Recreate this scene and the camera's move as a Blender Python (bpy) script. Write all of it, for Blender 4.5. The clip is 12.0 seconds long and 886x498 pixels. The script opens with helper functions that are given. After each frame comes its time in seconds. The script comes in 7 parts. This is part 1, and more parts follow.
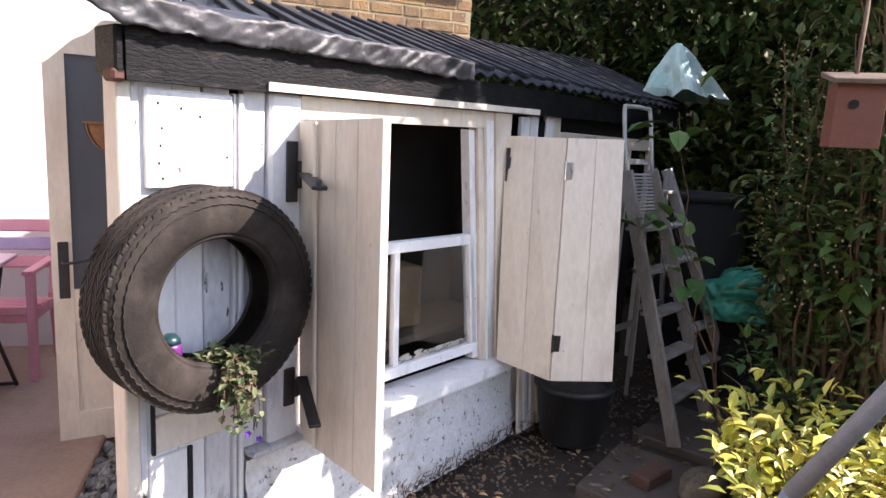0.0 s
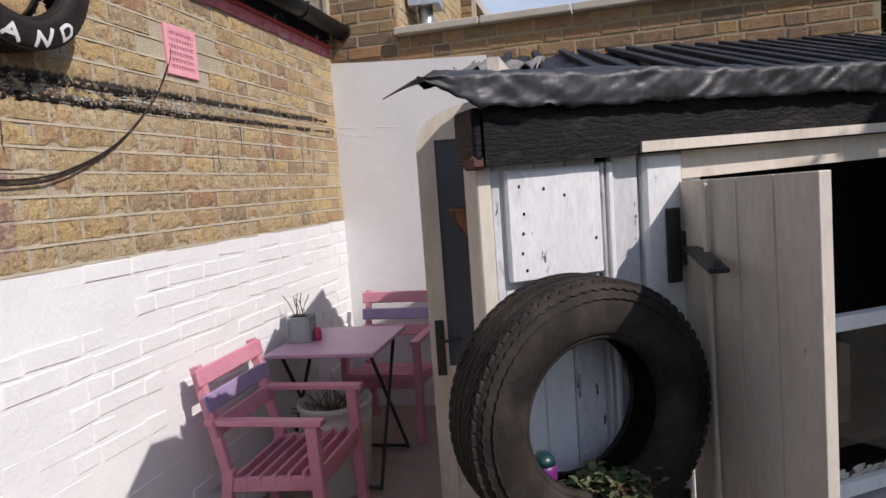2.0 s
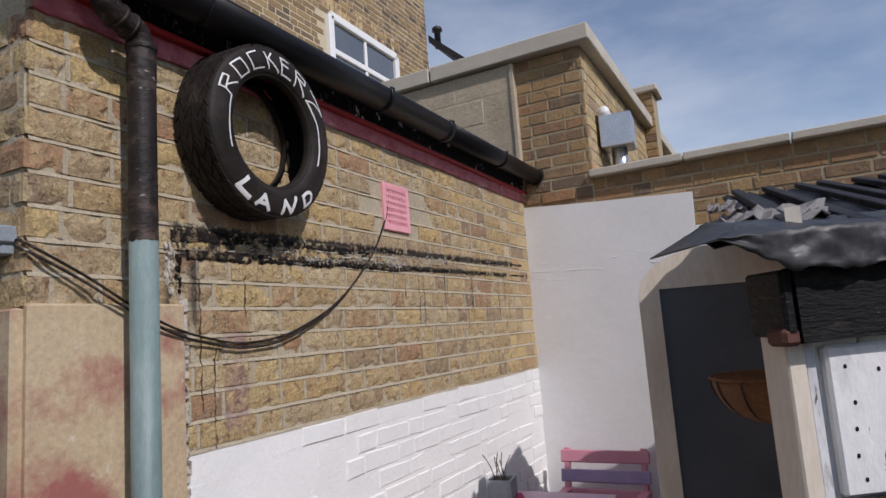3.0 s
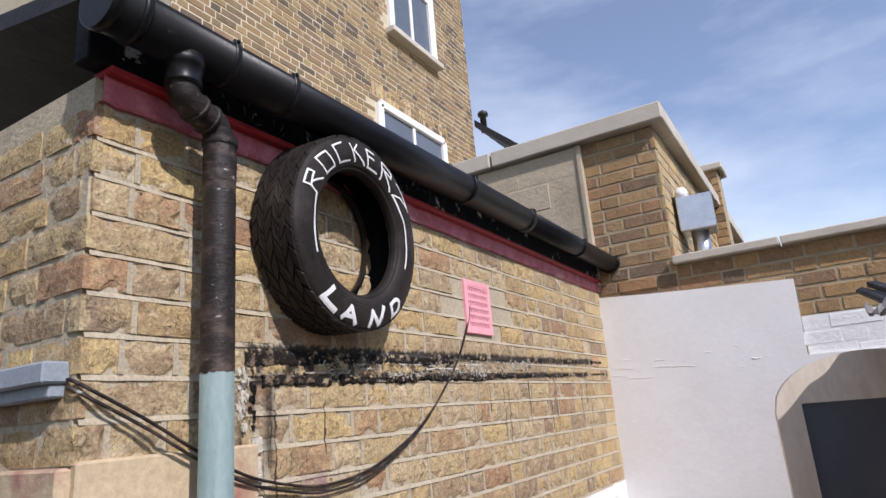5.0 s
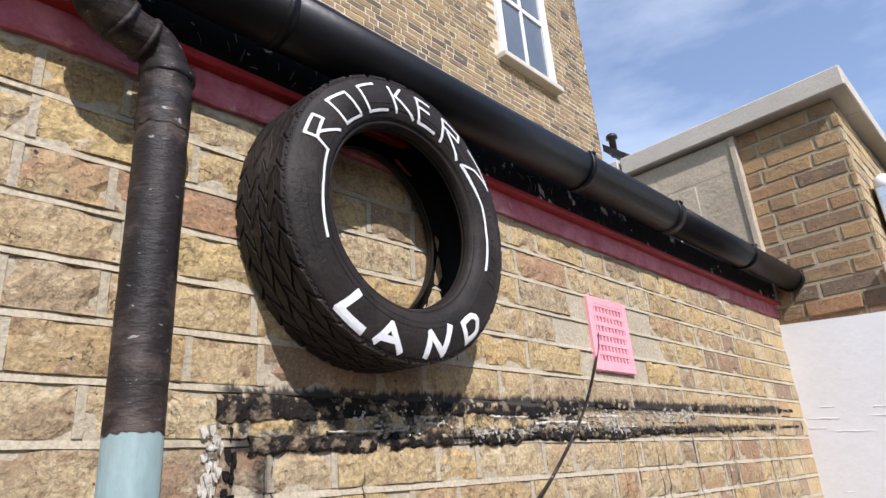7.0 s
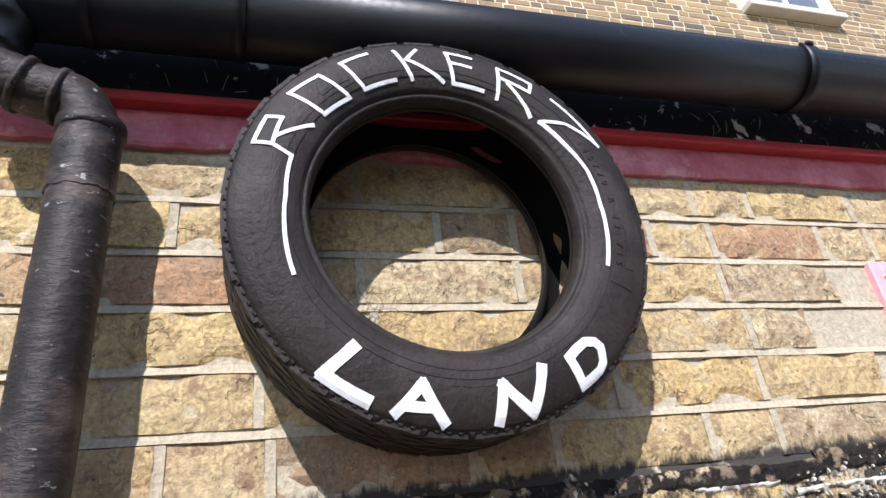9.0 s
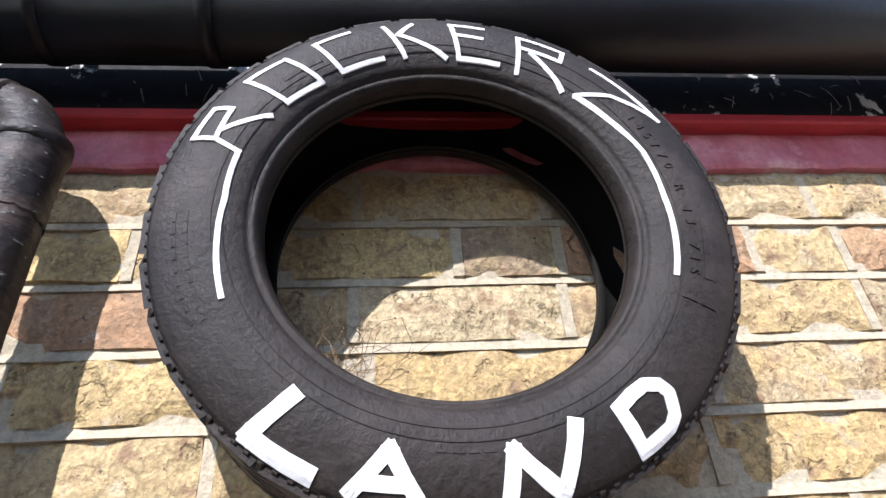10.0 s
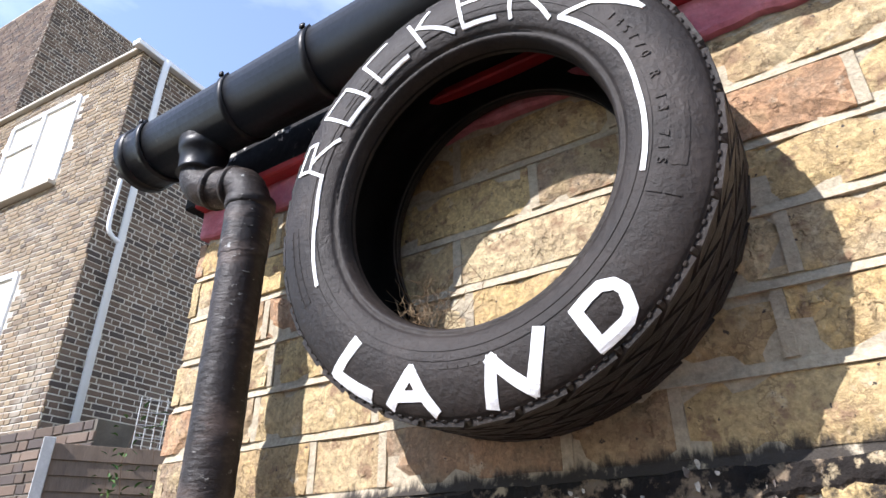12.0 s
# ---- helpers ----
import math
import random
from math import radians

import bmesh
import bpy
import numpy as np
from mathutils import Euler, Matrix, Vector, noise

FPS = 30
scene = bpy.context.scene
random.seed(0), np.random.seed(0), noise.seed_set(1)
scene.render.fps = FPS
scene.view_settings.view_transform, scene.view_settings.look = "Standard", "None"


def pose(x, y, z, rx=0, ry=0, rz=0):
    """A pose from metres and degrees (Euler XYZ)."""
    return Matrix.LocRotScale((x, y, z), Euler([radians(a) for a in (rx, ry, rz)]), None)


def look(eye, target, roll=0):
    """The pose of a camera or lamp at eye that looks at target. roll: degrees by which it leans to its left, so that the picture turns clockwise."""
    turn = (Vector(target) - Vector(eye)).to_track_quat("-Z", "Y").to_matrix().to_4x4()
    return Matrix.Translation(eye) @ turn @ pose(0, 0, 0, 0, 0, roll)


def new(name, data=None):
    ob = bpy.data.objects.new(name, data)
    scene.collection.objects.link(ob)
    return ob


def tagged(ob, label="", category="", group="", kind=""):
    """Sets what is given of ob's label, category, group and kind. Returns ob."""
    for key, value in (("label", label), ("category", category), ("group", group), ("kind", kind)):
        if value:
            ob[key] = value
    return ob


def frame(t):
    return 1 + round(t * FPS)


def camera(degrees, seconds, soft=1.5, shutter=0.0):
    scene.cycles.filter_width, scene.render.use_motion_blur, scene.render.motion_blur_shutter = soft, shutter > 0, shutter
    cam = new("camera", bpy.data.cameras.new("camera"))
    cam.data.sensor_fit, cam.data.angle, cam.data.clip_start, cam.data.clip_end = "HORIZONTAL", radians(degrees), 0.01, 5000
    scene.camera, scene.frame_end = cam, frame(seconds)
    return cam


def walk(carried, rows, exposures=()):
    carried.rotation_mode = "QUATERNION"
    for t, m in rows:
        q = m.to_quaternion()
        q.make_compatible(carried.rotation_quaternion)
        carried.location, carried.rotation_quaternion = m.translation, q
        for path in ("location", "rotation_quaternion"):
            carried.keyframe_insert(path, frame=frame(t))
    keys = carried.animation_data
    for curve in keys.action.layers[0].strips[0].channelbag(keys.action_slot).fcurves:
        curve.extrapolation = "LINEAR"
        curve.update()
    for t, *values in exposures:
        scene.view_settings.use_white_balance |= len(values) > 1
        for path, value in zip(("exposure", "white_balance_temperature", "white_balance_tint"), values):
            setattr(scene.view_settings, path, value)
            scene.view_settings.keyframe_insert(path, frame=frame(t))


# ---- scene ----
# the plan below is drawn in its own units; one of them is this many metres
TRUE = 0.87
cam = camera(70.2, 12.0)
PATH = [
    (0, (0.326, -0.185, 1.615), (0.920, 1.695, 1.283), 3.1),
    (0.5, (0.258, -0.026, 1.606), (0.831, 1.850, 1.217), 0.8),
    (1, (0.212, 0.055, 1.600), (0.541, 1.983, 1.181), 1.6),
    (1.5, (0.235, 0.156, 1.621), (0.192, 2.130, 1.307), -0.5),
    (2, (0.273, 0.232, 1.696), (-0.211, 2.163, 1.505), -4.2),
    (2.5, (0.184, 0.269, 1.753), (-0.615, 2.102, 1.735), -4.4),
    (3, (-0.023, 0.360, 1.815), (-0.945, 2.115, 2.076), -4.3),
    (3.5, (-0.214, 0.420, 1.907), (-1.150, 2.141, 2.311), -4.0),
    (3.7, (-0.241, 0.418, 1.930), (-1.185, 2.124, 2.374), -4.1),
    (5.3, (-0.388, 0.608, 1.988), (-1.362, 2.265, 2.539), -4.4),
    (5.5, (-0.405, 0.710, 1.983), (-1.382, 2.339, 2.607), -3.5),
    (6, (-0.454, 0.945, 1.970), (-1.643, 2.411, 2.629), -5.2),
    (6.5, (-0.502, 1.051, 2.017), (-1.783, 2.432, 2.689), -6.3),
    (7, (-0.657, 1.165, 2.032), (-1.933, 2.536, 2.733), -4.5),
    (7.2, (-0.717, 1.207, 2.049), (-1.967, 2.558, 2.832), -4.9),
    (9, (-0.789, 1.727, 2.117), (-2.489, 2.274, 3.016), -7.1),
    (9.5, (-0.886, 1.797, 2.121), (-2.552, 2.147, 3.171), -3.7),
    (10, (-0.983, 1.901, 2.163), (-2.639, 2.098, 3.266), -4.4),
    (10.5, (-0.982, 2.010, 2.149), (-2.620, 1.804, 3.276), -0.9),
    (11, (-0.958, 2.201, 2.118), (-2.514, 1.555, 3.196), 1.2),
    (11.5, (-0.952, 2.298, 2.123), (-2.427, 1.399, 3.130), -0.5),
    (12, (-0.946, 2.304, 2.114), (-2.435, 1.330, 3.029), -0.5),
]
walk(cam, [(t, look(Vector(eye) * TRUE, Vector(target) * TRUE, roll)) for t, eye, target, roll in PATH],
     exposures=[(0.0, 1.17, 7250, 21), (0.5, 1.04, 7250, 21), (1.0, 0.82, 7100, 21), (1.5, 0.18, 7000, 20), (2.0, -0.52, 6900, 17), (2.5, -0.93, 6800, 15), (3.0, -0.85, 6700, 16), (3.5, -0.48, 6700, 18), (5.5, -0.18, 6600, 17), (6.5, -0.01, 6600, 16), (7.2, 0.10, 6450, 14), (9.0, 0.46, 6300, 13), (10.0, 0.75, 6250, 14), (11.0, 0.84, 6350, 15), (12.0, 0.82, 6450, 14)])

# ---- daylight ----
TO_SUN = Vector((1.0, -0.42, 0.92)).normalized()
world = bpy.data.worlds.new("sky")
scene.world = world
world.use_nodes = True
wn, wl = world.node_tree.nodes, world.node_tree.links
sky = wn.new("ShaderNodeTexSky")
sky.sky_type, sky.sun_disc = "NISHITA", False
sky.sun_elevation = math.asin(TO_SUN.z)
sky.sun_rotation = math.atan2(TO_SUN.x, TO_SUN.y)
sky.air_density, sky.dust_density, sky.ozone_density = 1.0, 0.15, 1.5
wtc, wmap = wn.new("ShaderNodeTexCoord"), wn.new("ShaderNodeMapping")
wmap.inputs["Scale"].default_value = (1.2, 1.2, 3.6)
cloud = wn.new("ShaderNodeTexNoise")
cloud.inputs["Scale"].default_value, cloud.inputs["Detail"].default_value = 1.3, 7
cloud.inputs["Roughness"].default_value = 0.55
cramp = wn.new("ShaderNodeValToRGB")
cramp.color_ramp.elements[0].position, cramp.color_ramp.elements[1].position = 0.47, 0.88
cramp.color_ramp.elements[0].color, cramp.color_ramp.elements[1].color = (0.06, 0.06, 0.06, 1), (0.85, 0.85, 0.85, 1)
wmix = wn.new("ShaderNodeMixRGB")
wmix.inputs[2].default_value = (12.0, 13.4, 15.0, 1)
wl.new(wtc.outputs["Generated"], wmap.inputs["Vector"])
wl.new(wmap.outputs["Vector"], cloud.inputs["Vector"])
wl.new(cloud.outputs["Fac"], cramp.inputs["Fac"])
wl.new(cramp.outputs["Color"], wmix.inputs[0])
wgain = wn.new("ShaderNodeMixRGB")
wgain.blend_type, wgain.inputs[0].default_value, wgain.inputs[2].default_value = "MULTIPLY", 1.0, (2.04, 2.02, 2.08, 1)
wl.new(sky.outputs["Color"], wgain.inputs[1])
wl.new(wgain.outputs["Color"], wmix.inputs[1])
wl.new(wmix.outputs["Color"], wn["Background"].inputs["Color"])
wn["Background"].inputs["Strength"].default_value = 0.10
sun = new("sun", bpy.data.lights.new("sun", "SUN"))
sun.data.energy, sun.data.angle, sun.data.color = 5.0, radians(0.5), (1.0, 0.985, 0.985)
sun.rotation_mode = "QUATERNION"
sun.rotation_quaternion = TO_SUN.to_track_quat("Z", "Y")


# ---- materials ----
def ramp(nodes, stops):
    r = nodes.new("ShaderNodeValToRGB")
    el = r.color_ramp.elements
    while len(el) < len(stops):
        el.new(0.5)
    for e, (p, c) in zip(el, stops):
        e.position, e.color = p, (*c, 1) if len(c) == 3 else c
    return r


def mat(name, cols, rough=0.7, scale=6.0, grain=90.0, grain_amt=0.25, bump=0.25, bump_scale=70.0, metal=0.0,
        spots=None, vary=None, stretch=(1, 1, 1), spec=0.5, rough_var=0.12, transmission=0.0, lo=0.3, hi=0.7, bands=(), pits=0.0, play=0.16, creases=0.0):
    """Surface of two-scale noise. cols: colours of the broad variation; spots: (colour, scale, threshold, softness) patches;
    vary: 'object' or 'island' with a palette list in cols used piece by piece."""
    m = bpy.data.materials.new(name)
    m.use_nodes = True
    n, l = m.node_tree.nodes, m.node_tree.links
    b = n["Principled BSDF"]
    g = n.new("ShaderNodeNewGeometry")
    mp = n.new("ShaderNodeMapping")
    mp.inputs["Scale"].default_value = stretch
    plan = n.new("ShaderNodeVectorMath")
    plan.operation = "SCALE"
    plan.inputs["Scale"].default_value = 1 / TRUE
    l.new(g.outputs["Position"], plan.inputs[0])
    l.new(plan.outputs[0], mp.inputs["Vector"])

    def noise_tex(sc, det=5, rgh=0.6):
        t = n.new("ShaderNodeTexNoise")
        t.inputs["Scale"].default_value, t.inputs["Detail"].default_value = sc, det
        t.inputs["Roughness"].default_value = rgh
        l.new(mp.outputs["Vector"], t.inputs["Vector"])
        return t
    broad = noise_tex(scale)
    if vary:
        src = n.new("ShaderNodeObjectInfo").outputs["Random"] if vary == "object" else g.outputs["Random Per Island"]
        add = n.new("ShaderNodeMath")
        add.operation = "MULTIPLY_ADD"
        add.inputs[1].default_value, add.inputs[2].default_value = play, -play / 2
        l.new(broad.outputs["Fac"], add.inputs[0])
        sm = n.new("ShaderNodeMath")
        l.new(src, sm.inputs[0]), l.new(add.outputs[0], sm.inputs[1])
        r = ramp(n, [((i + 0.5) / len(cols), c) for i, c in enumerate(cols)])
        l.new(sm.outputs[0], r.inputs["Fac"])
    else:
        r = ramp(n, [(lo + (hi - lo) * i / max(1, len(cols) - 1), c) for i, c in enumerate(cols)])
        l.new(broad.outputs["Fac"], r.inputs["Fac"])
    colour = r.outputs["Color"]
    fine = noise_tex(grain, 4, 0.7)
    fr = ramp(n, [(0.25, (1 - grain_amt,) * 3), (0.75, (1 + grain_amt * 0.4,) * 3)])
    l.new(fine.outputs["Fac"], fr.inputs["Fac"])
    mul = n.new("ShaderNodeMixRGB")
    mul.blend_type, mul.inputs[0].default_value = "MULTIPLY", 1.0
    l.new(colour, mul.inputs[1]), l.new(fr.outputs["Color"], mul.inputs[2])
    colour = mul.outputs["Color"]
    for sp in spots or ():
        scol, ssc, th, soft = sp
        st = noise_tex(ssc, 8, 0.65)
        sr = ramp(n, [(th - soft, (0, 0, 0)), (th + soft, (1, 1, 1))])
        l.new(st.outputs["Fac"], sr.inputs["Fac"])
        mx = n.new("ShaderNodeMixRGB")
        mx.inputs[2].default_value = (*scol, 1)
        l.new(sr.outputs["Color"], mx.inputs[0]), l.new(colour, mx.inputs[1])
        colour = mx.outputs["Color"]
    if creases:
        # fine dark cracks and drag marks, broken into short lengths
        for csc, cut in ((26, 0.53), (60, 0.50)):
            cn, cm = noise_tex(csc, 4, 0.6), noise_tex(csc * 0.6, 2, 0.5)
            band_ = ramp(n, [(0.5 - 0.030, (0, 0, 0)), (0.5 - 0.008, (1, 1, 1)), (0.5 + 0.008, (1, 1, 1)), (0.5 + 0.030, (0, 0, 0))])
            keep = ramp(n, [(cut, (0, 0, 0)), (cut + 0.05, (creases,) * 3)])
            l.new(cn.outputs["Fac"], band_.inputs["Fac"]), l.new(cm.outputs["Fac"], keep.inputs["Fac"])
            cx = n.new("ShaderNodeMixRGB")
            cx.blend_type, cx.inputs[0].default_value = "MULTIPLY", 1.0
            l.new(band_.outputs["Color"], cx.inputs[1]), l.new(keep.outputs["Color"], cx.inputs[2])
            mx = n.new("ShaderNodeMixRGB")
            mx.inputs[2].default_value = (0.13, 0.080, 0.045, 1)
            l.new(cx.outputs["Color"], mx.inputs[0]), l.new(colour, mx.inputs[1])
            colour = mx.outputs["Color"]
    if bands:
        # tar runs along the wall: torn horizontal stains and thin drips below them
        def maths(op, a, c):
            q = n.new("ShaderNodeMath")
            q.operation = op
            for k_, v_ in enumerate((a, c)):
                if isinstance(v_, (int, float)):
                    q.inputs[k_].default_value = v_
                else:
                    l.new(v_, q.inputs[k_])
            return q.outputs[0]

        def step(v_, a, c):
            q = n.new("ShaderNodeMapRange")
            q.interpolation_type = "SMOOTHSTEP"
            l.new(v_, q.inputs[0])
            q.inputs[1].default_value, q.inputs[2].default_value = min(a, c), max(a, c)
            q.inputs[3].default_value, q.inputs[4].default_value = (0, 1) if a < c else (1, 0)
            return q.outputs[0]

        def stretched(sy, sz, det):
            q, t_ = n.new("ShaderNodeMapping"), n.new("ShaderNodeTexNoise")
            q.inputs["Scale"].default_value = (1, sy, sz)
            l.new(plan.outputs[0], q.inputs["Vector"])
            l.new(q.outputs["Vector"], t_.inputs["Vector"])
            t_.inputs["Scale"].default_value, t_.inputs["Detail"].default_value, t_.inputs["Roughness"].default_value = 1.0, det, 0.7
            return t_.outputs["Fac"]
        sx = n.new("ShaderNodeSeparateXYZ")
        l.new(plan.outputs[0], sx.inputs[0])
        yy = sx.outputs["Y"]
        zz = maths("SUBTRACT", sx.outputs["Z"], maths("MULTIPLY", maths("SUBTRACT", yy, 1.78), 0.018))
        streak, patch, drip = stretched(64, 16, 7), stretched(13, 12, 6), stretched(62, 1.1, 2)
        total = None
        for zc, hw, wob, y0, y1, part_ in bands:
            d_ = maths("ABSOLUTE", maths("SUBTRACT", maths("ADD", zz, maths("MULTIPLY", maths("SUBTRACT", streak, 0.5), wob)), zc), 0)
            m_ = maths("MULTIPLY", step(d_, hw * 1.35, hw * 0.55), step(patch, part_ - 0.05, part_ + 0.05))
            m_ = maths("MULTIPLY", m_, maths("MULTIPLY", step(yy, y0 - 0.02, y0 + 0.02), step(yy, y1 + 0.02, y1 - 0.02)))
            total = m_ if total is None else maths("MAXIMUM", total, m_)
        dm = maths("MULTIPLY", step(drip, 0.660, 0.685), maths("MULTIPLY", step(zz, 1.74, 1.95), step(zz, 2.14, 2.12)))
        dm = maths("MULTIPLY", dm, maths("MULTIPLY", step(yy, 1.70, 1.74), 0.85))
        total = maths("MAXIMUM", total, dm)
        wash = maths("MULTIPLY", maths("MULTIPLY", step(yy, 1.855, 1.87), step(yy, 1.975, 1.955)), maths("MULTIPLY", step(zz, 1.50, 1.58), step(zz, 1.88, 1.84)))
        mx = n.new("ShaderNodeMixRGB")
        mx.inputs[2].default_value = (0.24, 0.125, 0.145, 1)
        l.new(maths("MULTIPLY", maths("MULTIPLY", wash, step(patch, 0.36, 0.62)), 0.7), mx.inputs[0]), l.new(colour, mx.inputs[1])
        colour = mx.outputs["Color"]
        for ya, za, zb in ((1.769, 1.603, 2.109), (1.822, 1.419, 1.833), (1.753, 1.925, 2.109), (1.962, 1.902, 2.109), (3.16, 1.833, 2.109), (3.21, 1.81, 2.109), (3.72, 1.775, 2.109), (3.8, 1.833, 2.109), (4.2, 1.833, 2.109), (4.31, 1.741, 2.109), (4.36, 1.81, 2.109)):
            off = maths("ABSOLUTE", maths("SUBTRACT", maths("ADD", yy, maths("MULTIPLY", maths("SUBTRACT", patch, 0.5), 0.03)), ya), 0)
            q_ = maths("MULTIPLY", step(off, 0.0045, 0.0015), maths("MULTIPLY", step(zz, za, za + 0.03), step(zz, zb, zb - 0.01)))
            total = maths("MAXIMUM", total, maths("MULTIPLY", q_, step(streak, 0.40, 0.48)))
        mx = n.new("ShaderNodeMixRGB")
        mx.inputs[2].default_value = (0.020, 0.016, 0.014, 1)
        l.new(maths("MULTIPLY", total, 0.95), mx.inputs[0]), l.new(colour, mx.inputs[1])
        colour = mx.outputs["Color"]
    l.new(colour, b.inputs["Base Color"])
    rr = ramp(n, [(0.2, (max(0.02, rough - rough_var),) * 3), (0.8, (min(1, rough + rough_var),) * 3)])
    l.new(fine.outputs["Fac"], rr.inputs["Fac"])
    l.new(rr.outputs["Color"], b.inputs["Roughness"])
    b.inputs["Metallic"].default_value = metal
    b.inputs["Specular IOR Level"].default_value = spec
    if transmission:
        b.inputs["Transmission Weight"].default_value = transmission
    if bump:
        bt = noise_tex(bump_scale, 6, 0.65)
        if pits:
            pt = noise_tex(24, 7, 0.62)
            pr = ramp(n, [(pits, (1, 1, 1)), (pits + 0.05, (0, 0, 0))])
            l.new(pt.outputs["Fac"], pr.inputs["Fac"])
            ph = n.new("ShaderNodeMixRGB")
            ph.blend_type, ph.inputs[0].default_value = "MULTIPLY", 0.9
            l.new(bt.outputs["Fac"], ph.inputs[1]), l.new(pr.outputs["Color"], ph.inputs[2])
        bn = n.new("ShaderNodeBump")
        bn.inputs["Strength"].default_value, bn.inputs["Distance"].default_value = bump, 0.006
        l.new(ph.outputs["Color"] if pits else bt.outputs["Fac"], bn.inputs["Height"])
        l.new(bn.outputs["Normal"], b.inputs["Normal"])
    return m


STOCK = [(0.56, 0.42, 0.22), (0.46, 0.325, 0.165), (0.61, 0.425, 0.185), (0.52, 0.405, 0.245), (0.37, 0.26, 0.15), (0.60, 0.475, 0.28),
         (0.50, 0.365, 0.195), (0.46, 0.265, 0.145), (0.31, 0.225, 0.145), (0.58, 0.445, 0.23), (0.53, 0.385, 0.19), (0.61, 0.45, 0.21)]
RUNS = ((2.198, 0.0184, 0.0517, 1.666, 4.86, 0.4), (2.122, 0.0149, 0.0403, 1.687, 4.86, 0.4), (2.16, 0.0345, 0.069, 1.666, 2.736, 0.5), (1.994, 0.1035, 0.115, 1.639, 1.692, 0.47), (2.005, 0.115, 0.069, 1.734, 1.761, 0.42))
LIME = ((0.70, 0.65, 0.55), 9.0, 0.70, 0.04)
SOOT = ((0.10, 0.085, 0.07), 5.0, 0.68, 0.07)
M_BRICK = mat("stock_brick", STOCK, 0.9, 14, 120, 0.55, 1.0, 60, vary="object", spots=[((0.60, 0.51, 0.36), 20, 0.65, 0.07), ((0.26, 0.165, 0.095), 26, 0.60, 0.05), ((0.16, 0.11, 0.09), 9, 0.72, 0.04), LIME, ((0.10, 0.080, 0.062), 5.0, 0.71, 0.06), ((0.05, 0.04, 0.035), 80, 0.655, 0.02)], bands=RUNS, pits=0.60, play=0.30, creases=0.45)
M_BRICK_ISLE = mat("stock_brick_far", STOCK, 0.9, 14, 120, 0.4, 0.9, 45, vary="island", spots=[((0.60, 0.52, 0.38), 30, 0.65, 0.07), ((0.25, 0.165, 0.10), 36, 0.63, 0.05), LIME, SOOT], pits=0.58)
M_BRICK_BROWN = mat("brown_brick", [(0.44, 0.275, 0.125), (0.34, 0.215, 0.11), (0.48, 0.315, 0.15), (0.26, 0.17, 0.10), (0.42, 0.235, 0.115), (0.21, 0.145, 0.095)],
                    0.92, 12, 110, 0.35, 1.0, 40, vary="island", spots=[SOOT, ((0.46, 0.39, 0.28), 22, 0.66, 0.05)], pits=0.60, play=0.4, creases=0.4)
M_BRICK_HOUSE = mat("house_brick", [(0.29, 0.195, 0.095), (0.22, 0.15, 0.08), (0.36, 0.25, 0.12), (0.16, 0.115, 0.07), (0.31, 0.20, 0.11), (0.12, 0.09, 0.065)],
                    0.92, 12, 100, 0.3, 0.5, 50, vary="island")
M_MORTAR = mat("lime_mortar", [(0.44, 0.37, 0.26), (0.535, 0.46, 0.335)], 0.95, 9, 120, 0.4, 0.8, 60, spots=[((0.24, 0.20, 0.15), 7, 0.68, 0.08)], bands=RUNS)
M_POINTING = mat("pale_house_pointing", [(0.52, 0.445, 0.305), (0.62, 0.54, 0.385)], 0.95, 6, 100, 0.3, 0.4, 60)
M_MORTAR_HOUSE = mat("old_mortar", [(0.37, 0.305, 0.195), (0.46, 0.385, 0.255)], 0.95, 6, 100, 0.3, 0.4, 60)
M_WHITE_BRICK = mat("white_masonry_paint", [(0.80, 0.80, 0.78), (0.86, 0.86, 0.84)], 0.75, 4, 60, 0.06, 0.6, 40, spots=[((0.55, 0.53, 0.48), 22, 0.77, 0.03)])
M_RENDER = mat("white_render", [(0.78, 0.77, 0.75), (0.84, 0.83, 0.82)], 0.8, 2.5, 45, 0.05, 0.35, 12, spots=[((0.62, 0.61, 0.58), 3.2, 0.72, 0.08)])
M_GREY_RENDER = mat("grey_cement_render", [(0.43, 0.355, 0.25), (0.54, 0.45, 0.325), (0.48, 0.40, 0.285)], 0.9, 3, 60, 0.3, 0.9, 25, spots=[((0.28, 0.25, 0.20), 4, 0.66, 0.06)])
M_COPING = mat("concrete_coping", [(0.50, 0.45, 0.37), (0.60, 0.55, 0.46)], 0.85, 4, 70, 0.15, 0.4, 40, spots=[((0.3, 0.27, 0.22), 5, 0.7, 0.05)])
M_BITUMEN = mat("black_bitumen_paint", [(0.004, 0.004, 0.005), (0.009, 0.009, 0.010)], 0.7, 8, 70, 0.3, 0.5, 30, spots=[((0.62, 0.60, 0.56), 14, 0.665, 0.012), ((0.58, 0.56, 0.52), 8, 0.605, 0.008), ((0.05, 0.04, 0.04), 30, 0.66, 0.03)], spec=0.2)
M_TAR = mat("flaking_tar", [(0.009, 0.008, 0.0075), (0.030, 0.024, 0.020)], 0.75, 12, 90, 0.5, 1.0, 45, spots=[((0.20, 0.15, 0.10), 30, 0.565, 0.04), ((0.40, 0.32, 0.20), 17, 0.62, 0.02), ((0.50, 0.47, 0.41), 60, 0.70, 0.02)], spec=0.15)
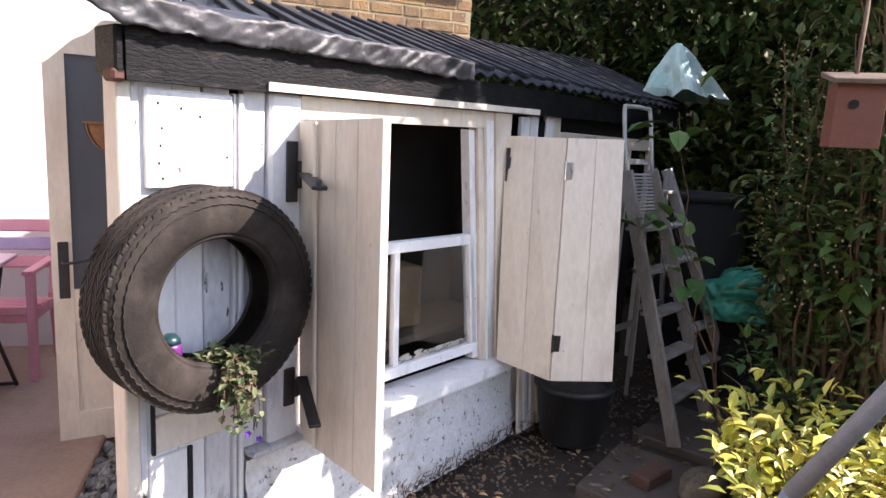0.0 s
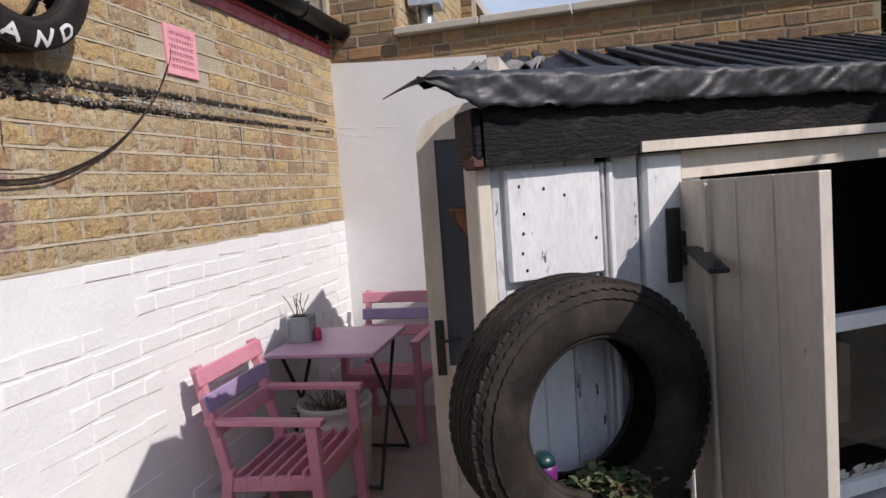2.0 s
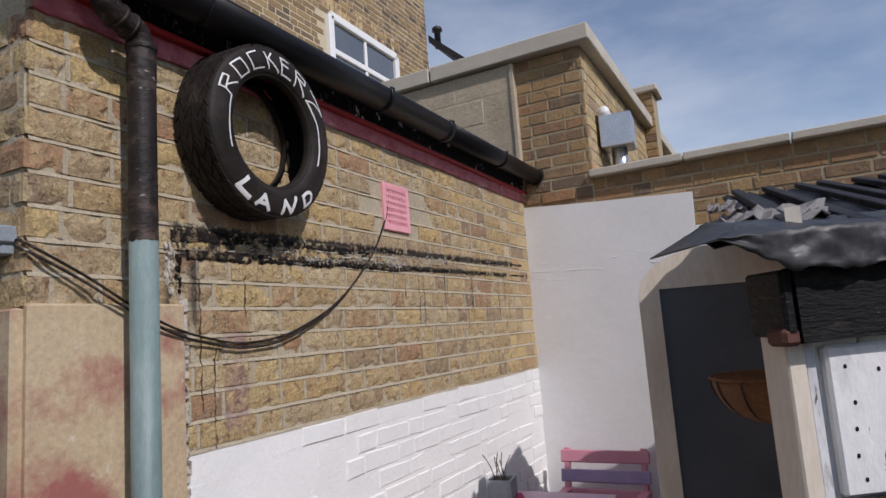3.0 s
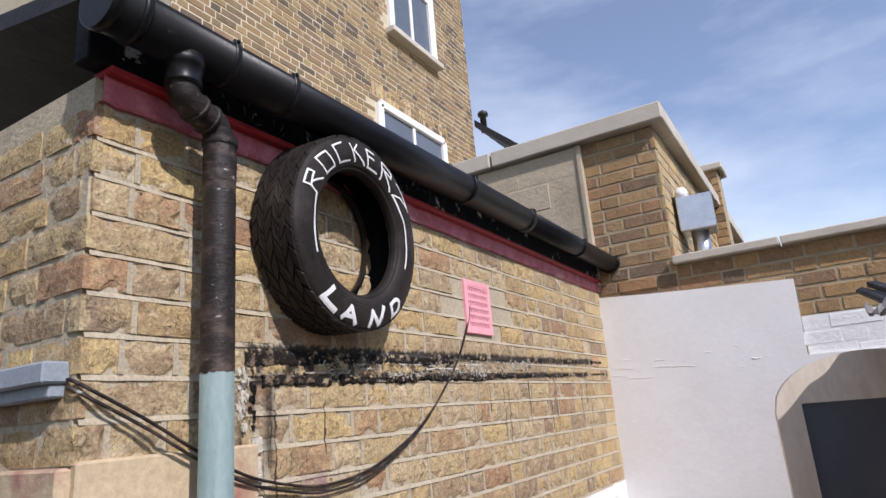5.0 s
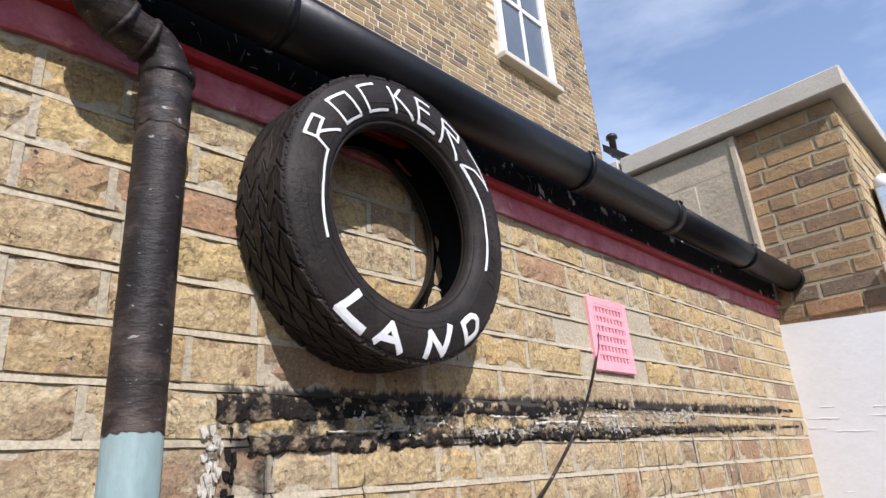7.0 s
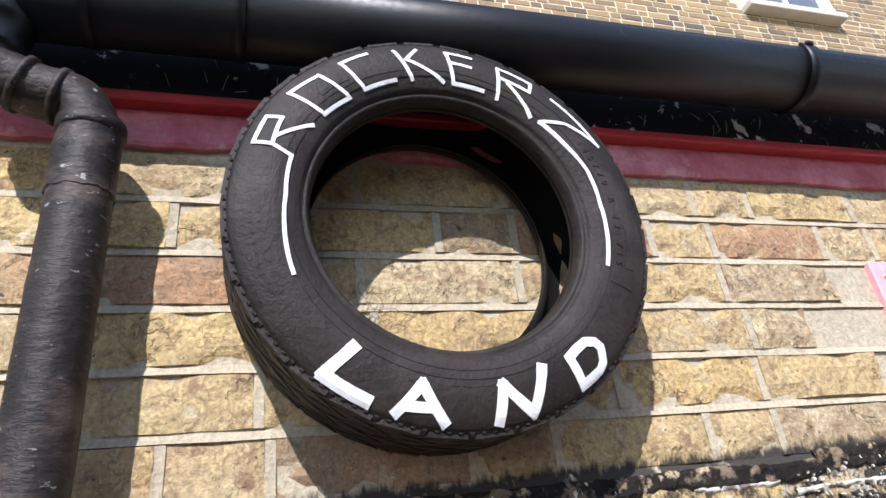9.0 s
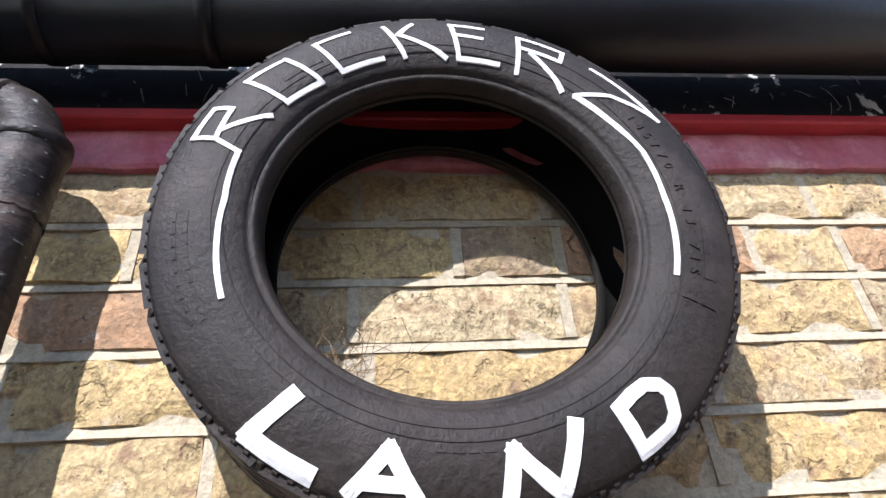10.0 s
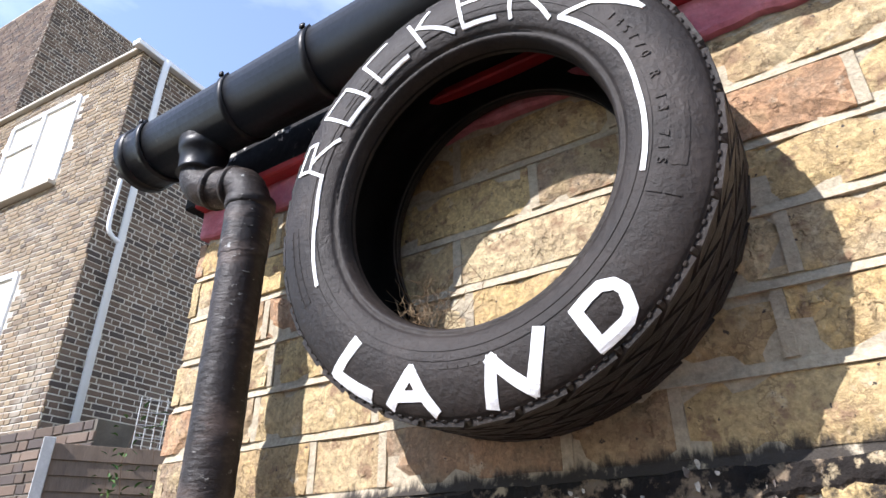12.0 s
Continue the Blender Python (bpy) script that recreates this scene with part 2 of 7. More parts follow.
M_PLASTER = mat("old_white_plaster", [(0.52, 0.48, 0.40), (0.64, 0.60, 0.52)], 0.9, 12, 80, 0.25, 0.9, 50, spots=[((0.16, 0.13, 0.11), 26, 0.56, 0.05)])
M_GUTTER = mat("black_plastic", [(0.005, 0.005, 0.006), (0.010, 0.010, 0.012)], 0.40, 6, 120, 0.2, 0.08, 60, spots=[((0.06, 0.057, 0.054), 18, 0.72, 0.04)], rough_var=0.08, spec=0.26)
M_PIPE_BLACK = mat("black_painted_iron", [(0.012, 0.009, 0.008), (0.030, 0.021, 0.017)], 0.52, 7, 90, 0.3, 0.6, 30,
                   spots=[((0.085, 0.060, 0.048), 9, 0.58, 0.08), ((0.22, 0.21, 0.19), 60, 0.66, 0.02), ((0.30, 0.30, 0.28), 24, 0.66, 0.012)], stretch=(1, 1, 2.2), spec=0.3)
M_PIPE_TEAL = mat("pale_teal_paint", [(0.14, 0.215, 0.21), (0.25, 0.325, 0.31)], 0.5, 5, 60, 0.2, 0.5, 30, spots=[((0.34, 0.27, 0.22), 7, 0.66, 0.04), ((0.10, 0.15, 0.16), 4, 0.66, 0.05)], stretch=(1, 1, 0.4))
M_RED = mat("red_gloss_paint", [(0.32, 0.012, 0.018), (0.42, 0.026, 0.030)], 0.55, 10, 60, 0.2, 0.4, 40)
M_PINKSTRIP = mat("faded_pink_red_paint", [(0.48, 0.10, 0.13), (0.70, 0.27, 0.30)], 0.75, 12, 80, 0.25, 1.0, 50, spots=[((0.25, 0.12, 0.11), 16, 0.7, 0.05), ((0.70, 0.40, 0.40), 9, 0.66, 0.06)])
M_VENT = mat("pink_gloss_paint", [(0.80, 0.33, 0.38), (0.86, 0.42, 0.46)], 0.5, 12, 60, 0.1, 0.2, 60, spots=[((0.35, 0.08, 0.10), 60, 0.72, 0.03)])
# near-black for black things; also paints in the shade of holes and the far bay
M_DARK = mat("black_and_painted_shade", [(0.01, 0.01, 0.01), (0.02, 0.018, 0.016)], 0.9, 5, 60, 0.2, 0.1)
M_RUBBER = mat("tyre_rubber", [(0.017, 0.0135, 0.0115), (0.034, 0.0265, 0.0225)], 0.55, 9, 140, 0.45, 0.35, 120, spots=[((0.062, 0.049, 0.042), 6, 0.66, 0.12)], spec=0.22)
# black liner rubber, coloured darker still to deepen the shade inside the tyre
M_LINER = mat("shade_black_tyre_liner", [(0.006, 0.0055, 0.005), (0.012, 0.011, 0.010)], 0.8, 9, 90, 0.3, 0.2, 90, spec=0.2)
M_RUBBER_DUSTY = mat("dusty_tyre_rubber", [(0.018, 0.0145, 0.012), (0.038, 0.030, 0.0245)], 0.75, 6, 140, 0.3, 0.3, 120, spots=[((0.080, 0.065, 0.054), 5, 0.60, 0.16)], spec=0.2)
M_CHALK = mat("white_hand_paint", [(0.80, 0.80, 0.79), (0.86, 0.86, 0.85)], 0.6, 14, 90, 0.08, 0.3, 80)
M_PINK = mat("pink_painted_wood", [(0.60, 0.22, 0.29), (0.68, 0.30, 0.37)], 0.55, 5, 70, 0.12, 0.3, 40, stretch=(1, 1, 1), spots=[((0.50, 0.22, 0.24), 12, 0.74, 0.04)])
M_LILAC = mat("lilac_painted_wood", [(0.34, 0.25, 0.42), (0.42, 0.32, 0.50)], 0.55, 5, 70, 0.12, 0.3, 40)
M_TABLE = mat("mauve_painted_wood", [(0.50, 0.30, 0.42), (0.58, 0.37, 0.48)], 0.42, 4, 60, 0.1, 0.2, 40)
M_BLACKMETAL = mat("black_metal", [(0.015, 0.015, 0.016), (0.03, 0.028, 0.028)], 0.45, 10, 90, 0.2, 0.2, 60)
M_CREAM = mat("cream_painted_board", [(0.69, 0.61, 0.50), (0.78, 0.70, 0.59)], 0.6, 3, 50, 0.14, 0.3, 25, stretch=(1, 1, 0.35), spots=[((0.42, 0.35, 0.27), 9, 0.71, 0.04), ((0.20, 0.16, 0.12), 40, 0.70, 0.012), ((0.55, 0.47, 0.37), 5, 0.60, 0.10)])
M_WHITEWOOD = mat("flaking_white_board", [(0.74, 0.74, 0.73), (0.84, 0.84, 0.83)], 0.65, 4, 60, 0.12, 0.5, 30, stretch=(1, 1, 0.4), spots=[((0.5, 0.5, 0.52), 6, 0.64, 0.07), ((0.10, 0.085, 0.07), 24, 0.675, 0.012)])
M_WORNWOOD = mat("worn_grey_white_board", [(0.40, 0.40, 0.41), (0.62, 0.62, 0.63), (0.76, 0.76, 0.75)], 0.7, 5, 60, 0.2, 0.6, 30, stretch=(1, 1, 0.3), spots=[((0.22, 0.21, 0.21), 14, 0.62, 0.05), ((0.06, 0.05, 0.045), 26, 0.645, 0.015)])
M_ROUGHCAST = mat("painted_roughcast", [(0.70, 0.69, 0.66), (0.80, 0.79, 0.77)], 0.85, 5, 55, 0.25, 1.0, 28, spots=[((0.42, 0.38, 0.33), 6, 0.66, 0.08), ((0.16, 0.135, 0.11), 30, 0.62, 0.03)])
M_FASCIA = mat("tarred_fascia_board", [(0.003, 0.003, 0.0035), (0.008, 0.008, 0.009)], 0.50, 5, 60, 0.5, 1.0, 34, stretch=(1, 1, 3.2), spots=[((0.035, 0.030, 0.026), 9, 0.62, 0.05), ((0.20, 0.19, 0.18), 60, 0.68, 0.012)], spec=0.22)
M_ROOF = mat("black_roof_sheet", [(0.014, 0.0145, 0.018), (0.042, 0.043, 0.050)], 0.68, 5, 60, 0.3, 0.6, 30, spots=[((0.12, 0.11, 0.10), 12, 0.70, 0.05)], spec=0.3)
M_PLASTIC = mat("silvery_black_plastic_sheet", [(0.016, 0.016, 0.018), (0.060, 0.060, 0.064)], 0.48, 7, 60, 0.3, 0.3, 30, spec=0.5)
M_FELT = mat("torn_grey_felt", [(0.16, 0.15, 0.145), (0.30, 0.285, 0.27)], 0.85, 7, 80, 0.35, 0.8, 40, spots=[((0.6, 0.58, 0.55), 18, 0.66, 0.03)])
M_GREYDOOR = mat("grey_green_pane_film", [(0.10, 0.12, 0.15), (0.13, 0.15, 0.18)], 0.12, 2, 40, 0.05, 0.02)
M_DOORPANE = mat("dull_grey_pane", [(0.075, 0.088, 0.105), (0.11, 0.122, 0.14)], 0.45, 2, 40, 0.05, 0.02, spec=0.25)
M_CONCRETE = mat("reddish_concrete", [(0.27, 0.185, 0.145), (0.36, 0.25, 0.20), (0.31, 0.225, 0.185)], 0.9, 2.2, 50, 0.25, 0.5, 30, spots=[((0.36, 0.31, 0.27), 9, 0.70, 0.06)])
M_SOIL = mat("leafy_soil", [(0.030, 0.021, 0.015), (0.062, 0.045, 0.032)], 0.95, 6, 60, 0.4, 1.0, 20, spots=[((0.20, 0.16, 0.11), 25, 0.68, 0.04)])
M_SLAB = mat("mossy_slab", [(0.080, 0.062, 0.049), (0.125, 0.098, 0.078)], 0.9, 4, 60, 0.25, 0.5, 30)
M_STONE = mat("grey_slate_chips", [(0.13, 0.13, 0.14), (0.24, 0.24, 0.25), (0.18, 0.18, 0.18), (0.30, 0.29, 0.28)], 0.8, 8, 80, 0.25, 0.5, 40, vary="island")
M_GLASS = bpy.data.materials.new("window_glass")
M_GLASS.use_nodes = True
_b = M_GLASS.node_tree.nodes["Principled BSDF"]
_b.inputs["Base Color"].default_value = (0.92, 0.95, 0.94, 1)
_b.inputs["Roughness"].default_value, _b.inputs["Transmission Weight"].default_value = 0.03, 1.0
_b.inputs["IOR"].default_value = 1.45
# the pale blue of reflected sky is put into this pane's colour
M_SKY_PANE = mat("pane_painted_with_sky", [(0.20, 0.33, 0.44), (0.30, 0.44, 0.54)], 0.08, 1.5, 30, 0.05, 0.0)
M_UPVC = mat("white_window_paint", [(0.78, 0.78, 0.78), (0.83, 0.83, 0.83)], 0.4, 6, 50, 0.04, 0.05)
M_METAL = mat("galvanised_steel", [(0.55, 0.56, 0.58), (0.66, 0.67, 0.69)], 0.32, 10, 60, 0.1, 0.1, 40, metal=0.9)
M_WOOD_DARK = mat("weathered_dark_wood", [(0.12, 0.085, 0.06), (0.22, 0.16, 0.115)], 0.8, 6, 90, 0.3, 0.5, 50, stretch=(1, 1, 0.2))
M_ALU = mat("dull_aluminium", [(0.40, 0.39, 0.37), (0.52, 0.51, 0.49)], 0.55, 9, 90, 0.2, 0.1, 60, metal=0.15, spots=[((0.2, 0.18, 0.16), 12, 0.66, 0.05)])
M_LADDER = mat("weathered_grey_wood", [(0.17, 0.145, 0.12), (0.33, 0.30, 0.265)], 0.8, 8, 90, 0.3, 0.4, 50, stretch=(1, 1, 0.3))
M_BIN = mat("cream_plastic", [(0.58, 0.55, 0.47), (0.66, 0.63, 0.55)], 0.5, 4, 50, 0.1, 0.1, 40, spots=[((0.36, 0.32, 0.26), 6, 0.70, 0.07)])
M_TERRA = mat("terracotta", [(0.50, 0.23, 0.12), (0.60, 0.31, 0.18)], 0.8, 7, 70, 0.2, 0.3, 50, spots=[((0.6, 0.5, 0.42), 10, 0.70, 0.05)])
M_PLANTER = mat("grey_stone_planter", [(0.30, 0.32, 0.32), (0.40, 0.42, 0.42)], 0.85, 9, 70, 0.2, 0.4, 50)
M_COIR = mat("coir_and_rust", [(0.17, 0.075, 0.035), (0.27, 0.125, 0.055)], 0.9, 14, 90, 0.4, 0.9, 60)
M_LEAF = mat("green_leaf", [(0.035, 0.085, 0.020), (0.06, 0.13, 0.03), (0.10, 0.17, 0.045), (0.05, 0.10, 0.03)], 0.55, 5, 60, 0.2, 0, vary="island", spec=0.25)
M_LEAF_DARK = mat("dark_evergreen_leaf", [(0.035, 0.070, 0.022), (0.06, 0.11, 0.032), (0.10, 0.15, 0.045), (0.14, 0.15, 0.06)], 0.6, 5, 60, 0.2, 0, vary="island", spec=0.2)
M_LEAF_GOLD = mat("golden_leaf", [(0.48, 0.45, 0.05), (0.62, 0.54, 0.10), (0.28, 0.34, 0.05), (0.70, 0.60, 0.16)], 0.45, 5, 60, 0.15, 0, vary="island")
M_STEM = mat("brown_stem", [(0.10, 0.055, 0.030), (0.17, 0.10, 0.055)], 0.8, 10, 90, 0.3, 0.4, 60)
M_TARP = mat("green_tarpaulin", [(0.02, 0.27, 0.17), (0.05, 0.40, 0.27)], 0.4, 6, 50, 0.15, 0.5, 14)
M_NET = mat("teal_garden_fleece", [(0.30, 0.55, 0.50), (0.60, 0.74, 0.70)], 0.6, 6, 60, 0.15, 0.6, 20)
M_PURPLE = mat("magenta_glaze", [(0.13, 0.018, 0.15), (0.19, 0.03, 0.19)], 0.4, 9, 60, 0.1, 0.05)
M_TEAL = mat("teal_glaze", [(0.006, 0.035, 0.040), (0.010, 0.055, 0.058)], 0.4, 9, 60, 0.1, 0.05)
M_RENDER_OLD = mat("peeling_beige_red_render", [(0.50, 0.38, 0.24), (0.58, 0.46, 0.30)], 0.9, 3, 60, 0.25, 1.0, 13, spots=[((0.33, 0.12, 0.10), 2.4, 0.53, 0.06), ((0.60, 0.52, 0.40), 12, 0.68, 0.03)])


# ---- building helpers ----
def finish(bm, name, material, smooth=False):
    me = bpy.data.meshes.new(name)
    bmesh.ops.recalc_face_normals(bm, faces=bm.faces)
    bm.to_mesh(me)
    bm.free()
    me.materials.append(material)
    if smooth:
        for p in me.polygons:
            p.use_smooth = True
    return me


def part(name, bm, material, parent, label="", smooth=False, m=None, kind=""):
    """One mesh object under a thing or a part."""
    ob = new(name, finish(bm, name, material, smooth))
    ob.parent = parent
    if m is not None:
        ob.matrix_basis = m
    return tagged(ob, label, "", "", kind)


def thing(name, label, category, m=None, group="", kind=""):
    ob = new(name)
    ob.empty_display_size = 0.1
    if m is not None:
        ob.matrix_basis = m
    return tagged(ob, label, category, group, kind)


def single(name, bm, material, label, category, smooth=False, kind="", m=None, group=""):
    ob = new(name, finish(bm, name, material, smooth))
    if m is not None:
        ob.matrix_basis = m
    return tagged(ob, label, category, group, kind)


def box(bm, c, s, bev=0.0, rot=None):
    """A box of size s round c, its edges bevelled, turned by the matrix rot."""
    m = Matrix.Translation(c) @ (rot or Matrix()) @ Matrix.Diagonal((s[0], s[1], s[2], 1))
    r = bmesh.ops.create_cube(bm, size=1.0, matrix=m)
    if bev:
        e = {x for v in r["verts"] for x in v.link_edges}
        bmesh.ops.bevel(bm, geom=list(e), offset=bev, segments=1, affect="EDGES", clamp_overlap=True)


def pebble(bm, c, r, g, flat=0.6):
    """A small rough stone of twelve faces."""
    m = pose(0, 0, 0, g.uniform(-25, 25), g.uniform(-25, 25), g.uniform(0, 360))
    v = []
    for z, k in ((-0.8, 0.7), (0.1, 1.0), (0.9, 0.6)):
        for i in range(4):
            a = 1.5708 * i + 0.4 * z
            v.append(bm.verts.new(Vector(c) + m @ Vector((math.cos(a) * k * r * g.uniform(0.8, 1.35), math.sin(a) * k * r * g.uniform(0.7, 1.1), z * r * flat * g.uniform(0.8, 1.2)))))
    for j in (0, 4):
        for i in range(4):
            bm.faces.new((v[j + i], v[j + (i + 1) % 4], v[j + 4 + (i + 1) % 4], v[j + 4 + i]))
    bm.faces.new(v[3::-1]), bm.faces.new(v[8:12])


def beam(bm, p, q, w, h, bev=0.0, up=(0, 0, 1)):
    """A bar of section w x h from p to q."""
    p, q = Vector(p), Vector(q)
    d = q - p
    z = d.normalized()
    x = Vector(up).cross(z)
    if x.length < 1e-4:
        x = Vector((1, 0, 0))
    x.normalize()
    y = z.cross(x)
    rot = Matrix((x, y, z)).transposed().to_4x4()
    box(bm, (p + q) / 2, (w, h, d.length), bev, rot)


def tube(bm, pts, r, seg=12, caps=True, radii=None):
    """A round bar through pts."""
    pts = [Vector(p) for p in pts]
    rings = []
    ref = Vector((0.31, 0.22, 0.93))
    for i, p in enumerate(pts):
        d = (pts[min(i + 1, len(pts) - 1)] - pts[max(i - 1, 0)]).normalized()
        x = ref.cross(d)
        if x.length < 1e-3:
            x = Vector((1, 0, 0)).cross(d)
        x.normalize()
        y = d.cross(x)
        rr = radii[i] if radii else r
        rings.append([bm.verts.new(p + rr * (math.cos(a) * x + math.sin(a) * y)) for a in (2 * math.pi * k / seg for k in range(seg))])
    for a, b in zip(rings, rings[1:]):
        for k in range(seg):
            bm.faces.new((a[k], a[(k + 1) % seg], b[(k + 1) % seg], b[k]))
    if caps:
        bm.faces.new(rings[0]), bm.faces.new(rings[-1])


def revolve(bm, prof, seg=32, closed=False, m=None):
    """Turns the profile of (radius, height) round z."""
    m = m or Matrix()
    rings = [[bm.verts.new(m @ Vector((r * math.cos(2 * math.pi * k / seg), r * math.sin(2 * math.pi * k / seg), h))) for k in range(seg)] for r, h in prof]
    pairs = list(zip(rings, rings[1:])) + ([(rings[-1], rings[0])] if closed else [])
    for a, b in pairs:
        for k in range(seg):
            bm.faces.new((a[k], a[(k + 1) % seg], b[(k + 1) % seg], b[k]))
    if not closed:
        for ring, (r, h) in ((rings[0], prof[0]), (rings[-1], prof[-1])):
            if r > 1e-4:
                bm.faces.new(ring)


def prism(bm, poly, depth, m):
    """A flat outline (x, y) given thickness depth along z, placed by m."""
    a = [bm.verts.new(m @ Vector((x, y, 0))) for x, y in poly]
    b = [bm.verts.new(m @ Vector((x, y, depth))) for x, y in poly]
    bm.faces.new(a), bm.faces.new(b[::-1])
    n = len(poly)
    for i in range(n):
        bm.faces.new((a[i], a[(i + 1) % n], b[(i + 1) % n], b[i]))


def smooth_path(pts, n=6):
    """Points of a smooth line through pts."""
    p = [Vector(x) for x in pts]
    out = []
    for i in range(len(p) - 1):
        a, b, c, d = p[max(i - 1, 0)], p[i], p[i + 1], p[min(i + 2, len(p) - 1)]
        for k in range(n):
            t = k / n
            out.append(0.5 * (2 * b + (c - a) * t + (2 * a - 5 * b + 4 * c - d) * t * t + (3 * b - a - 3 * c + d) * t ** 3))
    return out + [p[-1]]


def leaf(bm, p, d, up, size, width=0.45, fold=0.12):
    """One folded leaf of six faces or fewer from p along d."""
    d = Vector(d).normalized()
    s = d.cross(Vector(up))
    if s.length < 1e-3:
        s = d.cross(Vector((1, 0, 0)))
    s.normalize()
    n = s.cross(d)
    w = size * width * 0.5
    a = bm.verts.new(p)
    e = bm.verts.new(p + d * size - n * size * fold)
    m1, m2 = p + d * size * 0.32, p + d * size * 0.68
    l1, r1 = bm.verts.new(m1 + s * w + n * size * fold), bm.verts.new(m1 - s * w + n * size * fold)
    l2, r2 = bm.verts.new(m2 + s * w * 0.75 + n * size * fold * 0.6), bm.verts.new(m2 - s * w * 0.75 + n * size * fold * 0.6)
    c1, c2 = bm.verts.new(m1), bm.verts.new(m2 - n * size * fold * 0.3)
    for f in ((a, l1, c1), (a, c1, r1), (c1, l1, l2, c2), (c1, c2, r2, r1), (c2, l2, e), (c2, e, r2)):
        bm.faces.new(f)


def rnd(rng, a, b):
    return a + (b - a) * rng.random()


def lay(rng, u0, u1, z0, z1, pitch=0.0785, joint=0.012, stretcher=0.216, header=0.104, bond="flemish", holes=()):
    """Bricks of a wall as (u0, u1, z0, z1), course by course."""
    out = []
    n = max(1, round((z1 - z0) / pitch))
    pitch = (z1 - z0) / n
    for c in range(n):
        za, zb = z0 + c * pitch + joint / 2, z0 + (c + 1) * pitch - joint / 2
        u, k = u0 - rnd(rng, 0, 0.03) - (0.16 if c % 2 else 0.0), c % 2
        while u < u1 - 0.02:
            if bond == "flemish":
                w = stretcher if k % 2 else header
                if rng.random() < 0.10:
                    w = stretcher
            else:
                w = stretcher if c % 2 else header
            w *= rnd(rng, 0.96, 1.04)
            a, b = max(u, u0), min(u + w, u1)
            if b - a > 0.025 and not any(a < h[1] and b > h[0] and za < h[3] and zb > h[2] for h in holes):
                out.append((a, b, za, zb))
            u += w + joint
            k += 1
    return out


def brick_mesh_data(rng, bricks, origin, u, n, depth=0.02, rough=0.003):
    """Joined bricks, each with an own island: verts and faces for from_pydata."""
    vs, fs = [], []
    o, u, n = Vector(origin), Vector(u), Vector(n)
    up = Vector((0, 0, 1))
    for a, b, z0, z1 in bricks:
        d = rnd(rng, -rough, rough)
        j = [rnd(rng, -rough, rough) for _ in range(8)]
        ch = 0.004
        i = len(vs)
        outer = [(a + j[0], z0 + j[1]), (b + j[2], z0 + j[3]), (b + j[4], z1 + j[5]), (a + j[6], z1 + j[7])]
        for uu, zz in outer:
            vs.append(o + u * uu + up * zz - n * depth)
        for uu, zz in outer:
            vs.append(o + u * uu + up * zz + n * (d - ch))
        for (uu, zz), (su, sz) in zip(outer, ((1, 1), (-1, 1), (-1, -1), (1, -1))):
            vs.append(o + u * (uu + su * ch) + up * (zz + sz * ch) + n * (d + rnd(rng, -0.001, 0.001)))
        for k in range(4):
            q = (k + 1) % 4
            fs.append((i + k, i + q, i + 4 + q, i + 4 + k))
            fs.append((i + 4 + k, i + 4 + q, i + 8 + q, i + 8 + k))
        fs.append((i + 8, i + 9, i + 10, i + 11))
    return [tuple(v) for v in vs], fs


def bricks_joined(name, rng, bricks, origin, u, n, material, parent, depth=0.02, rough=0.003):
    me = bpy.data.meshes.new(name)
    v, f = brick_mesh_data(rng, bricks, origin, u, n, depth, rough)
    me.from_pydata(v, [], f)
    me.materials.append(material)
    ob = new(name, me)
    ob.parent = parent
    return tagged(ob, kind="stuff")


def wall_slab(name, lo, hi, material, label, category="wall", kind="structure"):
    bm = bmesh.new()
    lo, hi = Vector(lo), Vector(hi)
    box(bm, (lo + hi) / 2, hi - lo)
    return single(name, bm, material, label, category, kind=kind)


# ---- ground ----
rng = random.Random(7)
bm = bmesh.new()
box(bm, (0, 0, -0.15), (160, 160, 0.10))
single("ground", bm, M_SOIL, "dark leaf-strewn garden soil", "ground", kind="structure")
bm = bmesh.new()
box(bm, (-1.1, 2.9, -0.07), (1.45, 5.2, 0.19), 0.01)
single("patio_floor", bm, M_CONCRETE, "worn reddish concrete patio floor", "floor", kind="structure")

# ---- west brick wall with its corner ----
WX, Y0, Y1, ZP = -1.65, 1.245, 4.83, 2.735
wall_slab("wall_west", (-1.92, Y0 + 0.012, -0.05), (WX - 0.0035, Y1, 2.80), M_MORTAR, "yellow stock brick wall with pale struck mortar joints")
wall_west = bpy.data.objects["wall_west"]
VENT = (2.862, 3.102, 2.322, 2.558)
ZW = 1.51
BOND = dict(pitch=0.0875, joint=0.0145, stretcher=0.246, header=0.118)
brown = lay(rng, Y0, Y1, ZW, ZP, holes=[VENT], **BOND)
brown = [b for b in brown if not (b[1] < 1.70 and b[2] < 1.93)]
white = lay(rng, 1.70, Y1, 0.022, ZW, **BOND)
bricks_joined("painted_brickwork", rng, white, (WX, 0, 0), (0, 1, 0), (1, 0, 0), M_WHITE_BRICK, wall_west, rough=0.005)
bm = bmesh.new()
box(bm, (WX - 0.0084, (1.70 + Y1) / 2, ZW / 2), (0.012, Y1 - 1.70, ZW))
part("painted_joint", bm, M_WHITE_BRICK, wall_west)


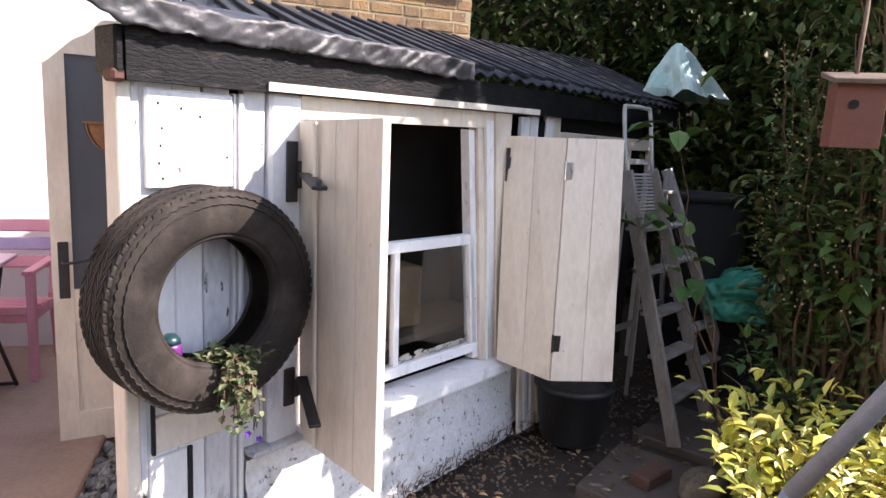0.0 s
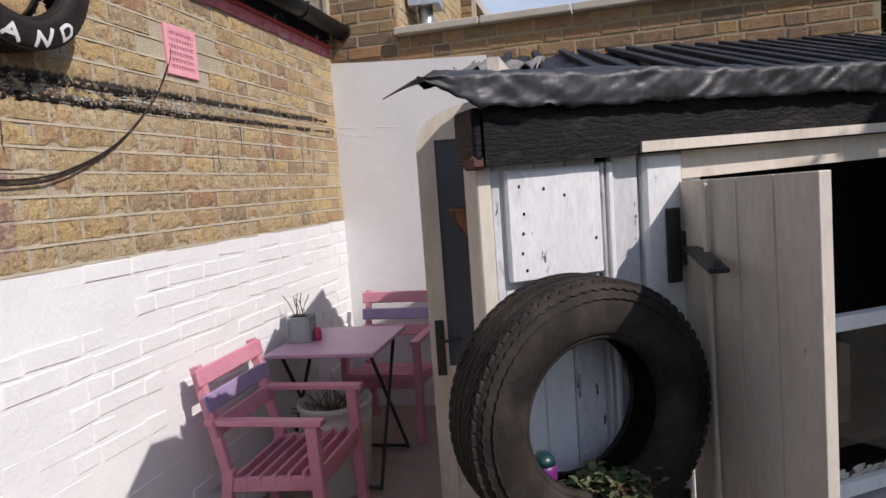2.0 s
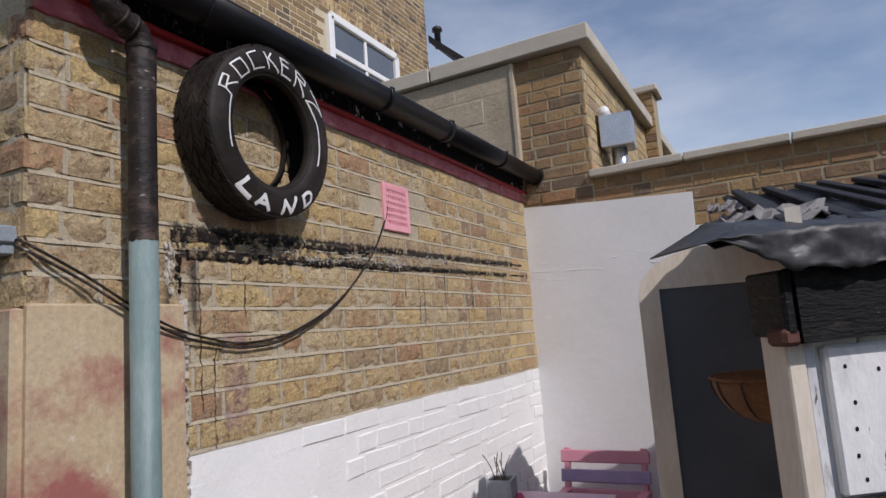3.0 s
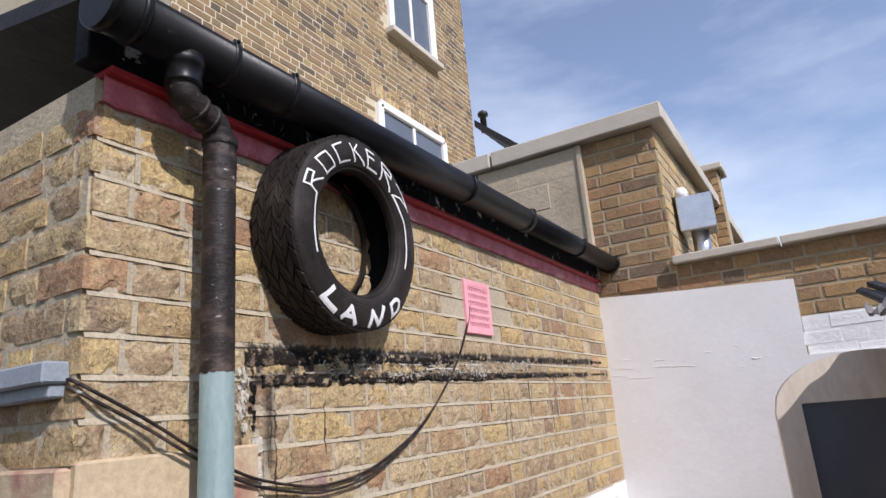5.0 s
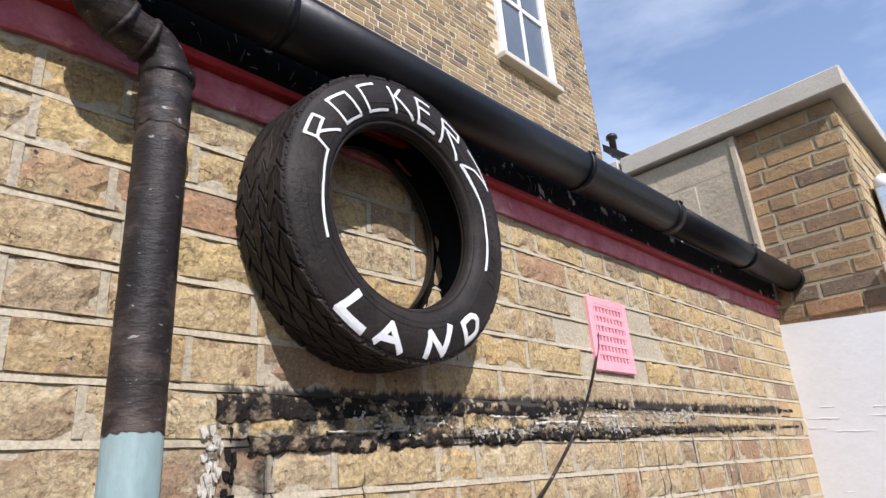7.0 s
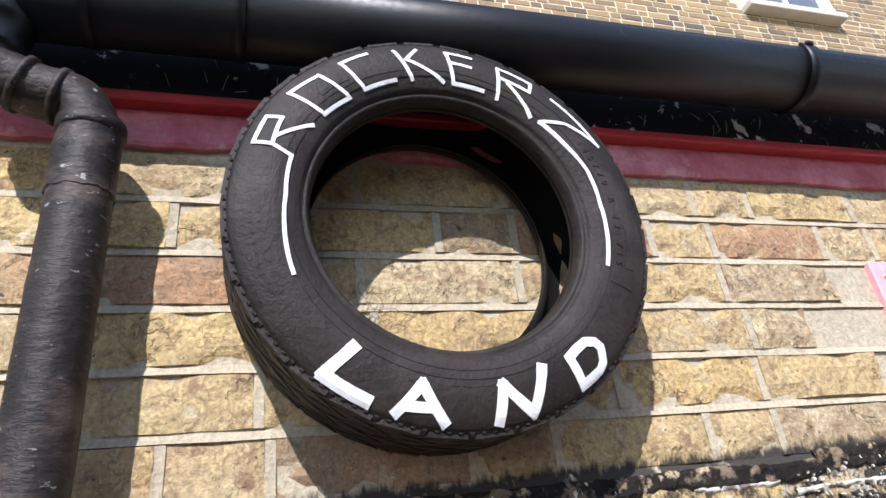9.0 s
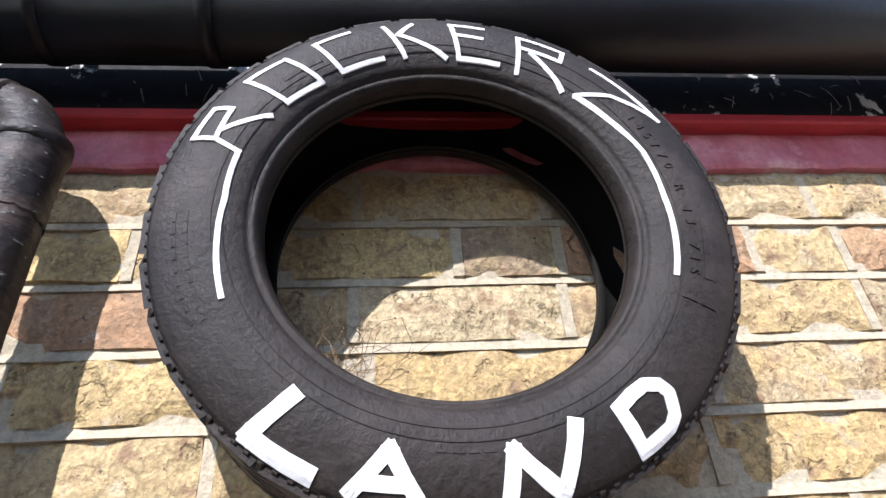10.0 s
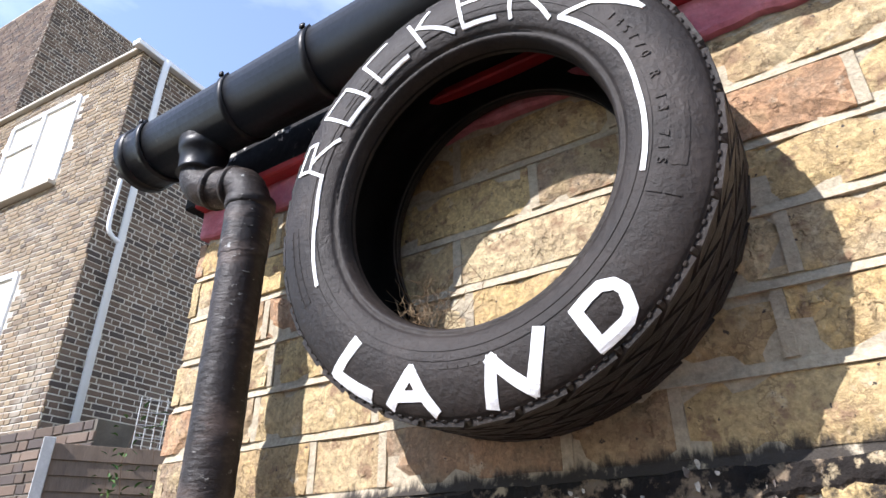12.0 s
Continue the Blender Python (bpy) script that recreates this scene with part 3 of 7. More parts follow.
def struck_joints(name, bricks, parent, origin, u, n, mat_, proud=-0.0003):
    """Bed joints standing a little proud, one bar for each course."""
    rows = sorted({round(b[2], 4) for b in bricks})
    bmj = bmesh.new()
    o, uu, nn = Vector(origin), Vector(u), Vector(n)
    for z in rows:
        us = [b[0] for b in bricks if round(b[2], 4) == z] + [b[1] for b in bricks if round(b[2], 4) == z]
        a, b = min(us), max(us)
        k = max(2, int((b - a) / 0.06))
        pts = [a + (b - a) * i / k for i in range(k + 1)]
        lo = [[bmj.verts.new(o + uu * p + nn * dd + Vector((0, 0, z - 0.007 + zz + rnd(rng, -0.0008, 0.0008)))) for p in pts]
              for dd, zz in ((-0.014, 0.0075), (proud - 0.004, 0.0070), (proud + 0.0022 + rnd(rng, -0.001, 0.001), -0.0068), (-0.014, -0.0078))]
        for r0, r1 in zip(lo, lo[1:]):
            for i in range(k):
                bmj.faces.new((r0[i], r0[i + 1], r1[i + 1], r1[i]))
    return part(name, bmj, mat_, parent, kind="stuff")


struck_joints("bed_joint", brown, wall_west, (WX, 0, 0), (0, 1, 0), (1, 0, 0), M_MORTAR)
bm = bmesh.new()
for (a, c, z0, z1), (a2, c2, z2, z3) in zip(brown, brown[1:]):
    if z0 == z2 and 0 < a2 - c < 0.03:
        box(bm, (WX - 0.006, (c + a2) / 2, (z0 + z1) / 2), (0.0115 + rnd(rng, -0.001, 0.001), a2 - c - 0.0008, z1 - z0))
part("cross_joint", bm, M_MORTAR, wall_west, kind="stuff")

# rendered foot of the corner, peeling beige and red
bm = bmesh.new()
box(bm, (WX - 0.02, 1.47, 0.96), (0.07, 0.46, 2.0), 0.006)
part("corner_render", bm, M_RENDER_OLD, wall_west, "peeling beige render with red paint")
wall_slab("wall_corner", (-4.4, Y0 - 0.006, -0.05), (WX - 0.012, Y0 + 0.25, 2.80), M_MORTAR, "brick return wall with a rendered foot")
wc = bpy.data.objects["wall_corner"]
ret = lay(rng, -4.3, WX, 1.9475, ZP, **BOND)
bm = bmesh.new()
box(bm, (-2.98, Y0 - 0.008, 0.96), (2.65, 0.05, 1.98), 0.006)
part("return_render", bm, M_RENDER_OLD, wc)
bm = bmesh.new()
box(bm, (-2.21, Y0 - 0.03, 2.135), (1.06, 0.06, 0.045), 0.005)
box(bm, (-2.21, Y0 - 0.02, 2.10), (1.04, 0.04, 0.03), 0.004)
single("window_sill", bm, mat("blue_grey_paint", [(0.24, 0.28, 0.32), (0.32, 0.36, 0.40)], 0.55), "blue-grey painted sill on the return wall", "sill", kind="structure")

# eaves: red and pink bands, black fascia
bm = bmesh.new()
prev = None
for i in range(601):
    y = Y0 + (Y1 - Y0) * i / 600
    foot = 2.737 + 0.006 * noise.noise(Vector((y * 6, 0, 2))) + 0.005 * noise.noise(Vector((y * 26, 0, 7))) - 0.010 * max(0, noise.noise(Vector((y * 17, 0, 11))) - 0.25)
    out_ = WX + 0.012 + 0.003 * noise.noise(Vector((y * 15, 0, 5)))
    cur = [bm.verts.new(p) for p in ((WX - 0.03, y, foot), (out_ - 0.004, y, foot), (out_, y, foot + 0.006), (out_ + 0.002 * noise.noise(Vector((y * 40, 0, 9))), y, 2.772), (out_, y, 2.8005), (WX - 0.03, y, 2.8005))]
    if prev:
        for k in range(6):
            bm.faces.new((prev[k], cur[k], cur[(k + 1) % 6], prev[(k + 1) % 6]))
    prev = cur
part("pink_band", bm, M_PINKSTRIP, wall_west, "faded pink-red painted band")
bm = bmesh.new()
box(bm, (WX + 0.004, (Y0 + Y1) / 2, 2.808), (0.07, Y1 - Y0, 0.018), 0.003)
part("red_fillet", bm, M_RED, wall_west, "dark red painted fillet")
bm = bmesh.new()
box(bm, (WX + 0.002, (Y0 - 0.04 + Y1) / 2, 2.885), (0.055, Y1 - Y0 + 0.06, 0.140), 0.003)
single("fascia_board", bm, M_BITUMEN, "black painted fascia board with flaking paint", "fascia", kind="structure")
bm = bmesh.new()
v = [bm.verts.new(p) for p in ((-1.60, 1.18, 2.955), (-1.60, 4.72, 2.955), (-4.35, 4.72, 3.50), (-4.35, 1.18, 3.50))]
w = [bm.verts.new(x.co + Vector((0, 0, 0.05))) for x in v]
bm.faces.new(v), bm.faces.new(w[::-1])
for i in range(4):
    bm.faces.new((v[i], v[(i + 1) % 4], w[(i + 1) % 4], w[i]))
single("roof_lean_to", bm, M_ROOF, "dark low-pitched lean-to roof", "roof", kind="structure")

# ---- north end wall: white render below, brick parapet above ----
NY = 4.83
wall_slab("wall_north", (-1.9, NY + 0.005, -0.05), (2.04, NY + 0.25, 2.83), M_MORTAR_HOUSE, "brown brick end wall, its lower part rendered white")
wn_ = bpy.data.objects["wall_north"]
nb = lay(rng, -1.62, 2.04, 2.13, 2.83, **BOND)
painted = [x for x in nb if x[3] < 2.41 and x[1] > -0.45]
bricks_joined("parapet_brickwork", rng, [x for x in nb if x not in painted], (0, NY, 0), (1, 0, 0), (0, -1, 0), M_BRICK_BROWN, wn_, 0.015)
bricks_joined("painted_parapet_brickwork", rng, painted, (0, NY, 0), (1, 0, 0), (0, -1, 0), M_WHITE_BRICK, wn_, 0.015)
bm = bmesh.new()
box(bm, (0.79, NY + 0.008, 2.275), (2.5, 0.012, 0.24))
part("painted_parapet_joint", bm, M_WHITE_BRICK, wn_)
bm = bmesh.new()
top = [(-1.66, 2.700), (-1.30, 2.672), (-0.95, 2.650), (-0.455, 2.622), (-0.470, 2.17), (2.04, 2.15), (2.04, -0.05), (-1.66, -0.05)]
prism(bm, top, 0.020, Matrix.Translation((0, NY + 0.002, 0)) @ pose(0, 0, 0, 90))
render_n = part("white_render", bm, M_RENDER, wn_, "smooth white painted render")
# raised cracks and blisters in the paint
for xa, xb, zc in ((-1.63, -1.49, 2.212), (-1.36, -1.10, 2.196), (-1.64, -1.56, 2.165), (-1.52, -1.36, 2.140), (-1.56, -1.50, 2.262), (-1.34, -1.28, 2.236), (-0.85, -0.81, 2.142), (-1.03, -0.99, 2.251), (-1.55, -1.52, 1.862), (-0.77, -0.71, 2.182), (-0.86, -0.83, 2.270)):
    bm = bmesh.new()
    k = max(4, int((xb - xa) / 0.012))
    tube(bm, [(xa + (xb - xa) * i / k, NY - 0.018, zc - 0.09 * (xa + (xb - xa) * i / k - xa) + 0.009 * noise.noise(Vector((xa * 9 + i * 0.6, zc, 0)))) for i in range(k + 1)], 0.004, 6, radii=[0.0015 + 0.0045 * abs(noise.noise(Vector((i * 0.9, zc * 7, xa)))) for i in range(k + 1)])
    part("paint_ridge", bm, M_RENDER, render_n)
bm = bmesh.new()
for i in range(5):
    a = -1.117 + i * 0.64
    box(bm, (a + 0.316, NY + 0.10, 2.860), (0.63, 0.34, 0.052), 0.006)
part("coping", bm, M_COPING, wn_, "pale concrete coping stones")

# ---- block behind, higher, with its coping and flue ----
BY, BX, BZ = 4.818, -1.10, 3.84
wall_slab("wall_block", (-4.34, BY + 0.005, 2.74), (BX - 0.005, 9.4, BZ), M_MORTAR_HOUSE, "taller brick block behind, partly grey render")
wb = bpy.data.objects["wall_block"]
bricks_joined("block_front_brickwork", rng, lay(rng, -1.62, BX, 2.7025, BZ, **BOND), (0, BY, 0), (1, 0, 0), (0, -1, 0), M_BRICK_BROWN, wb)
bricks_joined("block_side_brickwork", rng, lay(rng, BY, 9.4, 2.88, BZ, **BOND), (BX, 0, 0), (0, 1, 0), (1, 0, 0), M_BRICK_ISLE, wb)
bm = bmesh.new()
box(bm, (-3.02, BY - 0.0105, 3.30), (2.74, 0.05, 1.07), 0.004)
box(bm, (-1.637, BY - 0.02, 3.31), (0.035, 0.06, 1.05), 0.004)
part("grey_render", bm, M_GREY_RENDER, wb, "weathered grey cement render")
for row in range(5):
    for k in range(6):
        x1 = -1.672 - 0.455 * k - (0.22 if row % 2 else 0.0) + rnd(rng, -0.008, 0.008)
        w_ = 0.442
        bm = bmesh.new()
        box(bm, (x1 - w_ / 2, BY - 0.028 + rnd(rng, -0.003, 0.002), 2.89 + 0.208 * row), (w_, 0.02, 0.199), 0.006)
        part("render_block", bm, M_GREY_RENDER, wb)
bm = bmesh.new()
for x0, x1, y0, y1 in ((-4.40, -2.335, BY - 0.09, BY + 0.30), (-2.32, BX + 0.09, BY - 0.09, BY + 0.30), (BX - 0.26, BX + 0.09, BY + 0.305, 7.0), (BX - 0.26, BX + 0.09, 7.01, 9.4)):
    box(bm, ((x0 + x1) / 2, (y0 + y1) / 2, BZ + 0.068), (x1 - x0, y1 - y0, 0.125), 0.008)
part("block_coping", bm, M_COPING, wb, "thick concrete coping")

# ---- tall house behind the lean-to ----
HX = -4.35
wall_slab("wall_house", (-9.0, 3.3, 0.0), (HX - 0.004, 8.58, 12.5), M_POINTING, "tall old stock brick house wall")
wh = bpy.data.objects["wall_house"]
W1, W2 = (6.47, 7.48, 6.90, 8.80), (6.10, 7.56, 4.80, 5.66)
hb = lay(rng, 3.3, 8.58, 3.2, 11.0, pitch=0.0775, holes=[W1, W2])
bricks_joined("house_brickwork", rng, hb, (HX, 0, 0), (0, 1, 0), (1, 0, 0), M_BRICK_HOUSE, wh)


def window_in_wall(name, y0, y1, z0, z1, label):
    win = thing(name, label, "window", kind="structure")
    bmw = bmesh.new()
    x = HX + 0.006
    for a, b in (((y0, z0), (y1, z0)), ((y0, z1), (y1, z1)), ((y0, z0), (y0, z1)), ((y1, z0), (y1, z1))):
        beam(bmw, (x, a[0], a[1]), (x, b[0], b[1]), 0.09, 0.10, 0.006)
    beam(bmw, (x, y0, (z0 + z1) / 2), (x, y1, (z0 + z1) / 2), 0.06, 0.07, 0.005)
    beam(bmw, (x, (y0 + y1) / 2, z0), (x, (y0 + y1) / 2, z1), 0.045, 0.05, 0.005)
    part("window_frame", bmw, M_UPVC, win)
    bmw = bmesh.new()
    box(bmw, (x - 0.002, (y0 + y1) / 2, (z0 + z1) / 2), (0.008, y1 - y0, z1 - z0))
    g = part("pane", bmw, M_GREYDOOR, win, "dark reflecting glass")
    bmw = bmesh.new()
    box(bmw, (HX + 0.05, (y0 + y1) / 2, z0 - 0.09), (0.16, y1 - y0 + 0.22, 0.08), 0.008)
    part("window_sill", bmw, M_COPING, win)
    return win


window_in_wall("window_1", W1[0], W1[1], W1[2], W1[3], "white sash window with a stone sill")
bm = bmesh.new()
box(bm, (HX + 0.004, W1[1] + 0.06, 7.85), (0.03, 0.16, 1.9), 0.004)
part("window_reveal", bm, M_UPVC, bpy.data.objects["window_1"], "white painted reveal")
window_in_wall("window_2", W2[0], W2[1], W2[2], W2[3], "white casement window below a soldier-course lintel")
bm = bmesh.new()
sold = [(5.98 + 0.085 * i, 5.98 + 0.085 * i + 0.07, 5.71, 5.95) for i in range(21)]
bricks_joined("soldier_course", rng, sold, (HX, 0, 0), (0, 1, 0), (1, 0, 0), M_BRICK_ISLE, wh, 0.004)
bm.free()


# ---- bands of torn tar and plaster along the west wall ----
def flakes(n, y0, y1, zc, spread, h0, h1, mat_, name, label, x=WX + 0.003, power=1.0, w=0.0065):
    """Small torn scraps along a line of the wall, taller ones hanging down as drips."""
    fb = bmesh.new()
    for i in range(n):
        y = y0 + (y1 - y0) * rng.random() ** power
        dens = noise.noise(Vector((y * 6, zc * 40, 0.7)))
        if dens < -0.25:
            continue
        z = zc + 0.018 * (y - 1.78) + 0.006 * math.sin(y * 9 + zc) + rng.gauss(0, spread)
        hh = rnd(rng, h0, h1) * (1.0 + 1.6 * max(0, dens)) * (2.0 if rng.random() < 0.06 else 1.0)
        ww = w * rnd(rng, 0.4, 1.6)
        xo = x + rnd(rng, -0.004, 0.005)
        pts = [(y - ww * rnd(rng, 0.6, 1), z + hh * 0.3), (y - ww * rnd(rng, 0.2, 0.8), z + hh * rnd(rng, 0.35, 0.5)), (y + ww * rnd(rng, 0.2, 0.8), z + hh * rnd(rng, 0.3, 0.5)), (y + ww * rnd(rng, 0.5, 1), z),
               (y + ww * rnd(rng, 0.0, 0.5), z - hh * rnd(rng, 0.3, 0.6)), (y - ww * rnd(rng, 0.2, 0.6), z - hh * rnd(rng, 0.2, 0.45))]
        a_ = [fb.verts.new((WX - 0.014, u, zz)) for u, zz in pts]
        b_ = [fb.verts.new((xo + rnd(rng, -0.002, 0.002), u, zz)) for u, zz in pts]
        fb.faces.new(b_)
        for k in range(6):
            fb.faces.new((a_[k], a_[(k + 1) % 6], b_[(k + 1) % 6], b_[k]))
    part(name, fb, mat_, wall_west, label, kind="stuff")


def crust(name, label, y0, y1, z, h, amp, proud, mat_, gap=9.0, fade=0.0, rows=6, step=0.006, seed=0.0):
    """A thin torn skin left on the wall, thickest at y0 and thinning out towards y1."""
    fb = bmesh.new()
    k = int((y1 - y0) / step)
    prev = None
    for i in range(k + 1):
        y = y0 + step * i
        f = 1 - fade * i / k
        n1 = noise.noise(Vector((y * 7, seed, 0.3))) + 0.6 * noise.noise(Vector((y * 33, seed, 4.0))) + 0.5 * noise.noise(Vector((y * 90, seed, 8.0)))
        n2 = noise.noise(Vector((y * 9, seed, 7.7))) + 0.6 * noise.noise(Vector((y * 41, seed, 2.0))) + 0.3 * noise.noise(Vector((y * 110, seed, 5.0)))
        zm = z + 0.018 * (y - 1.78)
        lo, hi = zm - f * (h / 2) + amp * n1, zm + f * (h / 2) + amp * 0.5 * n2
        if hi - lo < 0.002 or noise.noise(Vector((y * 4.3, seed, 1.1))) > gap:
            prev = None
            continue
        cur = [fb.verts.new((WX - 0.012, y, lo))]
        for r in range(rows):
            zz = lo + (hi - lo) * r / (rows - 1)
            e = 0.35 if r in (0, rows - 1) else 1.0
            cur.append(fb.verts.new((WX + 0.002 + e * proud * (0.6 + 0.5 * noise.noise(Vector((y * 40, zz * 60, seed))) + 0.3 * noise.noise(Vector((y * 130, zz * 150, seed)))), y, zz)))
        cur.append(fb.verts.new((WX - 0.012, y, hi)))
        if prev:
            for a in range(rows + 1):
                fb.faces.new((prev[a], cur[a], cur[a + 1], prev[a + 1]))
        prev = cur
    part(name, fb, mat_, wall_west, label, kind="stuff")


crust("tar_crust", "torn black tar flashing", 1.66, 2.736, 2.182, 0.042, 0.011, 0.006, M_TAR, 0.30, 0.5, seed=1.0)
crust("tar_crust", "torn black tar flashing", 1.719, 3.3, 2.118, 0.0299, 0.012, 0.009, M_TAR, 0.28, 0.4, seed=2.0)
crust("tar_crust", "", 2.577, 4.86, 2.198, 0.0184, 0.006, 0.004, M_TAR, 0.05, 0.2, seed=3.0)
crust("tar_crust", "", 3.0, 4.86, 2.122, 0.0161, 0.005, 0.005, M_TAR, 0.10, 0.2, seed=4.0)
crust("plaster_edge", "thin broken white plaster edge", 1.65, 3.4, 2.151, 0.0069, 0.006, 0.008, M_PLASTER, -0.02, 0.3, 4, seed=5.0)
crust("plaster_edge", "", 1.782, 3.3, 2.138, 0.0046, 0.006, 0.009, M_PLASTER, -0.08, 0.3, 4, seed=6.0)
crust("plaster_edge", "", 2.1, 3.3, 2.166, 0.008, 0.008, 0.005, M_PLASTER, -0.10, 0.0, 4, seed=7.0)
flakes(60, 1.623, 1.697, 2.063, 0.069, 0.010, 0.030, M_TAR, "tar_flakes", "", WX + 0.002, 1.0, 0.006)
flakes(60, 1.639, 1.671, 2.086, 0.0575, 0.010, 0.025, M_PLASTER, "plaster_flakes", "", WX + 0.003, 1.0, 0.005)
flakes(40, 1.729, 1.753, 2.005, 0.0575, 0.02, 0.05, M_TAR, "tar_drips", "", WX + 0.001, 1.0, 0.004)
flakes(600, 1.941, 3.5, 2.161, 0.0126, 0.003, 0.008, M_PLASTER, "plaster_flakes", "broken white plaster under the flashing", WX + 0.004, 1.1, 0.0026)
flakes(260, 1.994, 3.0, 2.134, 0.0069, 0.003, 0.008, M_PLASTER, "plaster_flakes", "", WX + 0.008, 1.2, 0.003)
bm = bmesh.new()
for i in range(26):
    z0 = 1.10 + i * 0.034 + rnd(rng, -0.01, 0.01)
    y0 = 1.702 + 0.008 * noise.noise(Vector((i * 0.7, 0, 0)))
    box(bm, (WX + 0.002, y0, z0), (0.016, rnd(rng, 0.016, 0.036), rnd(rng, 0.022, 0.045)), 0.004)
part("paint_drips", bm, M_PLASTER, wall_west, "thick white paint edge beside the render")
# ---- pink air vent ----
vent = thing("air_vent", "pink painted square air brick in the wall", "vent")
VY, VZ, VS = 2.982, 2.440, 0.236
bm = bmesh.new()
# flat near-black plate, its colour stands for the shade inside the holes
box(bm, (WX - 0.0035, VY, VZ), (0.004, VS - 0.02, VS - 0.02))
part("backing", bm, M_DARK, vent, "near-black plate that paints the holes dark")
bm = bmesh.new()
for s in (-1, 1):
    box(bm, (WX + 0.002, VY + s * (VS / 2 - 0.0125), VZ), (0.018, 0.025, VS), 0.003)
    box(bm, (WX + 0.002, VY, VZ + s * (VS / 2 - 0.0125)), (0.018, VS - 0.05, 0.025), 0.003)
part("frame", bm, M_VENT, vent)
bm = bmesh.new()
VI = VS - 0.05
for i in range(7):
    box(bm, (WX + 0.004, VY, VZ - VI / 2 + VI * i / 6), (0.012, VI, 0.0155), 0.002)
for i in range(6):
    for k in range(9):
        box(bm, (WX + 0.003, VY - VI / 2 + VI * (k + 0.5) / 9, VZ - VI / 2 + VI * (i + 0.5) / 6), (0.012, 0.0095, VI / 6 - 0.0145))
part("grille", bm, M_VENT, vent)

# ---- gutter with its brackets ----
gutter = thing("gutter", "black plastic gutter with clips under the eaves", "gutter")


def gutter_arc(bm, y0, z0, y1, z1, r, x=-1.530, t=0.003, a0=-20, a1=200, n=18):
    rows = []
    for y, z in ((y0, z0), (y1, z1)):
        ring = []
        for rr in (r, r - t):
            for k in range(n + 1):
                a = radians(180 + a0 + (a1 - a0) * k / n)
                ring.append((x + rr * math.cos(a), y, z + rr * math.sin(a)))
        rows.append(ring)
    vs = [[bm.verts.new(p) for p in ring] for ring in rows]
    m = n + 1
    loop = list(range(m)) + list(range(2 * m - 1, m - 1, -1))
    for i in range(len(loop)):
        a, b = loop[i], loop[(i + 1) % len(loop)]
        bm.faces.new((vs[0][a], vs[0][b], vs[1][b], vs[1][a]))
    for ring in vs:
        for k in range(n):
            bm.faces.new((ring[k], ring[k + 1], ring[m + k + 1], ring[m + k]))


def gz(y):
    return 2.905 + 0.004 * (y - 1.34)


bm = bmesh.new()
gutter_arc(bm, 1.175, gz(1.175), 3.33, gz(3.33), 0.066)
part("channel", bm, M_GUTTER, gutter, smooth=True)
bm = bmesh.new()
gutter_arc(bm, 3.30, gz(3.3) + 0.004, 4.88, gz(4.88) + 0.004, 0.062)
part("channel", bm, M_GUTTER, gutter, smooth=True)
for y, w, rr in ((1.235, 0.018, 0.071), (1.480, 0.018, 0.069), (1.685, 0.020, 0.069), (2.735, 0.03, 0.070), (3.335, 0.05, 0.069), (4.11, 0.03, 0.067), (4.78, 0.04, 0.067)):
    bm = bmesh.new()
    gutter_arc(bm, y - w / 2, gz(y), y + w / 2, gz(y), rr, t=0.006, a0=-32, a1=212)
    box(bm, (-1.464, y, gz(y) + 0.030), (0.006, w * 0.6, 0.010), 0.002)
    part("clip", bm, M_GUTTER, gutter, smooth=True)
bm = bmesh.new()
revolve(bm, [(0.0, -0.016), (0.064, -0.016), (0.070, -0.010), (0.070, 0.012), (0.066, 0.012)], 28, False, Matrix.Translation((-1.530, 1.170, gz(1.17))) @ pose(0, 0, 0, 90))
part("end_cap", bm, M_GUTTER, gutter, smooth=True)
bm = bmesh.new()
for i in range(60):
    y = rnd(rng, 1.5, 3.1)
    p = Vector((WX + 0.032, y, rnd(rng, 2.83, 2.92)))
    d = Vector((0.001, rnd(rng, -0.02, 0.02), rnd(rng, -0.035, 0.035)))
    tube(bm, [p, p + d * 0.5 + Vector((0.002, 0, 0)), p + d], 0.0004, 3)
single("cobweb_threads", bm, M_PLASTER, "dusty cobweb threads under the gutter", "cobweb", kind="stuff")

# ---- rainwater pipe ----
PX, PY = -1.556, 1.501
rain = thing("downpipe", "painted iron downpipe, black above and pale teal below", "downpipe", Matrix.Translation((PX, PY, 0)))
o = Vector((-PX, -PY, 0))
bm = bmesh.new()
neck = smooth_path([(-1.530, 1.372, 2.86), (-1.530, 1.372, 2.805), (-1.533, 1.380, 2.765), (-1.545, 1.430, 2.745), (-1.553, 1.478, 2.735), (-1.556, 1.501, 2.690), (-1.556, 1.501, 2.65)], 6)
tube(bm, [Vector(p) + o for p in neck], 0.0365, 22)
part("swan_neck", bm, M_PIPE_BLACK, rain, "black swan-neck bend", smooth=True)
bm = bmesh.new()
tube(bm, [Vector(p) + o for p in ((-1.530, 1.372, 2.86), (-1.530, 1.372, 2.832), (-1.530, 1.372, 2.830), (-1.530, 1.372, 2.795), (-1.530, 1.372, 2.787))], 0.052, 22, radii=[0.050, 0.046, 0.043, 0.041, 0.044])
part("outlet_collar", bm, M_GUTTER, rain, smooth=True)
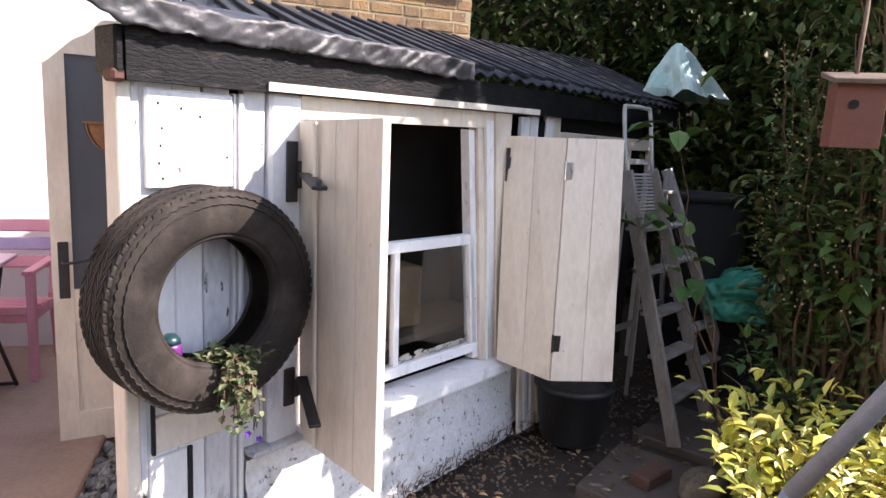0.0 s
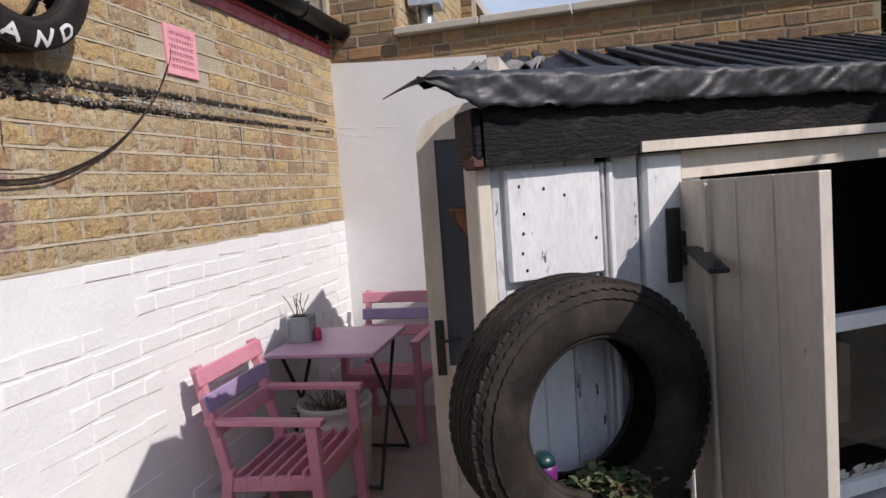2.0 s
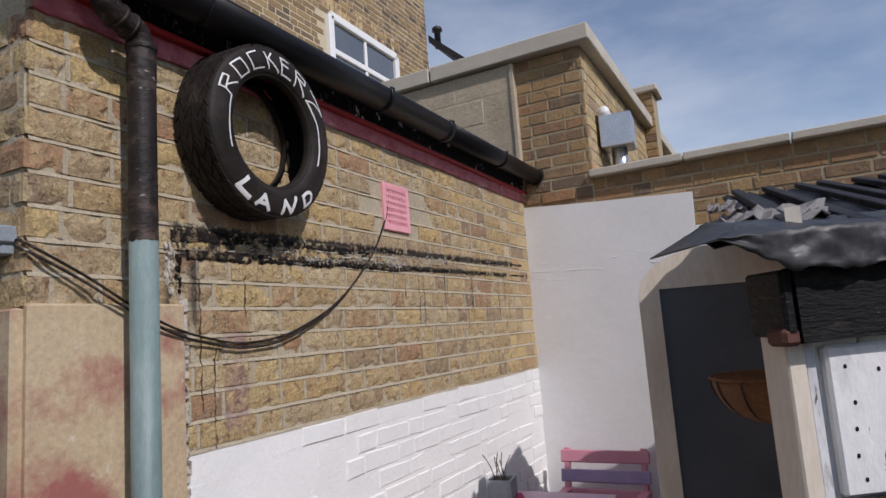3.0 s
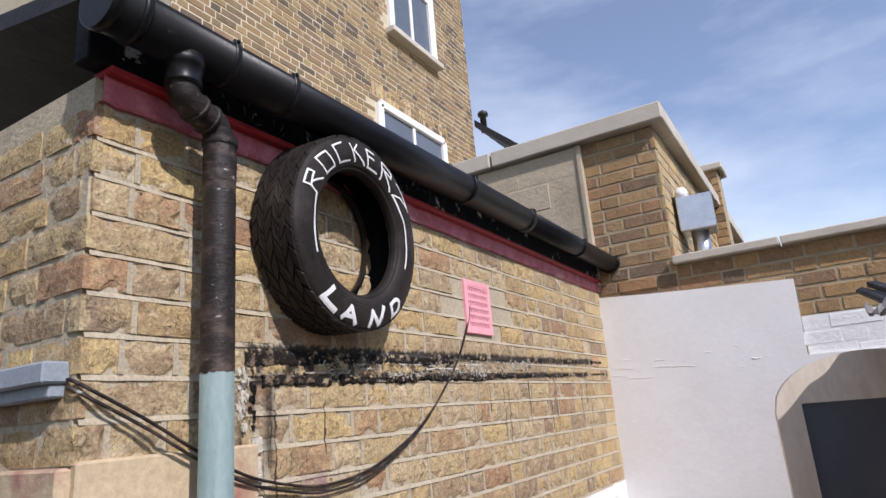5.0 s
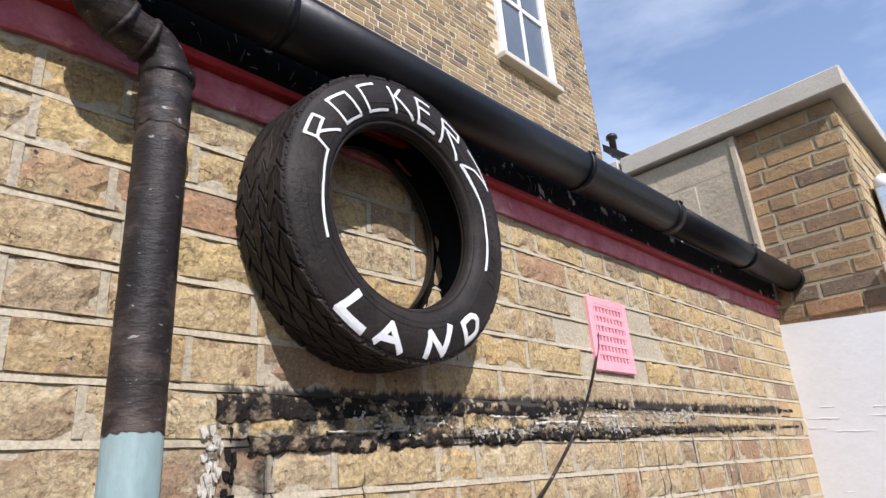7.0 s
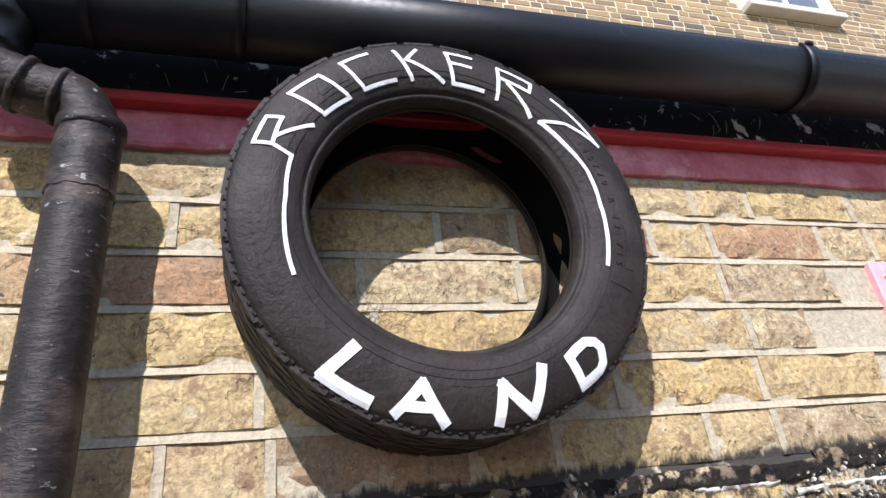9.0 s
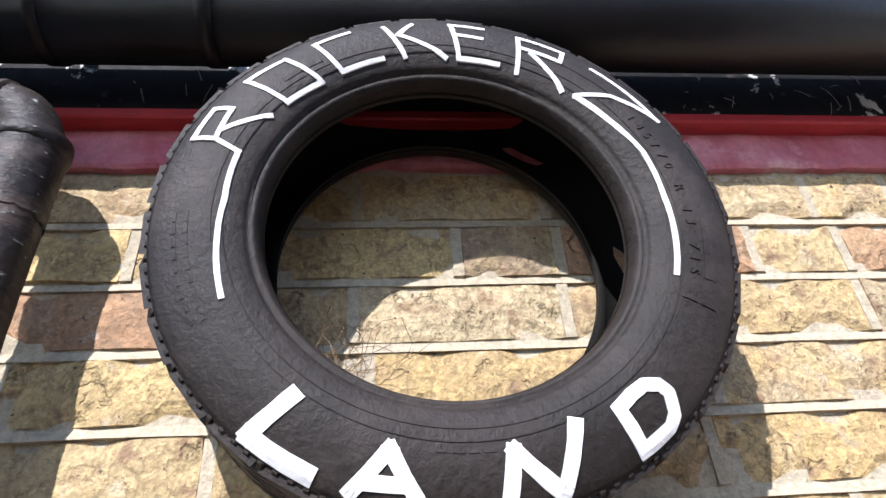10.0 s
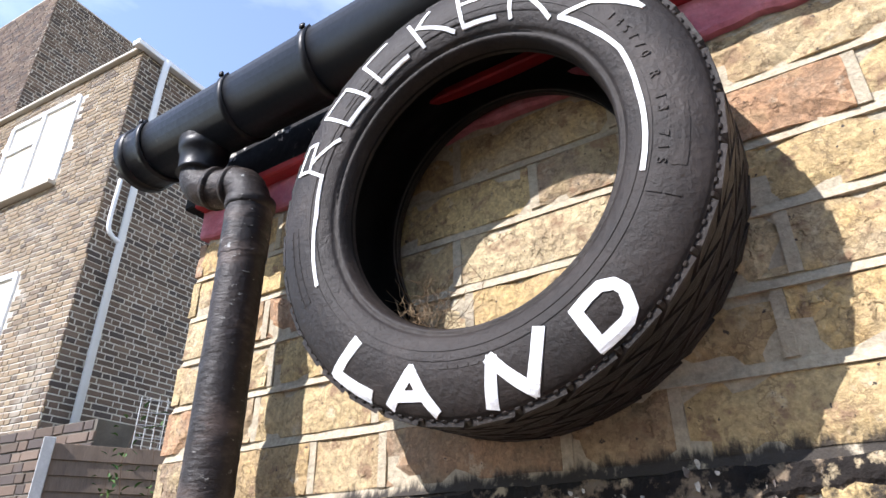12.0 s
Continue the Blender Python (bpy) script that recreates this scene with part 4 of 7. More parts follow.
for p, q in (((-1.540, 1.411, 2.751), (-1.542, 1.419, 2.748)), ((-1.550, 1.455, 2.741), (-1.551, 1.463, 2.739))):
    bm = bmesh.new()
    tube(bm, [Vector(p) + o, Vector(q) + o], 0.041, 22)
    part("joint_ring", bm, M_PIPE_BLACK, rain, "joint ring with yellowed sealant", smooth=True)
def wrapped_pipe(bm, z0, z1, r, folds, ragged=0.0, seed=0.0, seg=44):
    """An upright pipe with a creased skin; its lower edge may be torn."""
    k = int((z1 - z0) / 0.004)
    prev = None
    for i in range(k + 1):
        cur = []
        for q in range(seg):
            a = 2 * math.pi * q / seg
            c, s_ = math.cos(a), math.sin(a)
            z = z0 + (z1 - z0) * i / k
            if i == 0:
                z += ragged * (noise.noise(Vector((c * 3, s_ * 3, seed))) + 0.6 * noise.noise(Vector((c * 11, s_ * 11, seed))))
            f = 1 - abs(noise.noise(Vector((c * 1.6, s_ * 1.6, z * 26 + seed + 1.2 * c)))) * 4
            g_ = max(0.0, noise.noise(Vector((c * 0.8 + 4, s_ * 0.8, z * 9 + seed))) + 0.15)
            rr = r + folds * max(0.0, f) * g_ + folds * 0.25 * noise.noise(Vector((c * 5, s_ * 5, z * 60)))
            cur.append(bm.verts.new((rr * c, rr * s_, z)))
        if prev:
            for q in range(seg):
                bm.faces.new((prev[q], prev[(q + 1) % seg], cur[(q + 1) % seg], cur[q]))
        prev = cur


bm = bmesh.new()
tube(bm, [Vector((0, 0, 2.702)), Vector((0, 0, 2.698)), Vector((0, 0, 2.684)), Vector((0, 0, 2.678))], 0.04, 32, radii=[0.036, 0.0435, 0.0435, 0.040])
part("collar", bm, M_PIPE_BLACK, rain, smooth=True)
bm = bmesh.new()
wrapped_pipe(bm, 2.585, 2.680, 0.0400, 0.0035, 0.006, 3.0)
part("tape_wrap", bm, M_PIPE_BLACK, rain, "wrinkled black wrap with scraped paint", smooth=True)
bm = bmesh.new()
wrapped_pipe(bm, 2.124, 2.60, 0.0386, 0.0016, 0.005, 8.0)
part("black_pipe", bm, M_PIPE_BLACK, rain, "black pipe with scuffed paint", smooth=True)
bm = bmesh.new()
tube(bm, [(0, 0, 0.0), (0, 0, 1.0), (0, 0, 2.140)], 0.0380, 28)
part("teal_pipe", bm, M_PIPE_TEAL, rain, "pale teal painted lower pipe", smooth=True)

# ---- cables ----
cab = thing("cable", "two black cables looped along the wall", "cable")
for dz, dx in ((0.0, 0.0), (-0.017, 0.006)):
    bm = bmesh.new()
    tube(bm, smooth_path([(-1.675, 1.232, 2.120 + dz), (-1.640, 1.238, 2.108 + dz), (-1.612, 1.37, 2.03 + dz), (-1.612, 1.50, 1.955 + dz), (-1.625, 1.654, 1.886 + dz), (-1.64 + dx, 1.819, 1.845 + dz), (-1.64 + dx, 1.936, 1.830 + dz),
                          (-1.64 + dx, 2.08, 1.838 + dz), (-1.64 + dx, 2.217, 1.868 + dz * 0.7), (-1.64, 2.42, 1.948 + dz * 0.4), (-1.64, 2.58, 2.050), (-1.641, 2.75, 2.200), (-1.642, 2.86, 2.35), (-1.643, 2.897, 2.44), (-1.66, 2.899, 2.47)], 6), 0.0040, 7)
    part("strand", bm, M_PIPE_BLACK, cab, smooth=True)


# ---- tyre with hand-painted letters ----
def tyre_profile(rb, ro, hw):
    """Half outline of a hollow tyre, (radius, axial) from bead to tread and back inside."""
    k, w = (ro - rb), hw
    out = [(rb, 0.50 * w), (rb + 0.015 * k, 0.68 * w), (rb + 0.045 * k, 0.79 * w), (rb + 0.080 * k, 0.83 * w), (rb + 0.105 * k, 0.795 * w), (rb + 0.125 * k, 0.865 * w), (rb + 0.155 * k, 0.895 * w),
           (rb + 0.18 * k, 0.91 * w), (rb + 0.30 * k, 0.985 * w), (rb + 0.50 * k, 1.0 * w), (rb + 0.68 * k, 0.97 * w), (rb + 0.80 * k, 0.92 * w), (rb + 0.88 * k, 0.875 * w),
           (rb + 0.920 * k, 0.82 * w), (rb + 0.930 * k, 0.72 * w), (rb + 0.935 * k, 0.5 * w), (rb + 0.938 * k, 0.25 * w)]
    inn = [(rb + 0.88 * k, 0.2 * w), (rb + 0.86 * k, 0.55 * w), (rb + 0.75 * k, 0.80 * w), (rb + 0.45 * k, 0.90 * w), (rb + 0.15 * k, 0.78 * w), (rb + 0.01 * k, 0.50 * w)]
    return out, inn


def tyre(name, label, m, rb, ro, hw, rubber, lugs, seed, liner=None):
    r_ = random.Random(seed)
    t = thing(name, label, "tyre", m)
    out, inn = tyre_profile(rb, ro, hw)
    # order: front bead to tread, over to the back bead, inside back up, inside front down
    b = bmesh.new()
    revolve(b, out + [(r, -h) for r, h in reversed(out)], 96, True)
    bmesh.ops.delete(b, geom=[f for f in b.faces if max(abs(v.co.z) for v in f.verts) < 0.62 * hw and f.calc_center_median().xy.length < rb + 0.05 * (ro - rb)], context="FACES_ONLY")
    part("carcass", b, rubber, t, smooth=True)
    b = bmesh.new()
    prof = [(rb, -0.6 * hw)] + [(r, -h) for r, h in reversed(inn)] + inn + [(rb, 0.6 * hw)]
    seg = 96
    rings = [[b.verts.new((r * math.cos(2 * math.pi * q / seg), r * math.sin(2 * math.pi * q / seg), h)) for q in range(seg)] for r, h in prof]
    for ra, rb2 in zip(rings, rings[1:]):
        for q in range(seg):
            b.faces.new((ra[q], ra[(q + 1) % seg], rb2[(q + 1) % seg], rb2[q]))
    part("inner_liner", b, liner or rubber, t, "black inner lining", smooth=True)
    # tread: shoulder lugs and two zigzag centre ribs
    b = bmesh.new()
    k = ro - rb
    r0, r1 = rb + 0.945 * k, rb + 0.985 * k

    def blk(a, h, da, dh, skew=0.0):
        c = []
        for rr in (r0 - 0.006, r1):
            sh = 1.0 if rr < r1 else 0.9
            for sa, sh_ in ((-1, -1), (1, -1), (1, 1), (-1, 1)):
                aa = a + sa * da * sh / 2 + skew * sh_ * dh
                c.append(b.verts.new((rr * math.cos(aa), rr * math.sin(aa), h + sh_ * dh * sh / 2)))
        for f in ((3, 2, 1, 0), (4, 5, 6, 7), (0, 1, 5, 4), (1, 2, 6, 5), (2, 3, 7, 6), (3, 0, 4, 7)):
            b.faces.new([c[i] for i in f])
    st = 2 * math.pi / lugs
    fill = 0.70 if lugs > 60 else 0.87
    # six rows of skewed blocks, each row leaning against its neighbour
    for i in range(lugs):
        for s in (-1, 1):
            blk((i + 0.20 * s) * st, s * hw * 0.70, st * fill, hw * 0.225, 2.2 * s)
            blk((i + 0.20 * s + 0.34) * st, s * hw * 0.445, st * fill, hw * 0.250, -3.0 * s)
            blk((i + 0.20 * s + 0.70) * st, s * hw * 0.165, st * fill, hw * 0.275, 3.0 * s)
    part("tread", b, rubber, t, "worn block tread")
    # saw-tooth shoulder edge
    b = bmesh.new()
    for i in range(lugs * 4):
        a = (i + 0.5) * math.pi / lugs / 2
        for s in (-1, 1):
            c, d = Vector((math.cos(a), math.sin(a), 0)), Vector((-math.sin(a), math.cos(a), 0))
            p = c * (rb + 0.915 * k) + Vector((0, 0, s * hw * 0.765))
            box(b, p, (0.008, 0.0055, 0.009), 0.001, Matrix((c, d, Vector((0, 0, 1)))).transposed().to_4x4() @ pose(0, 0, 0, 0, -25 * s))
    part("shoulder_teeth", b, rubber, t, kind="stuff")
    if lugs > 60:
        # wavy moulded ridges round the shoulder
        for rr, hh, wv in ((0.845, 0.925, 0.017), (0.70, 0.992, 0.009)):
            b = bmesh.new()
            q = [((rb + (rr + (wv if i % 2 else -wv)) * k) * math.cos(math.pi * i / lugs), (rb + (rr + (wv if i % 2 else -wv)) * k) * math.sin(math.pi * i / lugs), hw * hh) for i in range(2 * lugs + 1)]
            tube(b, q, 0.0027, 5, False)
            part("moulded_ridge", b, rubber, t)
    return t


# the tyre leans: its foot on the wall, its top pushed out by the eaves boards
ROCK = Matrix.Translation((-1.566, 1.972, 2.549)) @ pose(0, 0, 0, 0, 2.5, 1.0) @ Matrix(((0, 0, 1, 0), (1, 0, 0, 0), (0, 1, 0, 0), (0, 0, 0, 1))) @ Matrix.Scale(1.172, 4)
RB, RO, HW = 0.161, 0.257, 0.0755
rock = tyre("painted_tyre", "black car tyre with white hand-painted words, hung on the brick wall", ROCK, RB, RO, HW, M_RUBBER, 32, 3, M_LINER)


def face_h(r):
    """Axial height of the sidewall at radius r."""
    out = tyre_profile(RB, RO, HW)[0]
    for (ra, ha), (rb_, hb_) in zip(out[7:], out[8:]):
        if ra <= r <= rb_:
            return ha + (hb_ - ha) * (r - ra) / (rb_ - ra)
    return out[7][1] if r < out[7][0] else out[-4][1]


def stroke(bm, pts, width, lift=0.0012):
    """A painted brush stroke through (radius, degrees clockwise from the top) on the sidewall, cut anew at sharp turns."""
    def at(r, a):
        return Vector((r * math.sin(radians(a)), r * math.cos(radians(a)), 0))
    runs, run = [], [pts[0]]
    for i in range(1, len(pts)):
        run.append(pts[i])
        if i < len(pts) - 1:
            d0, d1 = at(*pts[i]) - at(*pts[i - 1]), at(*pts[i + 1]) - at(*pts[i])
            if d0.angle(d1, 0) > 0.75:
                runs.append(run)
                run = [pts[i]]
    runs.append(run)
    for k, one in enumerate(runs):
        path = []
        for (r0, a0), (r1, a1) in zip(one, one[1:]):
            n = max(2, int(max(abs(a1 - a0) / 3, abs(r1 - r0) / 0.004)))
            path += [(r0 + (r1 - r0) * i / n, a0 + (a1 - a0) * i / n) for i in range(n)]
        path.append(one[-1])
        c = [at(*p) for p in path]
        prev = None
        for i, p in enumerate(c):
            d = (c[min(i + 1, len(c) - 1)] - c[max(i - 1, 0)]).normalized()
            s = Vector((-d.y, d.x, 0)) * width * 0.5 * (1 + 0.10 * noise.noise(p * 60 + Vector((k, 0, 0))))
            if i == 0:
                p = p - d * width * 0.42
            if i == len(c) - 1:
                p = p + d * width * 0.42
            cur = []
            for j, f in enumerate((-1, -1, -0.33, 0.33, 1, 1)):
                v = p + s * f
                h = face_h(max(RB + 0.19 * (RO - RB), v.length))
                cur.append(bm.verts.new((v.x, v.y, h + (lift + 0.00022 * k if 0 < j < 5 else -0.002))))
            if prev:
                for j in range(5):
                    bm.faces.new((prev[j], cur[j], cur[j + 1], prev[j + 1]))
            else:
                bm.faces.new(cur)
            prev = cur
        bm.faces.new(prev)


WORDS = {
    "letter_R": ([[(0.235, -72.3), (0.236, -62.9), (0.22, -61.5), (0.215, -71.4), (0.235, -72.3)], [(0.215, -71.4), (0.191, -73.2), (0.189, -88.3), (0.193, -99.7), (0.2, -115.2)], [(0.214, -68.0), (0.187, -58.2)]], 0.0045),
    "letter_O": ([[(0.229, -41.6), (0.234, -52.6), (0.186, -51.6), (0.184, -38.8), (0.229, -41.6)]], 0.0045),
    "letter_C": ([[(0.234, -23.1), (0.231, -32.9), (0.185, -31.5), (0.186, -18.0)]], 0.0045),
    "letter_K": ([[(0.231, -14.3), (0.185, -11.1)], [(0.232, -6.8), (0.214, -11.4), (0.183, 1.6)]], 0.0047),
    "letter_E": ([[(0.232, 11.7), (0.232, 3.1), (0.183, 5.8), (0.184, 18.3)], [(0.214, 4.7), (0.213, 11.8)]], 0.0047),
    "letter_R_second": ([[(0.182, 24.6), (0.23, 21.0), (0.233, 33.2), (0.215, 34.3), (0.213, 22.9)], [(0.21, 26.1), (0.184, 39.9)]], 0.0047),
    "letter_Y": ([[(0.231, 41.8), (0.233, 63.6), (0.223, 57.6), (0.211, 51.4), (0.186, 44.3)], [(0.186, 44.3), (0.188, 57.6), (0.193, 71.0), (0.191, 85.9), (0.193, 101.5), (0.194, 110.3)]], 0.0047),
    "letter_L": ([[(0.204, -142.8), (0.242, -140.6), (0.242, -152.4)]], 0.0125),
    "letter_A": ([[(0.242, -159.7), (0.209, -164.2), (0.242, -171.5)], [(0.233, -162.5), (0.23, -168.0)]], 0.0105),
    "letter_N": ([[(0.242, 174.7), (0.207, 172.3), (0.242, 165.4), (0.203, 158.6)]], 0.011),
    "letter_D": ([[(0.21, 148.8), (0.242, 149.2)], [(0.209, 148.7), (0.207, 144.6), (0.208, 141.0), (0.216, 138.5), (0.225, 138.2), (0.238, 140.2), (0.242, 142.4), (0.242, 145.5), (0.242, 149.2)]], 0.0105),
}
for word, (lines, wid) in WORDS.items():
    bm = bmesh.new()
    for ln in lines:
        stroke(bm, ln, wid)
    part(word, bm, M_CHALK, rock, "white hand-painted letter")
# moulded size marking and plain bars of the maker's lettering
def moulded_bar(r0, a0, r1, a1, width, lift=0.0006):
    bm = bmesh.new()
    stroke(bm, [(r0, a0), (r1, a1)], width, lift)
    part("moulded_bar", bm, M_RUBBER, rock)


for r in (0.208, 0.224):
    moulded_bar(r - 0.006, 116, r + 0.006, 116, 0.0012, 0.001)
for count, r, a, step, span, width in ((9, 0.2175, -92, -3, -2, 0.004), (9, 0.2265, -92, -3, -2, 0.003), (5, 0.2175, 33, 4, 2.5, 0.008), (3, 0.2230, 95, 5, 3, 0.012),
                                       (4, 0.205, 176, 3, 1.8, 0.003), (4, 0.2075, -46, 3, 2, 0.006)):
    for i in range(count):
        moulded_bar(r, a + step * i, r, a + step * i + span, width)
for r in (0.189, 0.2485, 0.1985):
    bm = bmesh.new()
    stroke(bm, [(r, -180), (r, 180)], 0.0010, 0.0007)
    part("moulded_ring", bm, M_RUBBER, rock)


def arc_text(txt, r, a0, step, size, parent):
    """Raised characters round the sidewall, readable from the rim."""
    for i, ch in enumerate(txt):
        if ch == " ":
            continue
        cu = bpy.data.curves.new("character", "FONT")
        cu.body, cu.size, cu.extrude, cu.align_x, cu.align_y = ch, size, 0.0006, "CENTER", "CENTER"
        tmp = bpy.data.objects.new("character", cu)
        me = bpy.data.meshes.new_from_object(tmp)
        bpy.data.objects.remove(tmp)
        me.materials.clear()
        me.materials.append(M_RUBBER)
        ob = new("moulded_character", me)
        a = a0 + i * step
        ob.parent = parent
        ob.matrix_basis = pose(r * math.sin(radians(a)), r * math.cos(radians(a)), face_h(r) + 0.0004, 0, 0, -a)


arc_text("145/70 R 13 71S", 0.2080, 60, 3.45, 0.0122, rock)
# dry grass and cobweb inside the tyre
bm = bmesh.new()
for i in range(130):
    p = Vector((-1.61 + rnd(rng, -0.03, 0.06), 1.815 + abs(rng.gauss(0, 0.04)), 2.40 + rnd(rng, -0.02, 0.03)))
    pts, d = [p], Vector((rnd(rng, -0.3, 0.3), rnd(rng, -0.7, 0.9), rnd(rng, -0.2, 1.0))).normalized()
    ln = rnd(rng, 0.02, 0.10)
    for k in range(5):
        pts.append(pts[-1] + d * ln / 5)
        d = (d + Vector((rnd(rng, -0.6, 0.6), rnd(rng, -0.6, 0.6), rnd(rng, -0.6, 0.5)))).normalized()
    tube(bm, pts, 0.0004, 3)
single("dry_grass", bm, mat("straw", [(0.16, 0.10, 0.05), (0.26, 0.18, 0.10)], 0.9), "dry grass and cobweb caught inside the tyre", "grass", kind="stuff")


def placed(since, m):
    """Set the top-level things made since then in their place on the plot."""
    for ob in [o for o in scene.objects if o.parent is None and o.name not in since and o.type in ("MESH", "EMPTY")]:
        ob.matrix_basis = m @ ob.matrix_basis


TO_SHED = pose(0.233, -0.051, -0.051, 0, 0, 3.0) @ Matrix.Scale(1.04, 4)
TO_PATIO = Matrix.Translation((0.06, -0.11, 0.02)) @ Matrix.Diagonal((1, 1, 1.1, 1))
made = {o.name for o in scene.objects}


# ---- shed ----
SA = Matrix.Translation((-0.10, 1.87, 0)) @ pose(0, 0, 0, 0, 0, 31)
shed = thing("garden_shed", "old white timber garden shed with black tarred fascia", "shed", SA)
SI = SA.inverted()


def sbox(name, s0, s1, z0, z1, y0, y1, material, label="", bev=0.004, parent=None):
    b = bmesh.new()
    box(b, ((s0 + s1) / 2, (y0 + y1) / 2, (z0 + z1) / 2), (s1 - s0, y1 - y0, z1 - z0), bev)
    return part(name, b, material, parent or shed, label)


def slat(bm, tl, tr, br, bl, thick, n=None):
    """A board by its four face corners, thickness away from the face."""
    tl, tr, br, bl = [Vector(p) for p in (tl, tr, br, bl)]
    n = n or (tr - tl).cross(bl - tl).normalized()
    a = [bm.verts.new(p) for p in (tl, tr, br, bl)]
    b = [bm.verts.new(p + n * thick) for p in (tl, tr, br, bl)]
    bm.faces.new(a), bm.faces.new(b[::-1])
    for i in range(4):
        bm.faces.new((a[i], a[(i + 1) % 4], b[(i + 1) % 4], b[i]))


# cladding and posts of the left part
sbox("corner_post", -0.072, -0.032, 0.0, 1.74, -0.012, 0.07, M_CREAM, "cream corner post")
sbox("cover_strip", -0.030, -0.004, 0.0, 1.74, -0.002, 0.03, M_WORNWOOD)
for a, b_ in ((-0.004, 0.095), (0.098, 0.190), (0.193, 0.288)):
    sbox("cladding_board", a, b_, 0.0, 1.74, 0.006 + rnd(rng, -0.002, 0.002), 0.034, M_WORNWOOD if a > 0.15 else M_WHITEWOOD)
sbox("notice_panel", 0.004, 0.283, 1.424, 1.712, -0.020, 0.004, M_WHITEWOOD, "white panel with screw holes", 0.006)
for sx, sz in ((0.04, 1.67), (0.05, 1.60), (0.045, 1.55), (0.04, 1.50), (0.05, 1.455), (0.11, 1.66), (0.17, 1.64), (0.26, 1.52)):
    b = bmesh.new()
    box(b, (sx, -0.021, sz), (0.007, 0.004, 0.009), 0.002)
    part("screw_hole", b, M_DARK, bpy.data.objects["notice_panel"])
sbox("moulding", 0.289, 0.303, 0.10, 1.72, -0.010, 0.02, M_WORNWOOD)
sbox("moulding", 0.309, 0.328, 0.10, 1.72, -0.014, 0.02, M_WHITEWOOD)
sbox("cladding_board", 0.331, 0.416, 0.50, 1.735, 0.000, 0.03, M_WORNWOOD)
sbox("window_post", 0.424, 0.556, 0.485, 1.735, -0.020, 0.05, M_WHITEWOOD, "white window post", 0.010)
sbox("low_board", 0.010, 0.30, 0.60, 0.72, -0.014, 0.004, M_CREAM, "cream board screwed across", 0.005)
sbox("low_board", -0.004, 0.12, 0.10, 0.585, -0.010, 0.006, M_WHITEWOOD)
sbox("slot", 0.125, 0.140, 0.30, 0.585, -0.006, 0.002, M_DARK, "dark slot between boards", 0)
sbox("slot", 0.004, 0.014, 0.60, 0.80, -0.016, -0.004, M_DARK, "dark slot between boards", 0)
sbox("step_board", 0.34, 0.60, 0.472, 0.492, -0.055, 0.04, M_WORNWOOD, "grey weathered step board", 0.006)
# plinth with uneven roughcast
b = bmesh.new()
nx, nz = 90, 22
grid = [[b.verts.new((0.33 + 1.72 * i / nx, -0.02 - 0.012 * noise.noise(Vector((i * 0.35, j * 0.35, 0))) - 0.006 * noise.noise(Vector((i * 1.3, j * 1.3, 5))) - 0.05 * (1 - j / nz) ** 2, 0.47 * j / nz - 0.01)) for j in range(nz + 1)] for i in range(nx + 1)]
for i in range(nx):
    for j in range(nz):
        b.faces.new((grid[i][j], grid[i + 1][j], grid[i + 1][j + 1], grid[i][j + 1]))
part("plinth", b, M_ROUGHCAST, shed, "painted roughcast plinth stained near the ground", smooth=True)
sbox("plinth_core", 0.33, 2.04, 0.0, 0.46, 0.02, 0.12, M_ROUGHCAST)

# lintel and window
b = bmesh.new()
slat(b, (0.385, -0.065, 1.764), (2.085, -0.065, 1.800), (2.085, -0.065, 1.772), (0.385, -0.065, 1.736), 0.10, Vector((0, 1, 0)))
part("lintel", b, M_CREAM, shed, "projecting cream lintel board")
b = bmesh.new()
slat(b, (0.556, -0.012, 1.735), (1.90, -0.012, 1.765), (1.90, -0.012, 1.688), (0.556, -0.012, 1.658), 0.06, Vector((0, 1, 0)))
part("head_rail", b, M_CREAM, shed)


def leaning(name, st, sb, w, zt, zb, y0, y1, material, label=""):
    bb = bmesh.new()
    slat(bb, (st, y0, zt), (st + w, y0, zt), (sb + w, y0, zb), (sb, y0, zb), y1 - y0, Vector((0, 1, 0)))
    return part(name, bb, material, shed, label)


leaning("window_stile", 1.565, 1.715, 0.045, 1.67, 0.50, 0.01, 0.06, M_WHITEWOOD, "leaning window stile")
leaning("window_stile", 1.62, 1.77, 0.040, 1.68, 0.48, -0.005, 0.05, M_CREAM)
leaning("window_stile", 1.665, 1.815, 0.060, 1.72, 0.44, -0.02, 0.05, M_WHITEWOOD)
leaning("window_post", 1.73, 1.885, 0.13, 1.76, 0.40, -0.03, 0.05, M_CREAM, "cream right window post")
leaning("window_stile", 0.560, 0.566, 0.07, 1.66, 0.50, 0.00, 0.06, M_WHITEWOOD)
window = thing("sash_window", "white painted sash frame with two lower panes, upper half open", "window", SA)


def wbar(name, p, q, w, h):
    bb = bmesh.new()
    beam(bb, p, q, w, h, 0.003, up=(0, 1, 0))
    return part(name, bb, M_WHITEWOOD, window)


